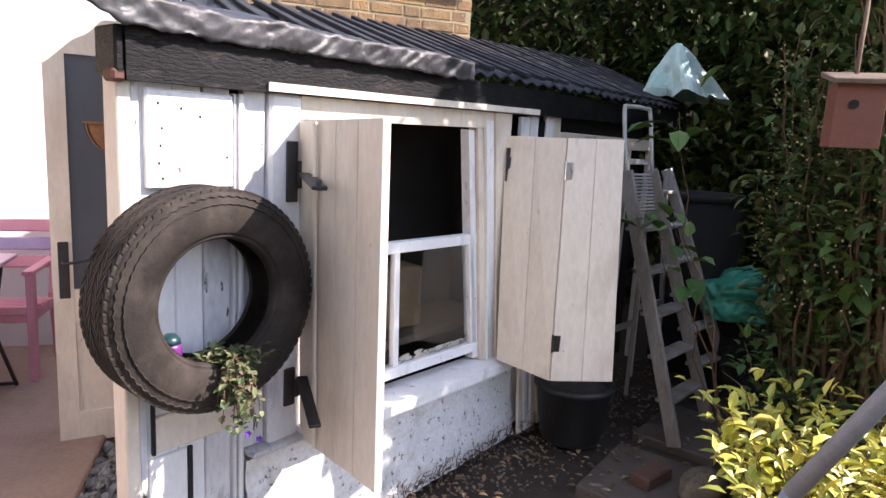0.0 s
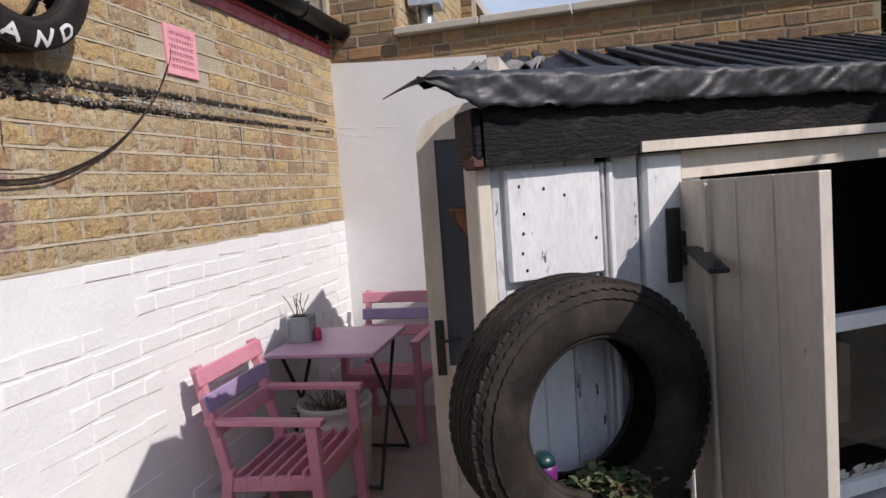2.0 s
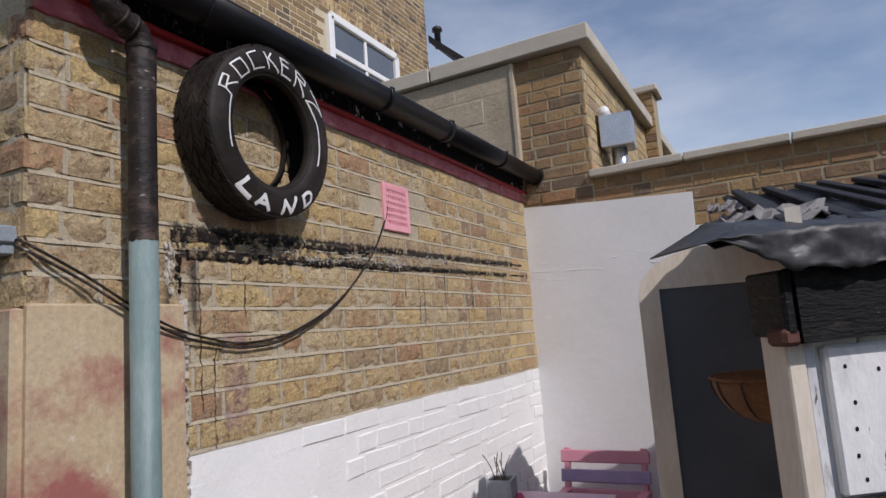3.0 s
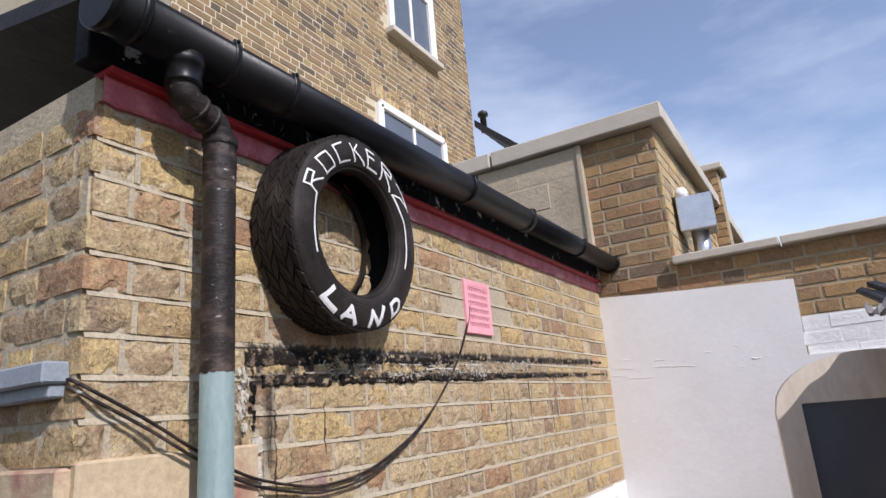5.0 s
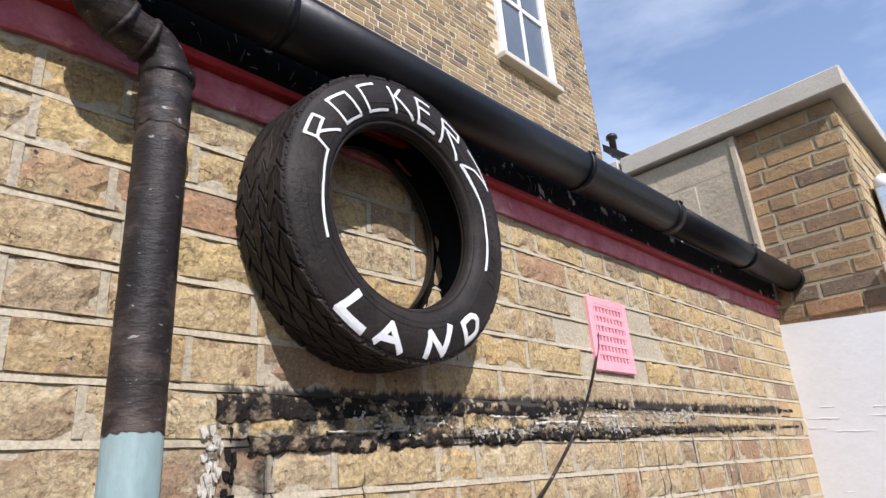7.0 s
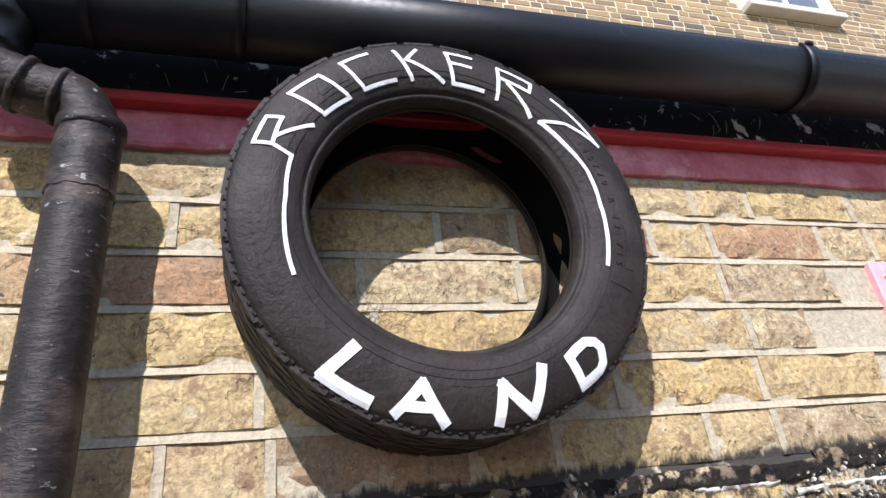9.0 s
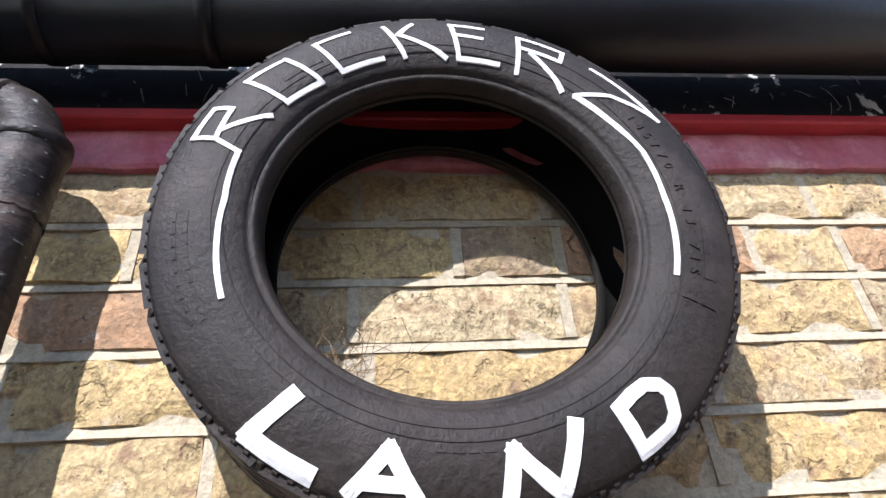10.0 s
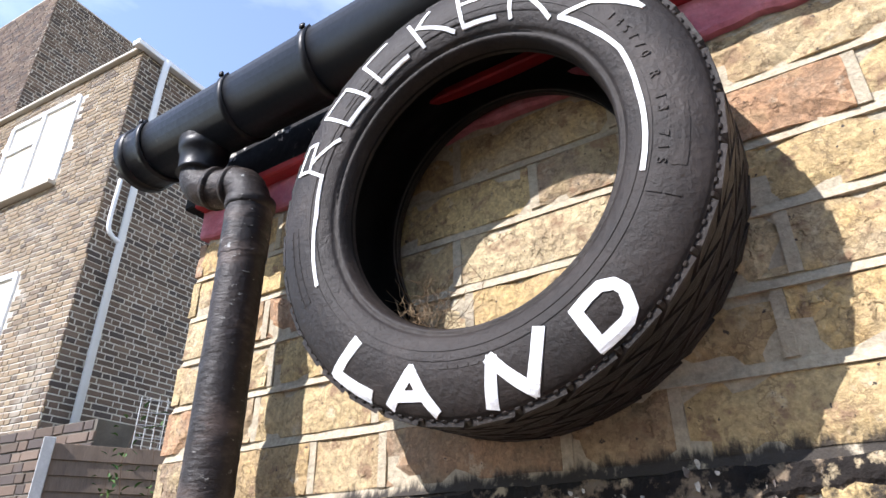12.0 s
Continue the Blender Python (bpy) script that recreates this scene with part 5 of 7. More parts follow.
wbar("meeting_rail", (0.62, 0.035, 1.150), (1.70, 0.035, 1.135), 0.05, 0.045)
wbar("bottom_rail", (0.62, 0.035, 0.585), (1.75, 0.035, 0.560), 0.05, 0.06)
wbar("stile", (1.638, 0.035, 1.15), (1.722, 0.035, 0.56), 0.04, 0.05)
wbar("stile", (0.64, 0.035, 1.15), (0.64, 0.035, 0.56), 0.04, 0.05)
wbar("glazing_bar", (1.115, 0.035, 1.14), (1.135, 0.035, 0.57), 0.035, 0.032)
for s0, s1 in ((0.65, 1.115), (1.125, 1.69)):
    bb = bmesh.new()
    box(bb, ((s0 + s1) / 2, 0.040, 0.86), (s1 - s0, 0.004, 0.56))
    g = part("pane", bb, M_GLASS, window, "dusty glass pane")
    g.visible_shadow = False
bb = bmesh.new()
for i in range(60):
    s = rnd(rng, 1.14, 1.70)
    box(bb, (s, 0.030, 0.60 + abs(rng.gauss(0, 0.012))), (rnd(rng, 0.01, 0.05), 0.004, rnd(rng, 0.004, 0.02)), 0.002)
part("putty", bb, M_PLASTER, window, "cracked white putty")
b = bmesh.new()
slat(b, (0.56, -0.12, 0.512), (2.02, -0.12, 0.470), (2.02, -0.12, 0.425), (0.56, -0.12, 0.465), 0.20, Vector((0, 1, 0)))
part("sill", b, M_WHITEWOOD, shed, "deep white window sill")

# fascia, roof, sheeting
b = bmesh.new()
slat(b, (-0.062, -0.055, 1.868), (4.2, -0.055, 1.930), (4.2, -0.055, 1.820), (-0.062, -0.055, 1.722), 0.035, Vector((0, 1, 0)))
bmesh.ops.subdivide_edges(b, edges=[e for e in b.edges if abs((e.verts[0].co - e.verts[1].co).x) > 3], cuts=60)
for v in b.verts:
    v.co.z += 0.004 * noise.noise(Vector((v.co.x * 9, v.co.z * 3, 0)))
    v.co.y += 0.003 * noise.noise(Vector((v.co.x * 12, v.co.z * 20, 3)))
part("fascia", b, M_FASCIA, shed, "rough black tarred fascia board")
b = bmesh.new()
box(b, (-0.076, 0.01, 1.80), (0.026, 0.12, 0.13), 0.006)
part("fascia_return", b, M_FASCIA, shed)
b = bmesh.new()
box(b, (-0.078, -0.02, 1.735), (0.04, 0.06, 0.035), 0.008)
part("rusty_bracket", b, mat("dark_red_brown", [(0.09, 0.035, 0.025), (0.14, 0.055, 0.04)], 0.8), shed, "red-brown block under the fascia")
F1, F2 = SA @ Vector((-0.10, -0.07, 1.905)), SA @ Vector((4.45, -0.07, 1.965))
B1, B2 = Vector((-0.24, 3.62, 2.325)), Vector((3.55, 5.40, 2.46))


def roof_at(u, v):
    return (F1 * (1 - u) + F2 * u) * (1 - v) + (B1 * (1 - u) + B2 * u) * v


b = bmesh.new()
nu, nv = 160, 16
top, bot = [], []
for i in range(nu + 1):
    rt, rb2 = [], []
    for j in range(nv + 1):
        u, v = i / nu, j / nv
        p = roof_at(u, v)
        w = 0.011 * math.sin(u * 2 * math.pi * 40 + 0.8 * noise.noise(Vector((u * 8, v * 3, 0)))) + 0.012 * noise.noise(Vector((u * 14, v * 6, 2)))
        rt.append(b.verts.new(SI @ (p + Vector((0, 0, w)))))
        rb2.append(b.verts.new(SI @ (p + Vector((0, 0, w - 0.012)))))
    top.append(rt), bot.append(rb2)
for i in range(nu):
    for j in range(nv):
        b.faces.new((top[i][j], top[i + 1][j], top[i + 1][j + 1], top[i][j + 1]))
        b.faces.new((bot[i][j], bot[i][j + 1], bot[i + 1][j + 1], bot[i + 1][j]))
for i in range(nu):
    b.faces.new((top[i][0], bot[i][0], bot[i + 1][0], top[i + 1][0]))
    b.faces.new((top[i][nv], top[i + 1][nv], bot[i + 1][nv], bot[i][nv]))
for j in range(nv):
    b.faces.new((top[0][j], top[0][j + 1], bot[0][j + 1], bot[0][j]))
    b.faces.new((top[nu][j], bot[nu][j], bot[nu][j + 1], top[nu][j + 1]))
part("roof", b, M_ROOF, shed, "black corrugated roof sheets", smooth=True)
for i in range(30):
    u = (i + 0.5) / 30 + rnd(rng, -0.006, 0.006)
    b = bmesh.new()
    pts = [SI @ (roof_at(min(1, max(0, u)), v) + Vector((0, 0, 0.022))) for v in (0.02, 0.35, 0.7, 0.98)]
    for p, q in zip(pts, pts[1:]):
        beam(b, p, q, 0.035, 0.022, 0.003)
    part("roof_batten", b, M_ROOF, shed)
# tattered plastic over the eaves
b = bmesh.new()
nu, nv = 260, 18
rows = []
for i in range(nu + 1):
    s = -0.24 + 1.69 * i / nu
    r_ = []
    tip = max(0.0, min(1.0, (-0.085 - s) / 0.155))
    for j in range(nv + 1):
        v = j / nv
        y = -0.080 + 0.30 * max(0, v - 0.4) / 0.6
        z = 1.856 + 0.015 * s + (0.080 * min(1, v / 0.4) + 0.060 * max(0, v - 0.4) / 0.6)
        n1 = noise.noise(Vector((s * 5, v * 1.6, 0.5)))
        n2 = 1 - 2 * abs(noise.noise(Vector((s * 7 + v * 3.0, v * 1.6, 3.5))))
        n3 = 1 - 2 * abs(noise.noise(Vector((s * 22 - v * 8.0, v * 3.6, 8.5))))
        n4 = noise.noise(Vector((s * 70 + v * 16, v * 9, 1.5)))
        y -= 0.010 * n1 + 0.011 * n2 + 0.0065 * n3 + 0.0010 * n4
        z += 0.006 * n1 + 0.005 * n2 + 0.002 * n3 + 0.0006 * n4 + (0.010 * noise.noise(Vector((s * 14, 0, 9))) + 0.006 * noise.noise(Vector((s * 45, 0, 4))) if j == 0 else 0)
        z += (1.925 - z) * tip
        y -= 0.03 * tip
        r_.append(b.verts.new((s, y, z)))
    rows.append(r_)
for i in range(nu):
    for j in range(nv):
        b.faces.new((rows[i][j], rows[i + 1][j], rows[i + 1][j + 1], rows[i][j + 1]))
sheet = part("plastic_sheet", b, M_PLASTIC, shed, "crinkled silvery-black plastic over the eaves", smooth=True)
md = sheet.modifiers.new("thickness", "SOLIDIFY")
md.thickness = 0.003
for p, q, r2, mt in (((-0.16, 1.80, 1.915), (-0.27, 1.77, 1.935), (-0.15, 1.95, 1.965), M_PLASTIC), ((-0.16, 1.98, 1.965), (-0.33, 2.06, 1.985), (-0.17, 2.32, 2.035), M_FELT),
                     ((-0.17, 2.22, 2.010), (-0.31, 2.42, 2.050), (-0.18, 2.60, 2.095), M_ROOF), ((-0.02, 2.05, 1.985), (-0.25, 2.15, 2.025), (0.02, 2.45, 2.085), M_FELT),
                     ((-0.18, 2.60, 2.100), (-0.30, 2.95, 2.180), (-0.19, 3.10, 2.215), M_FELT)):
    b = bmesh.new()
    p, q, r2 = Vector(p), Vector(q), Vector(r2)
    n_ = 12
    vv = {}
    for i in range(n_ + 1):
        for j in range(n_ + 1 - i):
            w = p * (1 - (i + j) / n_) + q * (i / n_) + r2 * (j / n_)
            w = w + Vector((0.012, 0.012, 0.030)) * noise.noise(w * 30) + Vector((0.008, 0.008, 0.016)) * noise.noise(w * 70)
            vv[i, j] = b.verts.new(SI @ w)
    for i in range(n_):
        for j in range(n_ - i):
            b.faces.new((vv[i, j], vv[i + 1, j], vv[i, j + 1]))
            if (i + 1, j + 1) in vv:
                b.faces.new((vv[i + 1, j], vv[i + 1, j + 1], vv[i, j + 1]))
    tat = part("torn_flap", b, mt, shed, "torn flap of roof covering")
    md = tat.modifiers.new("thickness", "SOLIDIFY")
    md.thickness = 0.003
# near-black boards: the shade of the unlit room is put into their colour
M_INSIDE = mat("shade_black_boards", [(0.012, 0.010, 0.009), (0.026, 0.022, 0.019)], 0.9, 6, 90, 0.3, 0.4, 50)
# side and rear walls, floor and dark lining
for i in range(14):
    b = bmesh.new()
    y = 1.90 + i * 0.125
    xa, xb = -0.118 + 0.060 * (y - 1.90), -0.118 + 0.060 * (y - 1.778)
    slat(b, SI @ Vector((xb, y + 0.122, 2.0)), SI @ Vector((xa, y, 2.0)), SI @ Vector((xa, y, 0)), SI @ Vector((xb, y + 0.122, 0)), 0.03, SI.to_3x3() @ Vector((1, 0, 0)))
    part("side_board", b, M_CREAM, shed)
sbox("inner_lining", 0.42, 3.3, 0.0, 1.78, 0.57, 0.60, M_INSIDE, "interior boarding with the room's shade in its colour")
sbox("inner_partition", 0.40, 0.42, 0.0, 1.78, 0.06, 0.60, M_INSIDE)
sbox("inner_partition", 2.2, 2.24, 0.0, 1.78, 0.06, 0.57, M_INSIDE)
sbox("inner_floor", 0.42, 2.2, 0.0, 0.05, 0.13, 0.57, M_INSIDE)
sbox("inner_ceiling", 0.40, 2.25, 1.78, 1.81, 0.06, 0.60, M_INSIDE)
sbox("workbench", 0.45, 2.15, 0.60, 0.64, 0.20, 0.56, M_WOOD_DARK, "dark bench top inside")
# boards to the right of the window
for a, b_, zz, mm in ((2.02, 2.10, 1.76, M_WHITEWOOD), (2.11, 2.19, 1.77, M_WHITEWOOD), (2.20, 2.26, 1.75, M_FASCIA), (2.28, 2.36, 1.78, M_WHITEWOOD), (2.37, 2.44, 1.78, M_CREAM)):
    sbox("right_board", a, b_, 0.0, zz, 0.0, 0.03, mm)
sbox("right_rail", 2.44, 3.9, 1.62, 1.70, 0.0, 0.04, M_CREAM)
sbox("right_rail", 2.44, 3.9, 1.52, 1.56, 0.01, 0.04, M_WHITEWOOD)
for s in (2.48, 3.0, 3.45, 3.86):
    sbox("right_post", s, s + 0.05, 0.0, 1.70, 0.0, 0.04, M_CREAM)
# black sheet close behind the frames paints the bay as unlit
sbox("right_back", 2.44, 3.9, 0.0, 1.80, 0.10, 0.12, M_DARK, "near-black sheet painting in the far bay's shade")

# black strap hinges
for zc, dz in ((1.475, 0.19), (0.69, 0.13)):
    hb_ = bmesh.new()
    box(hb_, (0.508, -0.027, zc), (0.046, 0.012, dz * 1.1), 0.003)
    box(hb_, (0.536, -0.032, zc - 0.01), (0.024, 0.022, dz * 0.5), 0.004)
    part("strap_hinge", hb_, M_BLACKMETAL, shed, "black cast hinge plate")
hb_ = bmesh.new()
beam(hb_, SI @ Vector((0.39, 2.06, 1.47)), SI @ Vector((0.396, 1.80, 1.445)), 0.048, 0.014, 0.003)
tube(hb_, [SI @ Vector((0.390, 1.823, 1.452)), SI @ Vector((0.404, 1.818, 1.452))], 0.017, 12)
part("hinge_strap", hb_, M_BLACKMETAL, shed)
hb_ = bmesh.new()
beam(hb_, SI @ Vector((0.39, 2.08, 0.735)), SI @ Vector((0.402, 1.83, 0.655)), 0.040, 0.013, 0.003)
part("hinge_strap", hb_, M_BLACKMETAL, shed)
for zc in (1.50, 0.62):
    hb_ = bmesh.new()
    box(hb_, (1.845 if zc > 1 else 1.95, -0.045, zc), (0.030, 0.02, 0.19), 0.004)
    box(hb_, (1.845 if zc > 1 else 1.95, -0.052, zc + 0.02), (0.040, 0.02, 0.06), 0.004)
    part("strap_hinge", hb_, M_BLACKMETAL, shed, "black cast hinge plate")


def shutter(name, label, tl, tr, br, bl, n, thick=0.028):
    """A boarded shutter with n boards between its corners."""
    t = thing(name, label, "shutter")
    tl, tr, br, bl = [Vector(p) for p in (tl, tr, br, bl)]
    nn = (tr - tl).cross(bl - tl).normalized()
    for i in range(n):
        a, c = i / n + (0.003 if i else 0), (i + 1) / n - 0.003
        bb = bmesh.new()
        slat(bb, tl.lerp(tr, a), tl.lerp(tr, c), bl.lerp(br, c), bl.lerp(br, a), thick, nn)
        bmesh.ops.bevel(bb, geom=bb.edges[:], offset=0.002, segments=1, affect="EDGES")
        part("board", bb, M_CREAM, t)
    return t


left_sh = shutter("window_shutter", "cream boarded shutter swung open beside the window", (0.372, 2.135, 1.650), (0.532, 1.590, 1.661), (0.545, 1.585, 0.535), (0.395, 2.150, 0.470), 4)
hb_ = bmesh.new()
beam(hb_, Vector((0.405, 1.975, 1.645)), Vector((0.425, 1.985, 0.50)), 0.016, 0.012, 0.003)
part("cover_strip", hb_, M_CREAM, left_sh)
fold_t, fold_b = (1.705, 2.575, 1.656), (1.645, 2.450, 0.470)
r1 = shutter("window_shutter", "cream boarded shutter leaf hinged to the window post", (1.487, 2.800, 1.654), fold_t, fold_b, (1.480, 2.715, 0.500), 2)
r2 = shutter("window_shutter", "cream boarded outer shutter leaf folded open", (1.712, 2.573, 1.656), (1.985, 2.498, 1.664), (1.968, 2.378, 0.467), (1.652, 2.448, 0.470), 2)
for z, k in ((1.50, M_METAL), (0.66, M_BLACKMETAL)):
    hb_ = bmesh.new()
    f = (z - 0.47) / 1.186
    p = Vector(fold_b).lerp(Vector(fold_t), f) + Vector((-0.005, -0.014, 0))
    box(hb_, p + Vector((0.022, -0.004, 0)), (0.034, 0.004, 0.085), 0.001, pose(0, 0, 0, 6, 0, -15))
    tube(hb_, [p + Vector((0, -0.004, -0.045)), p + Vector((0.002, 0.002, 0.045))], 0.005, 8)
    part("hinge", hb_, k, r2, "small butt hinge")

# things inside the shed window
b = bmesh.new()
for i in range(14):
    s = 0.98 + 0.018 * i
    box(b, SA @ Vector((s, 0.42 + 0.02 * math.sin(i * 1.7), 1.45)), (0.012, 0.03, 0.34), 0.003)
single("hanging_cloth", b, mat("dull_red_cloth", [(0.16, 0.012, 0.010), (0.22, 0.02, 0.018)], 0.9), "dull red cloth hanging inside the shed", "cloth")
b = bmesh.new()
box(b, SA @ Vector((1.50, 0.40, 0.80)), (0.24, 0.20, 0.32), 0.01, pose(0, 0, 0, 0, 0, 20))
single("cardboard_box", b, mat("brown_card", [(0.20, 0.13, 0.08), (0.26, 0.17, 0.10)], 0.9), "brown cardboard box on the shed bench", "box")

# ---- tyre planter on the shed front ----
PLT = SA @ Matrix.Translation((0.135, -0.115, 1.105)) @ pose(0, 0, 0, 90)
planter = tyre("tyre_planter", "dusty old tyre hung on the shed as a planter", PLT, 0.185, 0.338, 0.092, M_RUBBER_DUSTY, 68, 5)
b = bmesh.new()
for i in range(80):
    a = rnd(rng, math.pi * 1.30, math.pi * 1.72)
    box(b, (rnd(rng, 0.20, 0.29) * math.cos(a), rnd(rng, 0.20, 0.29) * math.sin(a), rnd(rng, -0.05, 0.05)), (0.03, 0.03, 0.03), 0.006)
part("compost", b, M_SOIL, planter, "dry compost lying in the tyre")
b = bmesh.new()
PI_ = SA @ Vector((0.205, -0.16, 0.915))
for i in range(110):
    ax = Vector((rnd(rng, -1, 1), rnd(rng, -1, 0.3), 0)).normalized()
    hang = i % 3 == 0
    ln = rnd(rng, 0.10, 0.25) if hang else rnd(rng, 0.03, 0.09)
    p0 = PI_ + Vector((rnd(rng, -0.022, 0.022) if hang else rnd(rng, -0.085, 0.05), rnd(rng, -0.05, 0.0) if hang else rnd(rng, -0.05, 0.05), rnd(rng, -0.03, 0.015)))
    pts = [p0]
    d = (ax * 0.2 + Vector((0, -0.6 if hang else 0, rnd(rng, 0.1, 0.7)))).normalized()
    for k in range(9):
        pts.append(pts[-1] + d * ln / 9)
        d = (d + Vector((rnd(rng, -0.16, 0.16), rnd(rng, -0.2, 0.1), -0.5))).normalized()
    tube(b, pts, 0.0013, 4)
part_stems = single("trailing_plant", b, M_STEM, "straggly trailing plant with small green leaves in the tyre", "plant")
b = bmesh.new()
for v in list(part_stems.data.vertices)[::3]:
    if rng.random() < 0.8:
        leaf(b, v.co + Vector((rnd(rng, -0.01, 0.01), rnd(rng, -0.015, 0.005), rnd(rng, -0.01, 0.01))), (rnd(rng, -1, 1), rnd(rng, -1, 0.6), rnd(rng, -0.7, 0.7)), (0, 0, 1), rnd(rng, 0.016, 0.032), 0.8)
part("leaves", b, mat("mixed_trailing_leaf", [(0.05, 0.09, 0.03), (0.10, 0.15, 0.05), (0.14, 0.12, 0.06), (0.16, 0.20, 0.08), (0.12, 0.08, 0.05)], 0.6, 5, 60, 0.2, 0, vary="island"), part_stems, "small green and brown leaves")
M_PETAL = mat("violet_petal", [(0.12, 0.03, 0.40), (0.20, 0.06, 0.5)], 0.6)
for i in range(3):
    b = bmesh.new()
    p = SA @ Vector((0.15 + 0.04 * i, -0.24, 0.72 - 0.03 * i))
    for k in range(5):
        a = k * 1.257
        leaf(b, p, (math.cos(a), -0.4, math.sin(a)), (0, -1, 0), 0.012, 0.9)
    part("flower", b, M_PETAL, part_stems, "tiny violet flower")
pm = SA @ Matrix.Translation((0.02, -0.10, 0.925))
pot = thing("small_pot", "small magenta and teal glazed pot sitting in the tyre", "pot", pm)
b = bmesh.new()
revolve(b, [(0.0, 0.0), (0.026, 0.0), (0.034, 0.02), (0.034, 0.045), (0.030, 0.058)], 20)
part("body", b, M_PURPLE, pot, "magenta body", smooth=True)
b = bmesh.new()
revolve(b, [(0.031, 0.056), (0.029, 0.070), (0.018, 0.082), (0.0, 0.084)], 20)
part("lid", b, M_TEAL, pot, "teal lid", smooth=True)


# ---- arched shed door, standing open ----
DM = Matrix.Translation((-0.612, 3.19, 0.05)) @ pose(0, 0, 0, 0, 0, 9)
door = thing("arched_door", "cream painted arched door with a tall dark pane, standing open", "door", DM)
DW, DT, DS, DA = 0.63, 0.042, 1.83, 0.19


def arch_top(x):
    c = (x - DW / 2) / (DW / 2)
    return DS + DA * math.sqrt(max(0.0, 1 - c * c)) ** 1.0


PN = (0.085, 0.545, 0.775, 1.855)
bm = bmesh.new()
m_d = pose(0, DT / 2, 0, 90)
n = 24
left = [(0, 0), (PN[0], 0)] + [(PN[0] * (1 - i / 6), arch_top(PN[0] * (1 - i / 6))) for i in range(7)]
prism(bm, left, DT, m_d)
part("stile", bm, M_CREAM, door)
bm = bmesh.new()
prism(bm, [(PN[1], 0), (DW, 0)] + [(DW - (DW - PN[1]) * i / 6, arch_top(DW - (DW - PN[1]) * i / 6)) for i in range(7)], DT, m_d)
part("stile", bm, M_CREAM, door)
bm = bmesh.new()
prism(bm, [(PN[0], PN[3]), (PN[1], PN[3])] + [(PN[1] - (PN[1] - PN[0]) * i / n, arch_top(PN[1] - (PN[1] - PN[0]) * i / n)) for i in range(n + 1)], DT, m_d)
part("top_rail", bm, M_CREAM, door)
for z0, z1 in ((0.0, 0.16), (0.62, PN[2])):
    bm = bmesh.new()
    box(bm, ((PN[0] + PN[1]) / 2, 0, (z0 + z1) / 2), (PN[1] - PN[0], DT, z1 - z0), 0.002)
    part("rail", bm, M_CREAM, door)
bm = bmesh.new()
box(bm, ((PN[0] + PN[1]) / 2, 0, 0.40), (PN[1] - PN[0], 0.016, 0.49), 0.002)
part("lower_panel", bm, M_CREAM, door)
bm = bmesh.new()
box(bm, ((PN[0] + PN[1]) / 2, 0, (PN[2] + PN[3]) / 2), (PN[1] - PN[0], 0.010, PN[3] - PN[2]))
part("pane", bm, M_DOORPANE, door, "dark blue-grey reflecting pane")
bm = bmesh.new()
box(bm, (0.048, -DT / 2 - 0.004, 0.870), (0.044, 0.008, 0.27), 0.003)
part("handle_plate", bm, M_BLACKMETAL, door, "black handle plate")
bm = bmesh.new()
tube(bm, smooth_path([(0.048, -0.02, 0.910), (0.048, -0.055, 0.910), (0.075, -0.062, 0.910), (0.115, -0.060, 0.914), (0.150, -0.058, 0.922)], 4), 0.007, 10)
part("lever", bm, M_BLACKMETAL, door, "black lever handle", smooth=True)
bm = bmesh.new()
box(bm, (-0.001, 0, 0.875), (0.003, 0.024, 0.17), 0.001)
part("lock_plate", bm, M_METAL, door, "steel lock plate on the edge")

# ---- half-round wall basket ----
bk = thing("wall_basket", "half-round rusty wire basket with coir lining", "basket", Matrix.Translation((-0.170, 2.43, 1.475)) @ pose(0, 0, 0, 0, 0, 90) @ Matrix.Scale(0.86, 4))
bm = bmesh.new()
ns, nr = 18, 8
rows = []
for j in range(nr + 1):
    ph = (math.pi / 2) * j / nr
    rr, z = 0.185 * math.sin(ph) ** 0.85, 0.15 * (1 - math.cos(ph) ** 1.1) if j else 0
    rows.append([bm.verts.new((rr * math.cos(math.pi * i / ns), rr * math.sin(math.pi * i / ns), z)) for i in range(ns + 1)])
for j in range(nr):
    for i in range(ns):
        if j == 0:
            bm.faces.new((rows[0][0], rows[1][i], rows[1][i + 1])) if i == 0 else None
        else:
            bm.faces.new((rows[j][i], rows[j][i + 1], rows[j + 1][i + 1], rows[j + 1][i]))
ln = part("coir_liner", bm, M_COIR, bk, "brown coir liner", smooth=True)
md = ln.modifiers.new("thickness", "SOLIDIFY")
md.thickness = 0.012
for a in range(7):
    bm = bmesh.new()
    th = math.pi * a / 6
    tube(bm, [(0.190 * math.sin(math.pi / 2 * k / 8) * math.cos(th), 0.190 * math.sin(math.pi / 2 * k / 8) * math.sin(th), 0.152 * (1 - math.cos(math.pi / 2 * k / 8))) for k in range(9)], 0.003, 6)
    part("wire", bm, M_BLACKMETAL, bk)
bm = bmesh.new()
tube(bm, [(0.19 * math.cos(math.pi * i / 20), 0.19 * math.sin(math.pi * i / 20), 0.152) for i in range(21)], 0.005, 8)
part("rim_band", bm, M_COIR, bk, "rusty rim")


placed(made, TO_SHED)
made = {o.name for o in scene.objects}


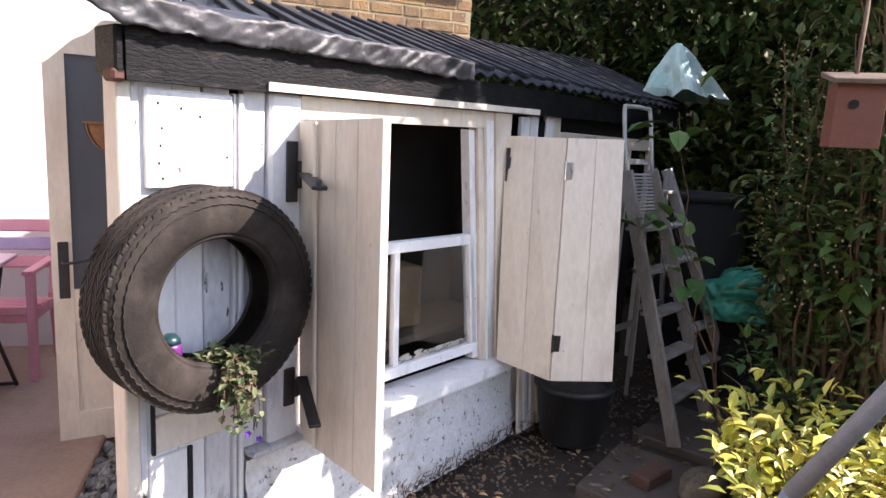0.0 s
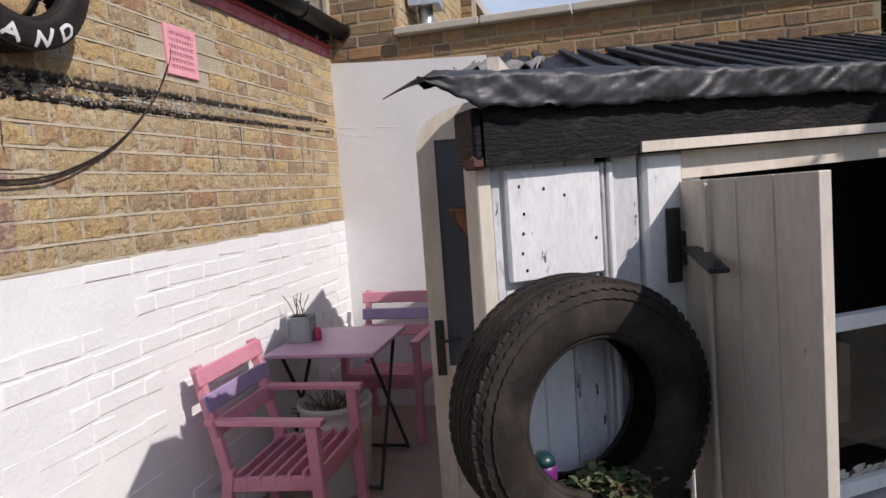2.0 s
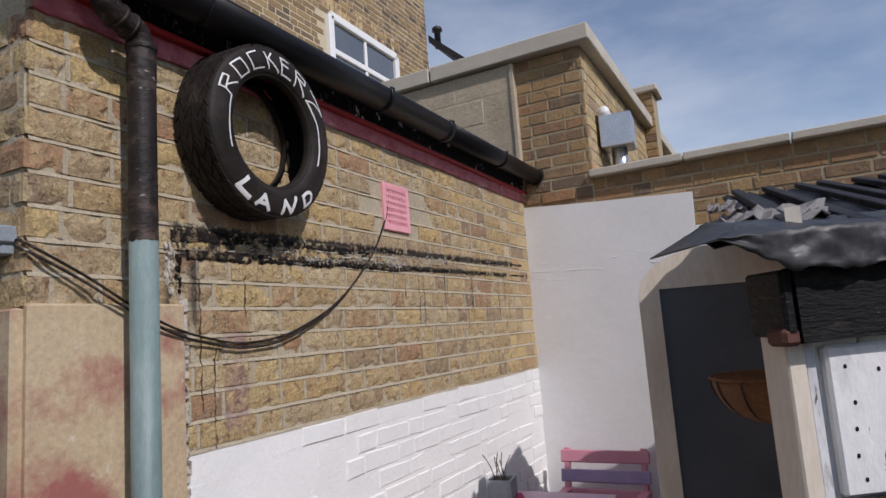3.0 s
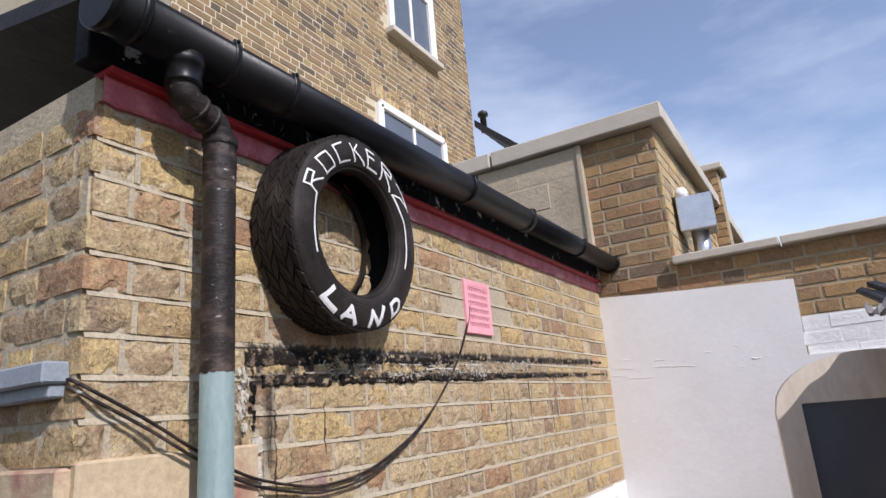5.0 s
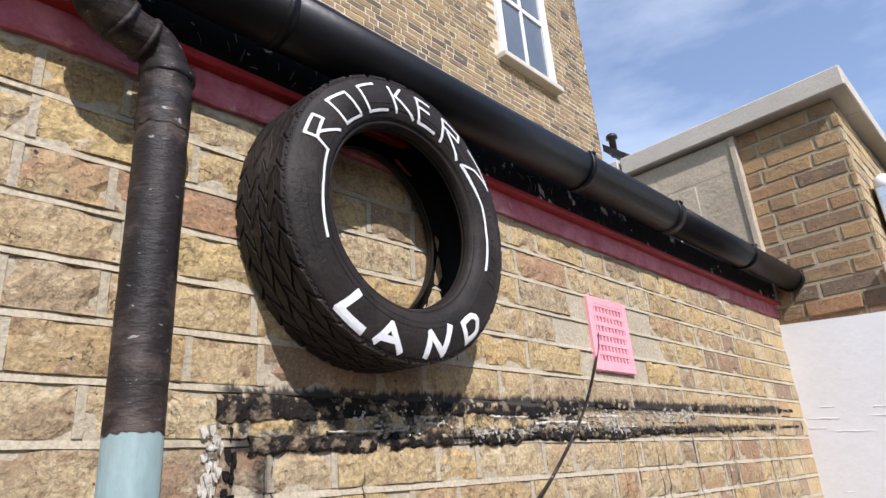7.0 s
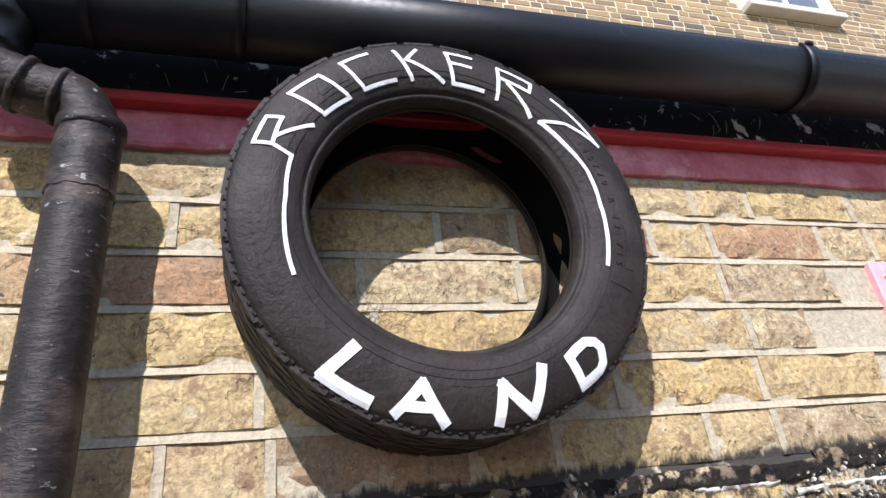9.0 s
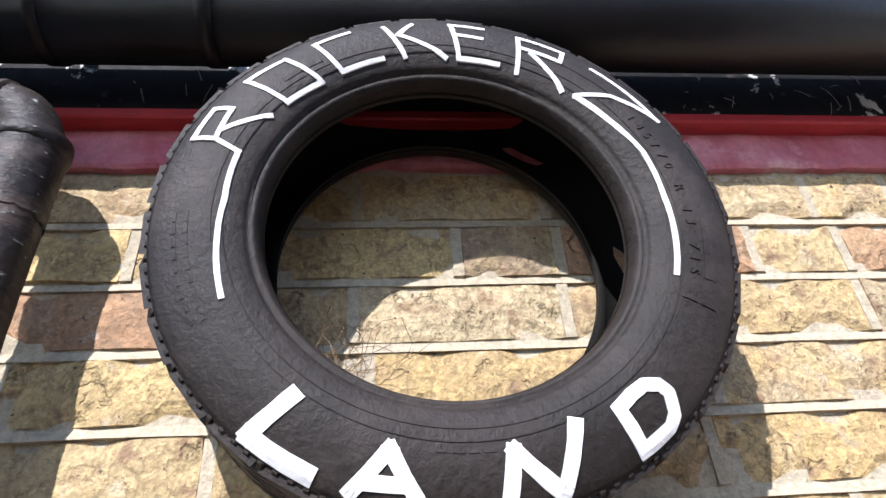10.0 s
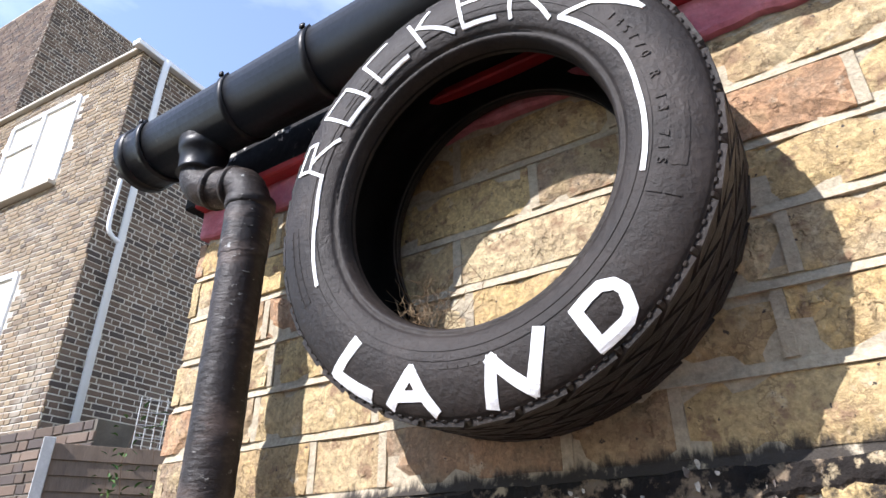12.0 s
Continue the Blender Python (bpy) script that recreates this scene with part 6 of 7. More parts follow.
# ---- pink slatted armchair ----
def armchair(label, m, group):
    """Local: x across, y to the back, z up; the seat faces -y."""
    c = thing("garden_armchair", label, "chair", m, group)
    W, D = 0.56, 0.56

    def bar(name, p, q, w, h, material=M_PINK, lab=""):
        b = bmesh.new()
        beam(b, p, q, w, h, 0.004)
        return part(name, b, material, c, lab)
    for s in (-1, 1):
        x = s * (W / 2 - 0.025)
        bar("leg", (x, -D / 2 + 0.02, 0), (x, -D / 2 + 0.035, 0.61), 0.045, 0.055)
        bar("leg", (x, D / 2 - 0.02, 0), (x, D / 2 - 0.10, 0.42), 0.04, 0.055)
        bar("back_post", (x, D / 2 - 0.10, 0.36), (x, D / 2 + 0.02, 0.86), 0.035, 0.05)
        bar("arm", (x, -D / 2 - 0.02, 0.622), (x, D / 2 - 0.01, 0.622), 0.06, 0.024)
        bar("side_rail", (x, -D / 2 + 0.03, 0.37), (x, D / 2 - 0.08, 0.35), 0.025, 0.06)
    bar("front_rail", (-W / 2 + 0.03, -D / 2 + 0.035, 0.365), (W / 2 - 0.03, -D / 2 + 0.035, 0.365), 0.025, 0.06)
    for i in range(7):
        y = -D / 2 + 0.02 + i * 0.072
        bar("seat_slat", (-W / 2 + 0.01, y, 0.405 - 0.008 * i), (W / 2 - 0.01, y, 0.405 - 0.008 * i), 0.018, 0.050)
    for k, (z, material, lab) in enumerate(((0.60, M_PINK, ""), (0.705, M_LILAC, "lilac back slat"), (0.815, M_PINK, ""))):
        y = D / 2 - 0.10 + (z - 0.36) * 0.24 - 0.02
        b = bmesh.new()
        box(b, (0, y, z), (W + 0.03, 0.020, 0.075), 0.006, pose(0, 0, 0, -13))
        part("back_slat", b, material, c, lab)
    return c


armchair("pink slatted garden armchair against the white wall", pose(-1.315, 3.06, 0.005, 0, 0, 92), "pink patio chairs")
armchair("pink slatted garden armchair behind the table", pose(-1.245, 4.475, 0.005, 0, 0, 0), "pink patio chairs")

# ---- folding table ----
tab = thing("folding_table", "mauve wooden table top on black folding metal legs", "table", pose(-1.345, 3.82, 0.005, 0, 0, 2))
bm = bmesh.new()
box(bm, (0, 0, 0.725), (0.65, 0.68, 0.022), 0.005)
part("tabletop", bm, M_TABLE, tab)
for sx in (-1, 1):
    for sy in (-1, 1):
        bm = bmesh.new()
        tube(bm, [(sx * 0.27, -sy * 0.24, 0.71), (sx * 0.29, sy * 0.30, 0.01)], 0.011, 10)
        part("leg", bm, M_BLACKMETAL, tab)
for sy in (-1, 1):
    bm = bmesh.new()
    tube(bm, [(-0.29, sy * 0.29, 0.02), (0.29, sy * 0.29, 0.02)], 0.010, 8)
    part("stretcher", bm, M_BLACKMETAL, tab)
    bm = bmesh.new()
    tube(bm, [(-0.27, sy * 0.24, 0.70), (0.27, sy * 0.24, 0.70)], 0.010, 8)
    part("stretcher", bm, M_BLACKMETAL, tab)

# ---- square planter with twigs ----
cp = thing("square_planter", "square grey stone planter with bare twigs on the table", "planter", pose(-1.575, 3.80, 0.742, 0, 0, 8))
bm = bmesh.new()
for sx, sy, w, d in ((-0.062, 0, 0.016, 0.14), (0.062, 0, 0.016, 0.14), (0, -0.062, 0.108, 0.016), (0, 0.062, 0.108, 0.016)):
    box(bm, (sx, sy, 0.07), (w, d, 0.14), 0.003)
box(bm, (0, 0, 0.01), (0.11, 0.11, 0.02))
part("pot", bm, M_PLANTER, cp)
bm = bmesh.new()
box(bm, (0, 0, 0.118), (0.108, 0.108, 0.02), 0.004)
part("soil", bm, M_SOIL, cp)
for i in range(7):
    bm = bmesh.new()
    p = Vector((rnd(rng, -0.03, 0.03), rnd(rng, -0.03, 0.03), 0.125))
    pts = [p]
    d = Vector((rnd(rng, -0.35, 0.35), rnd(rng, -0.35, 0.35), 1)).normalized()
    for k in range(5):
        pts.append(pts[-1] + d * rnd(rng, 0.02, 0.035))
        d = (d + Vector((rnd(rng, -0.35, 0.35), rnd(rng, -0.35, 0.35), 0.1))).normalized()
    tube(bm, pts, 0.0025, 5)
    part("twig", bm, M_STEM, cp)
bm = bmesh.new()
revolve(bm, [(0.0, 0.0), (0.018, 0.0), (0.026, 0.02), (0.026, 0.05), (0.016, 0.07), (0.0, 0.074)], 18, m=Matrix.Translation((-1.475, 3.80, 0.742)))
single("pink_lantern", bm, mat("deep_pink_glass", [(0.6, 0.05, 0.14), (0.7, 0.08, 0.18)], 0.25), "small deep pink lantern beside the planter", "lantern", smooth=True)

# ---- cream tub with dry stalks ----
tub = thing("plastic_tub", "cream plastic tub with dry stalks under the table", "tub", pose(-1.30, 3.58, 0.005))
bm = bmesh.new()
revolve(bm, [(0.0, 0.0), (0.165, 0.0), (0.175, 0.02), (0.200, 0.36), (0.205, 0.37), (0.205, 0.385), (0.200, 0.39), (0.204, 0.44), (0.213, 0.45), (0.213, 0.475), (0.200, 0.475), (0.196, 0.30), (0.0, 0.29)], 36)
part("body", bm, M_BIN, tub, smooth=True)
bm = bmesh.new()
tube(bm, [(0.207 * math.cos(a), 0.207 * math.sin(a), 0.40 - 0.045 * math.cos(a * 1.0 + 1.6)) for a in [2.6 + i * 0.17 for i in range(24)]], 0.005, 6)
part("carry_handle", bm, M_BIN, tub)
bm = bmesh.new()
for i in range(60):
    a, r_ = rnd(rng, 0, 6.28), rnd(rng, 0, 0.16)
    p = Vector((r_ * math.cos(a), r_ * math.sin(a), 0.40))
    d = Vector((rnd(rng, -0.12, 0.12), rnd(rng, -0.12, 0.12), rnd(rng, 0.02, 0.11)))
    tube(bm, [p, p + d * 0.6, p + d], 0.003, 4)
part("dry_stalk_tuft", bm, M_STEM, tub, kind="stuff")

# ---- terracotta pot with grass ----
tp = thing("terracotta_pot", "terracotta pot with a few dry stems by the wall", "pot", pose(-1.43, 2.50, 0.005))
bm = bmesh.new()
revolve(bm, [(0.0, 0.0), (0.10, 0.0), (0.135, 0.20), (0.150, 0.205), (0.155, 0.25), (0.143, 0.25), (0.130, 0.20), (0.0, 0.19)], 36)
part("body", bm, M_TERRA, tp, smooth=True)
bm = bmesh.new()
revolve(bm, [(0.0, 0.215), (0.132, 0.212)], 24)
part("soil", bm, M_SOIL, tp)
bm = bmesh.new()
for i in range(12):
    a = rnd(rng, 0, 6.28)
    p = Vector((rnd(rng, -0.07, 0.05), rnd(rng, -0.07, 0.05), 0.21))
    dx = Vector((math.cos(a), math.sin(a), 0))
    pts = [p, p + dx * 0.05 + Vector((0, 0, 0.08)), p + dx * 0.12 + Vector((0, 0, 0.11)), p + dx * 0.19 + Vector((0, 0, 0.07))]
    tube(bm, pts, 0.002, 4, radii=[0.003, 0.003, 0.002, 0.0006])
part("dry_stems", bm, M_STEM, tp, kind="stuff")

placed(made, TO_PATIO)
made = {o.name for o in scene.objects}
# ---- slate chips between patio and shed ----
bm = bmesh.new()
for i in range(900):
    x, y = rnd(rng, -0.60, -0.02), rnd(rng, 1.55, 3.6)
    if x < -0.62 + 0.02 * (3 - y) or y > 3.0 + (x + 0.55) * 0.95:
        continue
    r_ = rnd(rng, 0.018, 0.045)
    pebble(bm, (x, y, 0.012 + rnd(rng, 0, 0.03)), r_, rng)
single("slate_chips", bm, M_STONE, "grey slate chips beside the shed", "gravel", kind="stuff")


# ---- paving, leaves and rubble before the shed window ----
for i, (x, y, sx, sy, rz) in enumerate(((1.45, 1.75, 0.62, 0.45, 28), (2.10, 2.25, 0.60, 0.44, 34), (0.95, 1.20, 0.60, 0.45, 30), (2.75, 2.65, 0.6, 0.45, 31))):
    bm = bmesh.new()
    box(bm, (0, 0, -0.025), (sx, sy, 0.06), 0.008)
    single("paving_slab", bm, M_SLAB, "dark mossy paving slab set in soil", "slab", kind="structure", m=pose(x, y, 0, 0, 0, rz))
bm = bmesh.new()
for i in range(800):
    s, d = rnd(rng, 0.4, 3.2), abs(rng.gauss(0, 0.22)) + 0.03
    p = SA @ Vector((s, -0.06 - d, 0))
    r_ = rnd(rng, 0.003, 0.011)
    pebble(bm, (p.x, p.y, 0.004 + r_ * 0.3), r_, rng)
single("fine_gravel", bm, mat("mixed_gravel", [(0.12, 0.09, 0.07), (0.20, 0.165, 0.13), (0.07, 0.055, 0.045), (0.16, 0.135, 0.11), (0.10, 0.06, 0.045)], 0.9, 8, 80, 0.3, 0.5, vary="island"), "small mixed gravel along the shed foot", "gravel", kind="stuff")
bm = bmesh.new()
for i in range(700):
    s, d = rnd(rng, 0.3, 4.2), abs(rng.gauss(0, 0.5))
    p = SA @ Vector((s, -0.05 - d, 0.012))
    leaf(bm, p, (rnd(rng, -1, 1), rnd(rng, -1, 1), rnd(rng, -0.05, 0.25)), (0, 0, 1), rnd(rng, 0.02, 0.05), 0.55)
single("fallen_leaves", bm, mat("dead_leaf", [(0.11, 0.065, 0.035), (0.18, 0.11, 0.06), (0.07, 0.045, 0.03), (0.24, 0.17, 0.09)], 0.85, 8, 60, 0.2, 0, vary="island"), "dry fallen leaves on the soil", "leaves", kind="stuff")
bm = bmesh.new()
for i in range(260):
    p = SA @ Vector((rnd(rng, 1.0, 2.6), -0.05 - abs(rng.gauss(0, 0.03)), 0))
    h = rnd(rng, 0.03, 0.12)
    d = Vector((rnd(rng, -0.04, 0.04), rnd(rng, -0.06, 0.02), h))
    tube(bm, [p, p + d * 0.6, p + d + Vector((rnd(rng, -0.02, 0.02), -0.02, -0.01))], 0.0015, 4)
single("dry_weeds", bm, M_STEM, "thin dry weeds along the shed foot", "weeds", kind="stuff")
bm = bmesh.new()
box(bm, (0, 0, 0.035), (0.22, 0.105, 0.07), 0.008)
single("loose_brick", bm, mat("old_red_brick", [(0.09, 0.045, 0.034), (0.14, 0.07, 0.05)], 0.9, 12, 90, 0.3, 0.6, 50), "mossy red brick lying on the ground", "brick", m=pose(2.12, 2.20, 0.0, 0, 0, 20))
for x, y, w, h, rz in ((2.28, 2.02, 0.30, 0.16, 10), (2.58, 1.93, 0.34, 0.14, -20), (2.45, 1.80, 0.22, 0.12, 40)):
    bm = bmesh.new()
    bmesh.ops.create_icosphere(bm, subdivisions=3, radius=0.5)
    for v in bm.verts:
        v.co *= 1 + 0.25 * noise.noise(v.co * 3 + Vector((x * 9, y, 0)))
        v.co = Vector((v.co.x * w, v.co.y * w * 0.6, max(-0.02, v.co.z * h + h * 0.3)))
    single("edging_stone", bm, mat("buff_stone", [(0.13, 0.105, 0.075), (0.21, 0.175, 0.13)], 0.95, 9, 80, 0.4, 1.0, 30, spots=[((0.06, 0.06, 0.035), 14, 0.58, 0.06)]), "rough buff stone edging the flower bed", "stone", m=pose(x, y, 0, 0, 0, rz), smooth=True)

# ---- black bucket planter ----
bu = thing("bucket_planter", "black plastic bucket planter with soil", "planter", pose(1.985, 2.74, 0.0))
bm = bmesh.new()
revolve(bm, [(0.0, 0.0), (0.16, 0.0), (0.17, 0.02), (0.205, 0.30), (0.222, 0.305), (0.222, 0.34), (0.208, 0.34), (0.195, 0.28), (0.0, 0.275)], 36)
part("body", bm, M_BLACKMETAL, bu, smooth=True)
bm = bmesh.new()
revolve(bm, [(0.0, 0.30), (0.10, 0.305), (0.197, 0.29)], 24)
part("soil", bm, M_SOIL, bu)
# small picket pieces leaning by the post
for k, (s, hgt, lean, mm) in enumerate(((2.06, 0.55, 3, M_CREAM), (2.13, 0.50, -2, M_WHITEWOOD), (2.19, 0.52, 4, M_WHITEWOOD), (2.27, 0.50, -3, M_WHITEWOOD), (2.58, 0.62, 8, M_CREAM))):
    bm = bmesh.new()
    box(bm, (0, 0, hgt / 2), (0.045, 0.018, hgt), 0.003)
    single("picket", bm, mm, "flaking white picket leaning by the shed", "picket", m=SA @ pose(s, -0.10, 0.0, -6, lean, 0), group="loose pickets")
# ladder-like plant rack
rk = thing("wire_rack", "low grey slatted rack behind the ladder", "rack", SA @ pose(2.72, -0.16, 0.0, -10))
for sx in (0, 0.34):
    bm = bmesh.new()
    box(bm, (sx, 0, 0.26), (0.03, 0.03, 0.52), 0.003)
    part("post", bm, M_ALU, rk)
for k in range(7):
    bm = bmesh.new()
    box(bm, (0.17, 0, 0.05 + 0.07 * k), (0.33, 0.012, 0.016), 0.002)
    part("bar", bm, M_ALU, rk)


# ---- step ladders ----
def step_ladder(label, foot_l, foot_r, top_l, top_r, rise, wood, treads, platform=False, back=0.55):
    t = thing("step_ladder", label, "ladder", group="ladders by the shed")
    fl, fr, tl, tr = [Vector(p) for p in (foot_l, foot_r, top_l, top_r)]
    side = (fr - fl).normalized()
    for p, q in ((fl, tl), (fr, tr)):
        b = bmesh.new()
        beam(b, p, q, 0.030, 0.075, 0.003, up=side.cross((q - p).normalized()))
        part("stile", b, wood, t)
    dep = Vector((-side.y, side.x, 0))
    if dep.dot(tl - fl) < 0:
        dep = -dep
    for k in range(treads):
        f = (k + 1) * rise / (tl.z - fl.z)
        p, q = fl.lerp(tl, f), fr.lerp(tr, f)
        b = bmesh.new()
        beam(b, p + dep * 0.02, q + dep * 0.02, 0.10, 0.022, 0.003)
        part("tread", b, wood, t)
    for p, q in ((fl, tl), (fr, tr)):
        b = bmesh.new()
        f0 = p + dep * back + (p - fl) * 0
        beam(b, f0, q, 0.025, 0.045, 0.003)
        part("back_leg", b, wood, t)
    b = bmesh.new()
    beam(b, fl.lerp(tl, 0.35) + dep * back * 0.65, fr.lerp(tr, 0.35) + dep * back * 0.65, 0.02, 0.04, 0.003)
    part("brace", b, wood, t)
    if platform:
        for i in range(12):
            b = bmesh.new()
            beam(b, tl + Vector((0, 0, -0.02 * i - 0.02)) - dep * (0.004 * i), tr + Vector((0, 0, -0.02 * i - 0.02)) - dep * (0.004 * i), 0.010, 0.012, 0.002)
            part("platform_rib", b, M_ALU, t, "ribbed tipped-up platform")
        b = bmesh.new()
        up = Vector((0, 0, 1)) * 0.36 + dep * 0.05
        tube(b, smooth_path([tl, tl + up * 0.9, tl + up + side * 0.05, tr + up - side * 0.05, tr + up * 0.9, tr], 5), 0.012, 8)
        part("hoop", b, M_ALU, t, "tubular hand hoop", smooth=True)
    return t


step_ladder("weathered dark step ladder with a ribbed platform standing open", (2.50, 2.48, 0.0), (2.94, 2.70, 0.0), (2.29, 2.88, 1.50), (2.56, 3.00, 1.50), 0.235, M_LADDER, 5, True)
step_ladder("grey aluminium step ladder standing open behind another", (3.15, 2.98, 0.0), (3.52, 3.12, 0.0), (2.84, 3.36, 1.50), (3.08, 3.50, 1.50), 0.225, M_ALU, 6)

# ---- black drum, tarpaulin heap ----
butt = thing("water_butt", "black plastic water butt by the shed end", "water butt", pose(3.55, 3.62, 0.0))
bm = bmesh.new()
revolve(bm, [(0.0, 0.0), (0.28, 0.0), (0.29, 0.02), (0.29, 0.55), (0.30, 0.57), (0.29, 0.59), (0.29, 1.28), (0.0, 1.28)], 32)
part("body", bm, M_DARK, butt, smooth=True)
bm = bmesh.new()
revolve(bm, [(0.0, 1.282), (0.30, 1.282), (0.305, 1.31), (0.27, 1.34), (0.0, 1.35)], 32)
part("lid", bm, M_DARK, butt, smooth=True)


def draped(name, label, c, size, material, seed, cat):
    b = bmesh.new()
    bmesh.ops.create_icosphere(b, subdivisions=5, radius=1.0)
    for v in b.verts:
        n1 = noise.noise(v.co * 1.6 + Vector((seed, 0, 0)))
        n2 = abs(noise.noise(v.co * 4.2 + Vector((0, seed, 0))))
        v.co *= 1 + 0.30 * n1 - 0.22 * n2
        v.co = Vector((v.co.x * size[0], v.co.y * size[1], max(-0.35, v.co.z) * size[2]))
    return single(name, b, material, label, cat, smooth=True, m=Matrix.Translation(c))


draped("tarpaulin", "crumpled green tarpaulin over a dark heap", (3.587, 3.20, 0.60), (0.36, 0.25, 0.24), M_TARP, 3.0, "tarpaulin")
# the black bin below the tarpaulin, built as a rounded mound
draped("compost_mound", "black bin under the tarpaulin, shaped as a mound", (3.66, 3.26, 0.12), (0.30, 0.28, 0.52), M_DARK, 8.0, "mound")
bm = bmesh.new()
rings, seg = 14, 56
grid = []
for j in range(rings + 1):
    f = j / rings
    row = []
    for k in range(seg):
        a = 2 * math.pi * k / seg
        fold = 1 + 0.22 * math.sin(5 * a + 1.3) * f + 0.12 * noise.noise(Vector((math.cos(a) * 3, math.sin(a) * 3, f * 3)))
        r_ = (0.03 + 0.40 * f ** 0.8) * fold
        row.append(bm.verts.new((r_ * math.cos(a) + 0.22 * (f - 0.5), r_ * math.sin(a) * 0.7, 0.40 * (1 - f) ** 1.1 + 0.07 * f * noise.noise(Vector((math.cos(a) * 3 * f, math.sin(a) * 3 * f, 2))))))
    grid.append(row)
for j in range(rings):
    for k in range(seg):
        bm.faces.new((grid[j][k], grid[j][(k + 1) % seg], grid[j + 1][(k + 1) % seg], grid[j + 1][k]))
bm.faces.new(grid[0])
fleece = single("garden_fleece", bm, M_NET, "pale teal garden fleece draped in a peak on the shed roof", "fleece", m=pose(3.62, 4.12, 2.06, 0, 0, 30))
md = fleece.modifiers.new("thickness", "SOLIDIFY")
md.thickness = 0.004
draped("tarpaulin_scrap", "green tarpaulin scrap in the hedge", (3.55, 2.55, 0.95), (0.14, 0.12, 0.10), M_TARP, 12.0, "tarpaulin")

# ---- bird box ----
bb_ = thing("bird_box", "brown wooden bird box with a sloping roof on a post", "bird box", pose(2.20, 1.50, 1.66, 0, 0, -38))
bm = bmesh.new()
box(bm, (0, 0, 0.11), (0.15, 0.13, 0.22), 0.003)
box(bm, (0, -0.066, 0.11), (0.152, 0.004, 0.222), 0.001)
part("body", bm, mat("red_brown_stain", [(0.15, 0.045, 0.025), (0.20, 0.07, 0.04)], 0.6, 6, 60, 0.2, 0.3), bb_)
bm = bmesh.new()
box(bm, (0, -0.01, 0.24), (0.20, 0.20, 0.018), 0.003, pose(0, 0, 0, 12))
part("roof", bm, M_WOOD_DARK, bb_)
bm = bmesh.new()
revolve(bm, [(0.0, 0.0), (0.016, 0.0), (0.016, 0.006), (0.0, 0.006)], 16, m=pose(-0.02, -0.0685, 0.145, 90))
part("entrance_hole", bm, M_DARK, bb_)
bm = bmesh.new()
tube(bm, smooth_path([(0.0, 0.03, 0.235), (0.02, 0.10, 0.45), (0.10, 0.35, 0.75), (0.40, 0.85, 1.05)], 4), 0.008, 6)
part("hanging_branch", bm, M_STEM, bb_, "thin branch the box hangs from", smooth=True)
# grey tubular pole near the path
bm = bmesh.new()
tube(bm, [(1.03, 0.60, 1.03), (1.10, 0.50, 1.27), (1.22, 0.33, 1.68)], 0.016, 14)
tube(bm, [(1.03, 0.60, 1.03), (0.86, 0.86, 0.0)], 0.016, 14)
single("grey_pole", bm, mat("grey_plastic", [(0.20, 0.21, 0.23), (0.26, 0.27, 0.29)], 0.4), "leaning grey plastic pole", "pole", smooth=True)


# ---- plants ----
def shrub(name, label, base, spread, height, stems, leaves_per, lsize, leafmat, seed, width=0.5, up=0.5, low=0.15, stem_r=0.008, category="shrub", lean=(0, 0)):
    r_ = random.Random(seed)
    t = thing(name, label, category, Matrix.Translation(base))
    bs, bl = bmesh.new(), bmesh.new()
    for i in range(stems):
        a = r_.uniform(0, 6.283)
        rr = math.sqrt(r_.random())
        p = Vector((math.cos(a) * rr * spread * 0.35, math.sin(a) * rr * spread * 0.35, 0))
        tip = Vector((math.cos(a) * rr * spread + lean[0], math.sin(a) * rr * spread + lean[1], height * r_.uniform(0.55, 1.0)))
        pts = [p]
        for k in range(1, 9):
            f = k / 8
            q = p.lerp(tip, f) + Vector((r_.gauss(0, 0.025), r_.gauss(0, 0.025), 0.08 * math.sin(f * 3.1) * height * 0.3))
            pts.append(q)
        tube(bs, pts, stem_r, 5, radii=[stem_r * (1 - 0.8 * k / 8) for k in range(9)])
        for k in range(leaves_per):
            f = low + (1 - low) * r_.random()
            j = min(7, int(f * 8))
            c = pts[j].lerp(pts[j + 1], f * 8 - j)
            d = Vector((r_.gauss(0, 1), r_.gauss(0, 1), r_.gauss(up * 0.3, 0.6)))
            off = d.normalized() * r_.uniform(0.0, 0.16) * min(1, height)
            leaf(bl, c + off, d, (0, 0, 1), lsize * r_.uniform(0.6, 1.3), width, r_.uniform(0.05, 0.2))
    part("branchwork", bs, M_STEM, t, kind="stuff")
    part("foliage", bl, leafmat, t, kind="stuff")
    return t


shrub("golden_shrub", "low shrub with bright golden-yellow leaves", (2.55, 1.72, 0.0), 0.50, 0.62, 34, 26, 0.085, M_LEAF_GOLD, 21, 0.42, 0.8)
shrub("golden_shrub", "low shrub with bright golden-yellow leaves", (2.30, 1.45, 0.0), 0.40, 0.50, 22, 24, 0.085, M_LEAF_GOLD, 22, 0.42, 0.8)
shrub("green_shrub", "mid-green leafy shrub under the hedge", (3.05, 2.10, 0.0), 0.45, 0.75, 26, 30, 0.07, M_LEAF, 23)
shrub("flowering_shrub", "tall leafy shrub with pale flower sprays", (3.24, 2.26, 0.0), 0.44, 2.45, 26, 80, 0.075, M_LEAF_DARK, 24, 0.55, 0.3, 0.30, 0.012)
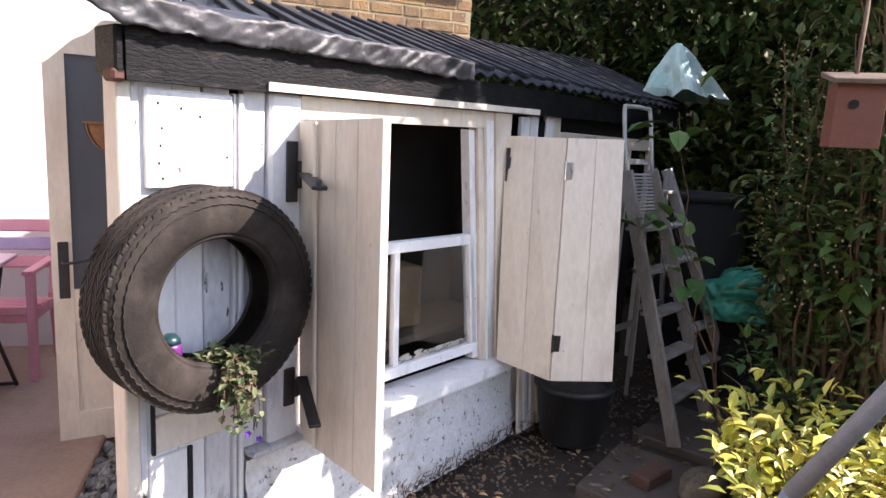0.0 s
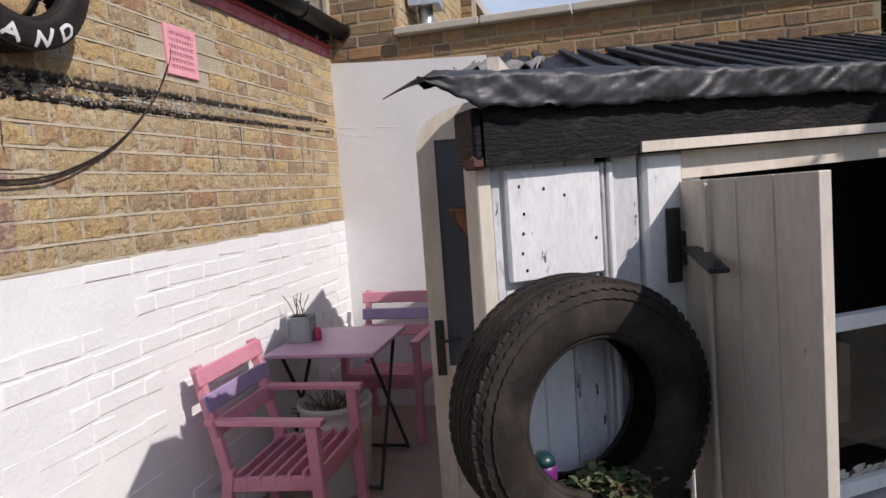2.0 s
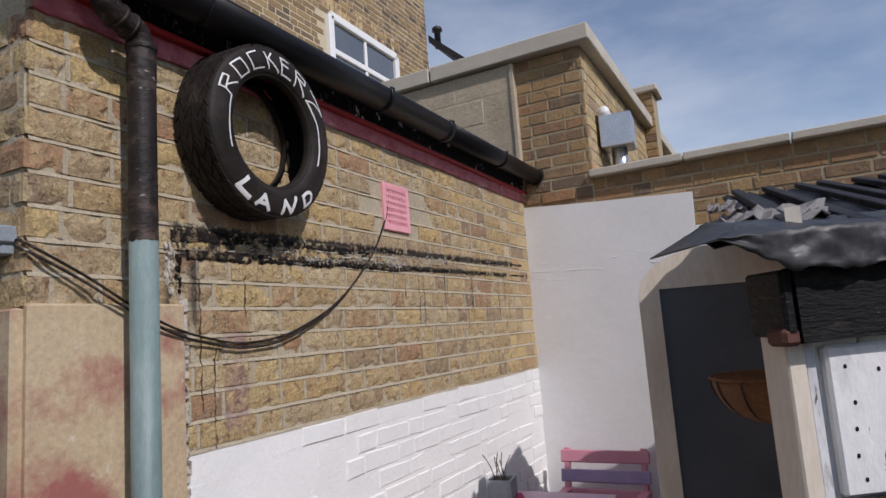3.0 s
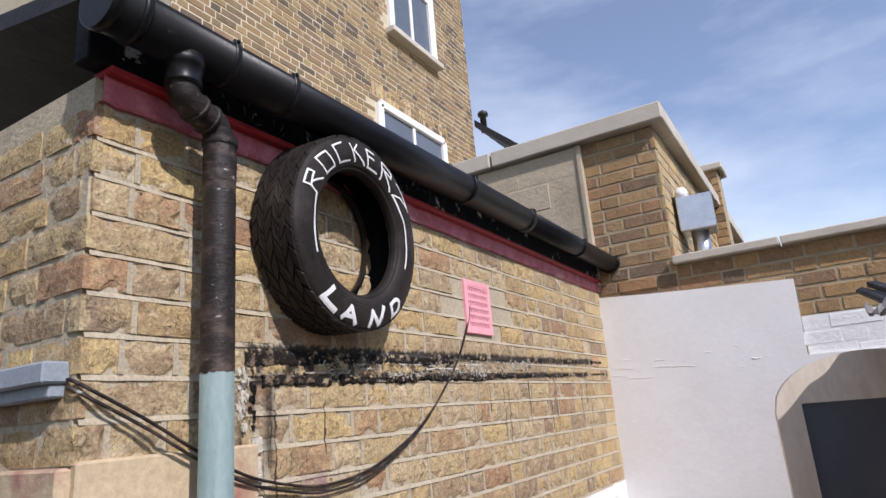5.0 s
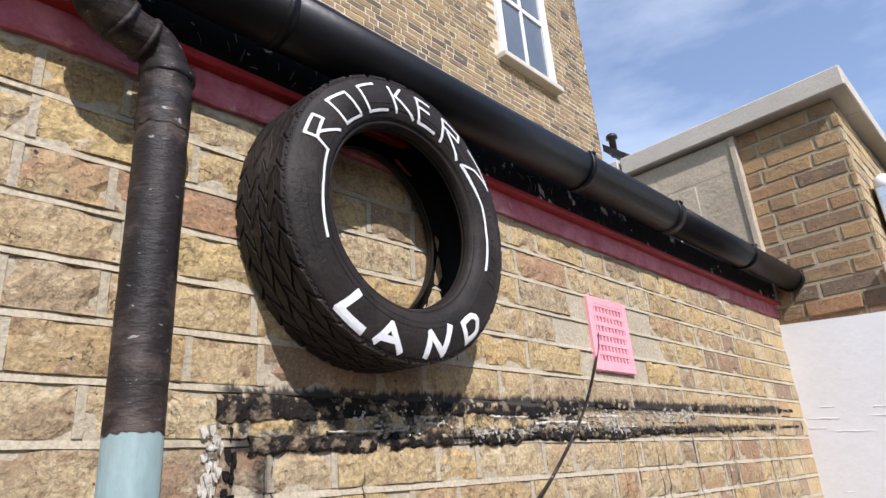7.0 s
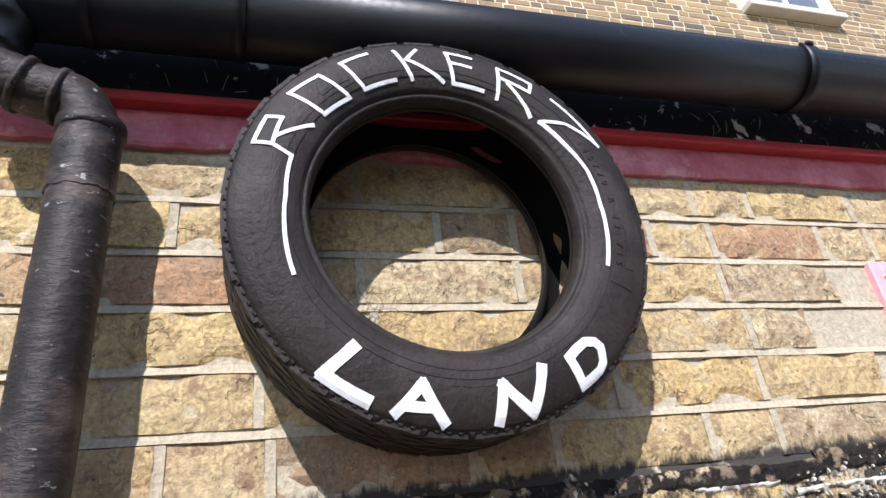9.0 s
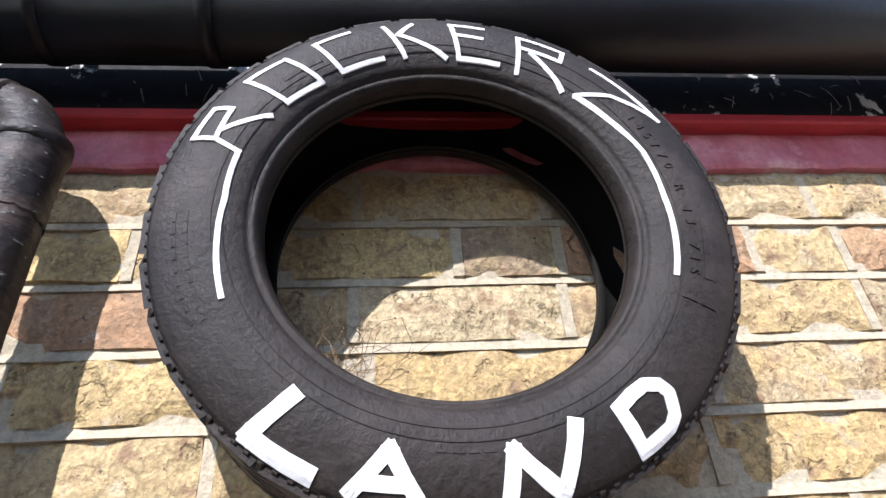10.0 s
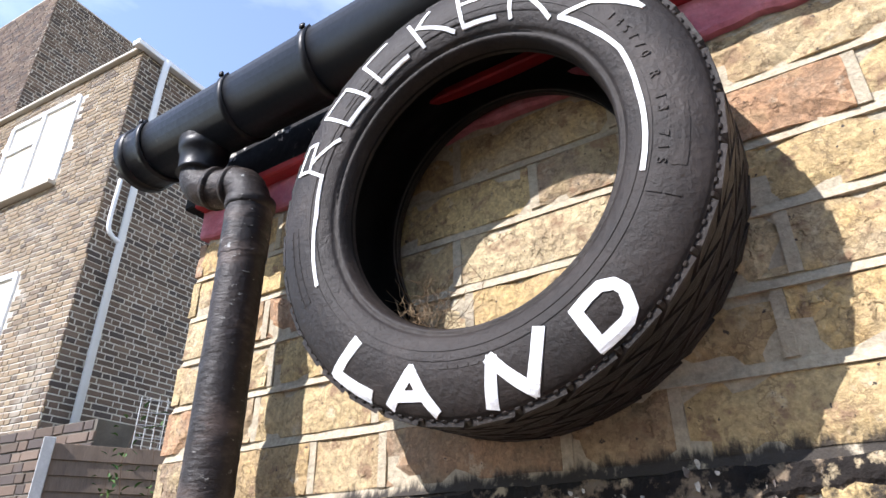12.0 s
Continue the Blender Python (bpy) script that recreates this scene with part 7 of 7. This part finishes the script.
shrub("flowering_shrub", "tall leafy shrub with pale flower sprays", (3.35, 1.75, 0.0), 0.60, 2.9, 30, 90, 0.075, M_LEAF_DARK, 25, 0.55, 0.3, 0.25, 0.012)
shrub("flowering_shrub", "tall leafy shrub with pale flower sprays", (3.95, 2.4, 0.0), 0.7, 3.0, 26, 90, 0.085, M_LEAF_DARK, 26, 0.55, 0.3, 0.1, 0.014)
shrub("young_tree", "slender tree with broad fresh green leaves", (3.30, 2.05, 0.0), 0.42, 2.25, 9, 26, 0.13, M_LEAF, 27, 0.62, 0.2, 0.6, 0.012)
shrub("leafy_branch", "slender stem with broad fresh green leaves by the ladder", (2.78, 2.36, 0.0), 0.16, 1.95, 4, 7, 0.13, M_LEAF, 29, 0.62, 0.2, 0.88, 0.006, lean=(-0.42, 0.12))
bm = bmesh.new()
for i in range(700):
    a, h = rnd(rng, 0, 6.28), rnd(rng, 0.9, 2.2)
    c = Vector((3.25, 2.1, h)) + Vector((math.cos(a) * 0.5, math.sin(a) * 0.55, 0))
    s_ = rnd(rng, 0.004, 0.008)
    box(bm, c, (s_, s_, s_ * 1.3))
single("flower_sprays", bm, mat("cream_blossom", [(0.34, 0.30, 0.14), (0.44, 0.38, 0.20)], 0.9, spec=0.1), "small cream blossom sprays in the shrub", "blossom", kind="stuff")


def hedge(name, label, lo, hi, n, lsize, leafmat, seed):
    """A dense bank of leaves on a dark core with an uneven skin."""
    r_ = random.Random(seed)
    b = bmesh.new()
    for i in range(n):
        p = Vector((r_.uniform(lo[0], hi[0]), r_.uniform(lo[1], hi[1]), r_.uniform(lo[2], hi[2])))
        p += Vector((0, 0, 0.25 * noise.noise(Vector((p.x * 1.3, p.y * 1.3, 0)))))
        leaf(b, p, (r_.gauss(0, 1), r_.gauss(0, 1), r_.gauss(-0.1, 0.7)), (0, 0, 1), lsize * r_.uniform(0.6, 1.4), 0.5, 0.12)
    return single(name, b, leafmat, label, "hedge", kind="stuff")


hedge("hedge_north", "dense dark evergreen hedge behind the shed", (2.0, 5.5, 0.4), (7.5, 7.0, 4.6), 14000, 0.13, M_LEAF_DARK, 31)
hedge("hedge_east", "dense dark evergreen hedge along the garden side", (4.3, 1.3, 0.0), (6.0, 6.0, 4.6), 14000, 0.13, M_LEAF_DARK, 32)
# hedge_crown is out of view, added to keep sun off the shutters
hedge("hedge_crown", "unseen mass of leaves added to shade the shed", (3.3, 1.1, 2.3), (4.4, 2.7, 4.0), 6500, 0.12, M_LEAF_DARK, 33)
# soil-dark boxes behind the leaves paint in the shaded depth of the hedges
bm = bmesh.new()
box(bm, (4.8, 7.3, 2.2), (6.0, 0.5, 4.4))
single("hedge_core_north", bm, M_SOIL, "dark box standing for the hedge's shaded depth", "hedge", kind="structure")
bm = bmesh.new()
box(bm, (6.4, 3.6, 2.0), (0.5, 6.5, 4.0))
single("hedge_core_east", bm, M_SOIL, "dark box standing for the hedge's shaded depth", "hedge", kind="structure")
for x, y, z in ((3.30, 2.15, 2.3), (3.45, 2.05, 2.4), (3.6, 2.3, 2.5)):
    bm = bmesh.new()
    tube(bm, smooth_path([(x, y, 0), (x + 0.03, y - 0.02, 0.8), (x - 0.02, y + 0.03, 1.6), (x + 0.04, y, z)], 4), 0.022, 8)
    single("bare_trunk", bm, M_STEM, "slim reddish-brown bare trunk", "trunk", smooth=True)

placed(made, TO_SHED)
made = {o.name for o in scene.objects}
# ---- houses behind the camera's start, seen past the gutter ----
CX, CY, CZ = -5.15, -5.20, 9.25
far = thing("brick_house", "tall old brick house with a white downpipe, seen past the gutter", "house", Matrix.Translation((CX, CY, 0)))
fm = Matrix.Translation((-CX, -CY, 0))
bm = bmesh.new()
box(bm, (-4.0, -5.0, CZ / 2), (7.97, 9.97, CZ - 0.05))
part("wall_core", bm, mat("pale_pointing", [(0.50, 0.45, 0.37), (0.60, 0.55, 0.47)], 0.95, 4, 60, 0.3, 0.4), far)
holes = [(-3.15, -1.37, 7.28, 8.88), (-3.2, -1.5, 4.2, 5.77)]
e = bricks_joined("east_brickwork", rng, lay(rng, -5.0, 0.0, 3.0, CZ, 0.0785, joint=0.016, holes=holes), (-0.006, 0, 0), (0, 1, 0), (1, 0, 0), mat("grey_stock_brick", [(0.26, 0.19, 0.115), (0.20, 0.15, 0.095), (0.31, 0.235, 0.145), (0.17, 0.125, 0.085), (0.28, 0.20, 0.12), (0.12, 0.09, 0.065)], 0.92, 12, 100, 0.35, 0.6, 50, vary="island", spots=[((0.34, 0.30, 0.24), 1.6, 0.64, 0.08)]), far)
# north face and rear stack laid in darker brick than the east face
e = bricks_joined("north_brickwork", rng, lay(rng, -4.6, 0.0, 1.5, CZ, 0.0785, joint=0.019), (0, -0.008, 0), (1, 0, 0), (0, 1, 0), mat("dark_brick", [(0.10, 0.07, 0.05), (0.15, 0.10, 0.07), (0.20, 0.14, 0.10), (0.08, 0.06, 0.05)], 0.92, 12, 100, 0.3, 0.5, 50, vary="island"), far)
bm = bmesh.new()
box(bm, (-2.0, 0.02, CZ + 0.0), (4.3, 0.16, 0.10), 0.01)
part("eaves_gutter", bm, M_UPVC, far, "white eaves gutter")
bm = bmesh.new()
box(bm, (0.02, -2.5, CZ - 0.02), (0.10, 5.0, 0.06), 0.01)
part("verge", bm, M_COPING, far)
bm = bmesh.new()
tube(bm, [(-0.35, 0.13, CZ - 0.05), (-0.35, 0.10, CZ - 0.4), (-0.35, 0.10, 2.0)], 0.05, 12)
part("white_downpipe", bm, M_UPVC, far, "white plastic downpipe", smooth=True)
bm = bmesh.new()
tube(bm, smooth_path([(-0.15, 0.06, 6.9), (-0.13, 0.10, 6.75), (-0.13, 0.10, 6.2), (-0.2, 0.11, 6.05), (-0.33, 0.11, 6.0)], 4), 0.03, 10)
part("waste_pipe", bm, M_UPVC, far, "short white waste pipe", smooth=True)
for (y0, y1, z0, z1) in holes:
    wn2 = part("window", bmesh.new(), M_UPVC, far)
    b = bmesh.new()
    for p, q in (((y0, z0), (y1, z0)), ((y0, z1), (y1, z1)), ((y0, z0), (y0, z1)), ((y1, z0), (y1, z1)), (((y0 + y1) / 2, z0), ((y0 + y1) / 2, z1)), ((y0, z0 + 1.05), ((y0 + y1) / 2, z0 + 1.05))):
        beam(b, (-0.02, p[0], p[1]), (-0.02, q[0], q[1]), 0.08, 0.09, 0.006)
    part("frame", b, M_UPVC, wn2)
    b = bmesh.new()
    box(b, (-0.03, (y0 + y1) / 2, (z0 + z1) / 2), (0.01, y1 - y0, z1 - z0))
    part("pane", b, M_SKY_PANE, wn2, "pane with the sky's reflection put into its colour")
    b = bmesh.new()
    box(b, (0.04, (y0 + y1) / 2, z0 - 0.08), (0.14, y1 - y0 + 0.15, 0.07), 0.006)
    part("sill", b, M_COPING, wn2)
b = bmesh.new()
box(b, (-1.0, -5.3, 11.0), (1.80, 3.28, 3.5), 0.02)
cs = part("rear_chimney", b, bpy.data.materials["pale_pointing"], far, "dark brick rear block")
bricks_joined("stack_brickwork", rng, lay(rng, -1.9, -0.1, CZ, 12.7, 0.0785, joint=0.017), (0, -3.65, 0), (1, 0, 0), (0, 1, 0), bpy.data.materials["dark_brick"], cs)
bricks_joined("stack_brickwork", rng, lay(rng, -6.9, -3.66, CZ, 12.7, 0.0785, joint=0.017), (-0.09, 0, 0), (0, 1, 0), (1, 0, 0), bpy.data.materials["dark_brick"], cs)
b = bmesh.new()
tube(b, [(-1.7, -5.0, 12.6), (-1.66, -5.0, 14.0)], 0.015, 6)
for k in range(5):
    beam(b, (-1.95 + 0.03 * k, -5.0, 13.3 + 0.15 * k), (-1.35 - 0.03 * k, -5.0, 13.35 + 0.15 * k), 0.012, 0.012)
part("aerial", b, M_ALU, far, "thin television aerial")
# garden wall and fence below it
gw = thing("garden_wall", "old brown brick garden wall below the house", "wall", kind="structure")
b = bmesh.new()
box(b, (-3.9, -4.0, 1.5), (0.3, 4.0, 3.04))
# mortar and bricks coloured dark, so the wall reads as shaded
part("core", b, mat("shade_dark_mortar", [(0.10, 0.085, 0.065), (0.16, 0.14, 0.11)], 0.95), gw)
bricks_joined("wall_brickwork", rng, lay(rng, -6.0, -2.0, 1.4, 3.02, 0.0785), (-3.74, 0, 0), (0, 1, 0), (1, 0, 0), bpy.data.materials["dark_brick"], gw)
fn = thing("wooden_fence", "brown wooden fence panels with a wire trellis", "fence", pose(-3.88, -1.84, 0, 0, 0, -33))
for i in range(3):
    for k in range(14):
        b = bmesh.new()
        box(b, (-0.9 * i, 0, 1.50 + 0.098 * k), (0.86, 0.02, 0.105), 0.003, pose(0, 0, 0, 6))
        part("fence_board", b, M_WOOD_DARK, fn)
    b = bmesh.new()
    box(b, (-0.9 * i + 0.45, 0.0, 1.43), (0.07, 0.07, 2.86), 0.004)
    part("fence_post", b, M_ALU, fn, "pale weathered post")
b = bmesh.new()
for k in range(8):
    tube(b, [(-0.05 - 0.06 * k, -0.05, 2.5), (-0.05 - 0.06 * k, -0.05, 3.2)], 0.004, 5)
    tube(b, [(-0.05, -0.05, 2.55 + 0.09 * k), (-0.5, -0.05, 2.55 + 0.09 * k)], 0.004, 5)
part("wire_trellis", b, M_ALU, fn, "thin wire trellis")
shrub("climbing_plant", "climbing plant with small fresh leaves on the fence", (-3.88, -1.62, 0.0), 0.28, 3.15, 14, 36, 0.055, M_LEAF, 41, low=0.70, category="climber")
placed(made, Matrix.Translation((-0.946, 2.304, 2.114)) @ pose(0, 0, 0, 0, 0, 5.0) @ Matrix.Translation((0.974, -2.226, -2.042)))
# unseen wall behind the start of the walk, added to cut sky light
wall_slab("wall_south", (-3.5, -6.3, 0.0), (6.0, -6.0, 2.4), M_MORTAR_HOUSE, "unseen plain wall added to cut sky light")

# ---- flue and chimney on the block ----
fl = thing("metal_flue", "galvanised metal flue box on a short pipe", "flue", pose(-0.97, 5.20, 0.135))
bm = bmesh.new()
box(bm, (0, 0, 3.10), (0.24, 0.26, 0.25), 0.006, pose(0, 0, 0, 0, 0, 6))
part("box", bm, M_METAL, fl)
bm = bmesh.new()
tube(bm, [(0.0, 0.0, 2.70), (0.0, 0.0, 2.98)], 0.06, 20)
part("pipe", bm, M_METAL, fl, smooth=True)
bm = bmesh.new()
tube(bm, [(-0.06, -0.13, 3.25), (-0.10, 0.12, 3.27)], 0.045, 16)
part("cap_tube", bm, M_UPVC, fl, "white cap tube", smooth=True)
ch = thing("chimney_stack", "small brick chimney with a coping slab", "chimney", pose(-1.13, 7.5, 0.0))
bm = bmesh.new()
box(bm, (0, 0, 3.5), (0.30, 0.30, 1.5))
part("core", bm, M_MORTAR_HOUSE, ch)
bricks_joined("brickwork", rng, lay(rng, -0.15, 0.15, 2.8, 4.25, 0.0785), (0, -0.162, 0), (1, 0, 0), (0, -1, 0), M_BRICK_BROWN, ch)
bm = bmesh.new()
box(bm, (0, 0, 4.28), (0.42, 0.42, 0.07), 0.01)
part("cap", bm, M_COPING, ch)
for dx in (0.0, 0.45):
    bm = bmesh.new()
    revolve(bm, [(0.10, 0.0), (0.09, 0.45), (0.12, 0.47), (0.12, 0.52), (0.08, 0.52)], 18, m=Matrix.Translation((-1.75 + dx * 0.6, 13.0, 4.15)))
    single("chimney_pot", bm, M_TERRA, "red clay chimney pot in the distance", "chimney pot", smooth=True, group="far chimney pots")
bm = bmesh.new()
box(bm, (-1.6, 13.2, 2.02), (0.9, 0.6, 4.26), 0.01)
single("far_chimney", bm, M_BRICK_BROWN, "distant brick chimney below the pots", "chimney")
# roof edge with a vent cowl beside the tall house
bm = bmesh.new()
slat_m = [(-4.34, 8.62, 6.42), (-3.1, 8.62, 5.30), (-3.1, 12.4, 5.30), (-4.34, 12.4, 6.42)]
vv_ = [bm.verts.new(p) for p in slat_m]
ww_ = [bm.verts.new(Vector(p) - Vector((0, 0, 0.12))) for p in slat_m]
bm.faces.new(vv_), bm.faces.new(ww_[::-1])
for i in range(4):
    bm.faces.new((vv_[i], vv_[(i + 1) % 4], ww_[(i + 1) % 4], ww_[i]))
single("slate_roof", bm, M_ROOF, "dark sloping slate roof beside the tall house", "roof", kind="structure")
bm = bmesh.new()
revolve(bm, [(0.0, -0.2), (0.07, -0.2), (0.07, 0.18), (0.12, 0.20), (0.11, 0.27), (0.04, 0.32), (0.0, 0.32)], 16, m=Matrix.Translation((-4.24, 8.74, 6.36)) @ Matrix.Scale(0.7, 4))
single("roof_cowl", bm, M_BLACKMETAL, "black cowl on the slate roof", "cowl", smooth=True)


# ---- single bricks of the west wall ----
def brick_variants(seed, n, nx):
    r_ = random.Random(seed)
    out = []
    for v in range(n):
        b = bmesh.new()
        ny = 3
        off = Vector((r_.random() * 40, r_.random() * 40, v * 3.0))
        front = []
        for i in range(nx + 1):
            col = []
            for j in range(ny + 1):
                x, z = i / nx - 0.5, j / ny - 0.5
                d = 0.11 * noise.noise(off + Vector((x * 5, z * 2.5, 0))) + r_.uniform(-0.05, 0.06)
                edge = i in (0, nx) or j in (0, ny)
                col.append(b.verts.new((x + (r_.uniform(-0.006, 0.006) if edge else 0), -0.5 + (r_.choice((0.05, 0.08, 0.12, 0.34)) if edge else 0) + d, z + (r_.uniform(-0.014, 0.014) if edge else 0))))
            front.append(col)
        for i in range(nx):
            for j in range(ny):
                b.faces.new((front[i][j], front[i + 1][j], front[i + 1][j + 1], front[i][j + 1]))
        loop = [front[i][0] for i in range(nx + 1)] + [front[nx][j] for j in range(1, ny + 1)] + [front[i][ny] for i in range(nx - 1, -1, -1)] + [front[0][j] for j in range(ny - 1, 0, -1)]
        back = [b.verts.new((p.co.x, 0.5, p.co.z)) for p in loop]
        for k in range(len(loop)):
            q = (k + 1) % len(loop)
            b.faces.new((loop[k], back[k], back[q], loop[q]))
        out.append(finish(b, "brick", M_BRICK))
    return out


long_m, short_m = brick_variants(11, 16, 7), brick_variants(12, 10, 4)
near = [x for x in brown if x[0] < 4.3][:300]
far_b = [x for x in brown if x not in near]
for a, c, z0, z1 in near:
    me = rng.choice(long_m if c - a > 0.14 else short_m)
    ob = new("brick", me)
    ob.parent = wall_west
    ob.matrix_basis = Matrix.Translation((WX - 0.010 + rnd(rng, -0.002, 0.002), (a + c) / 2, (z0 + z1) / 2)) @ pose(0, 0, 0, 0, 0, 90) @ Matrix.Diagonal((c - a, 0.024, z1 - z0, 1))
if far_b:
    bricks_joined("far_brickwork", rng, far_b, (WX, 0, 0), (0, 1, 0), (1, 0, 0), M_BRICK_ISLE, wall_west)

# ---- single bricks of the return wall ----
for a, c, z0, z1 in ret:
    ob = new("brick", rng.choice(long_m if c - a > 0.14 else short_m))
    ob.parent = wc
    ob.matrix_basis = Matrix.Translation(((a + c) / 2, Y0 + rnd(rng, -0.002, 0.002), (z0 + z1) / 2)) @ Matrix.Diagonal((c - a, 0.024, z1 - z0, 1))

# ---- the whole plan to its true size ----
for ob in [o for o in scene.objects if o.parent is None and o.type in ("MESH", "EMPTY")]:
    ob.matrix_basis = Matrix.Scale(TRUE, 4) @ ob.matrix_basis
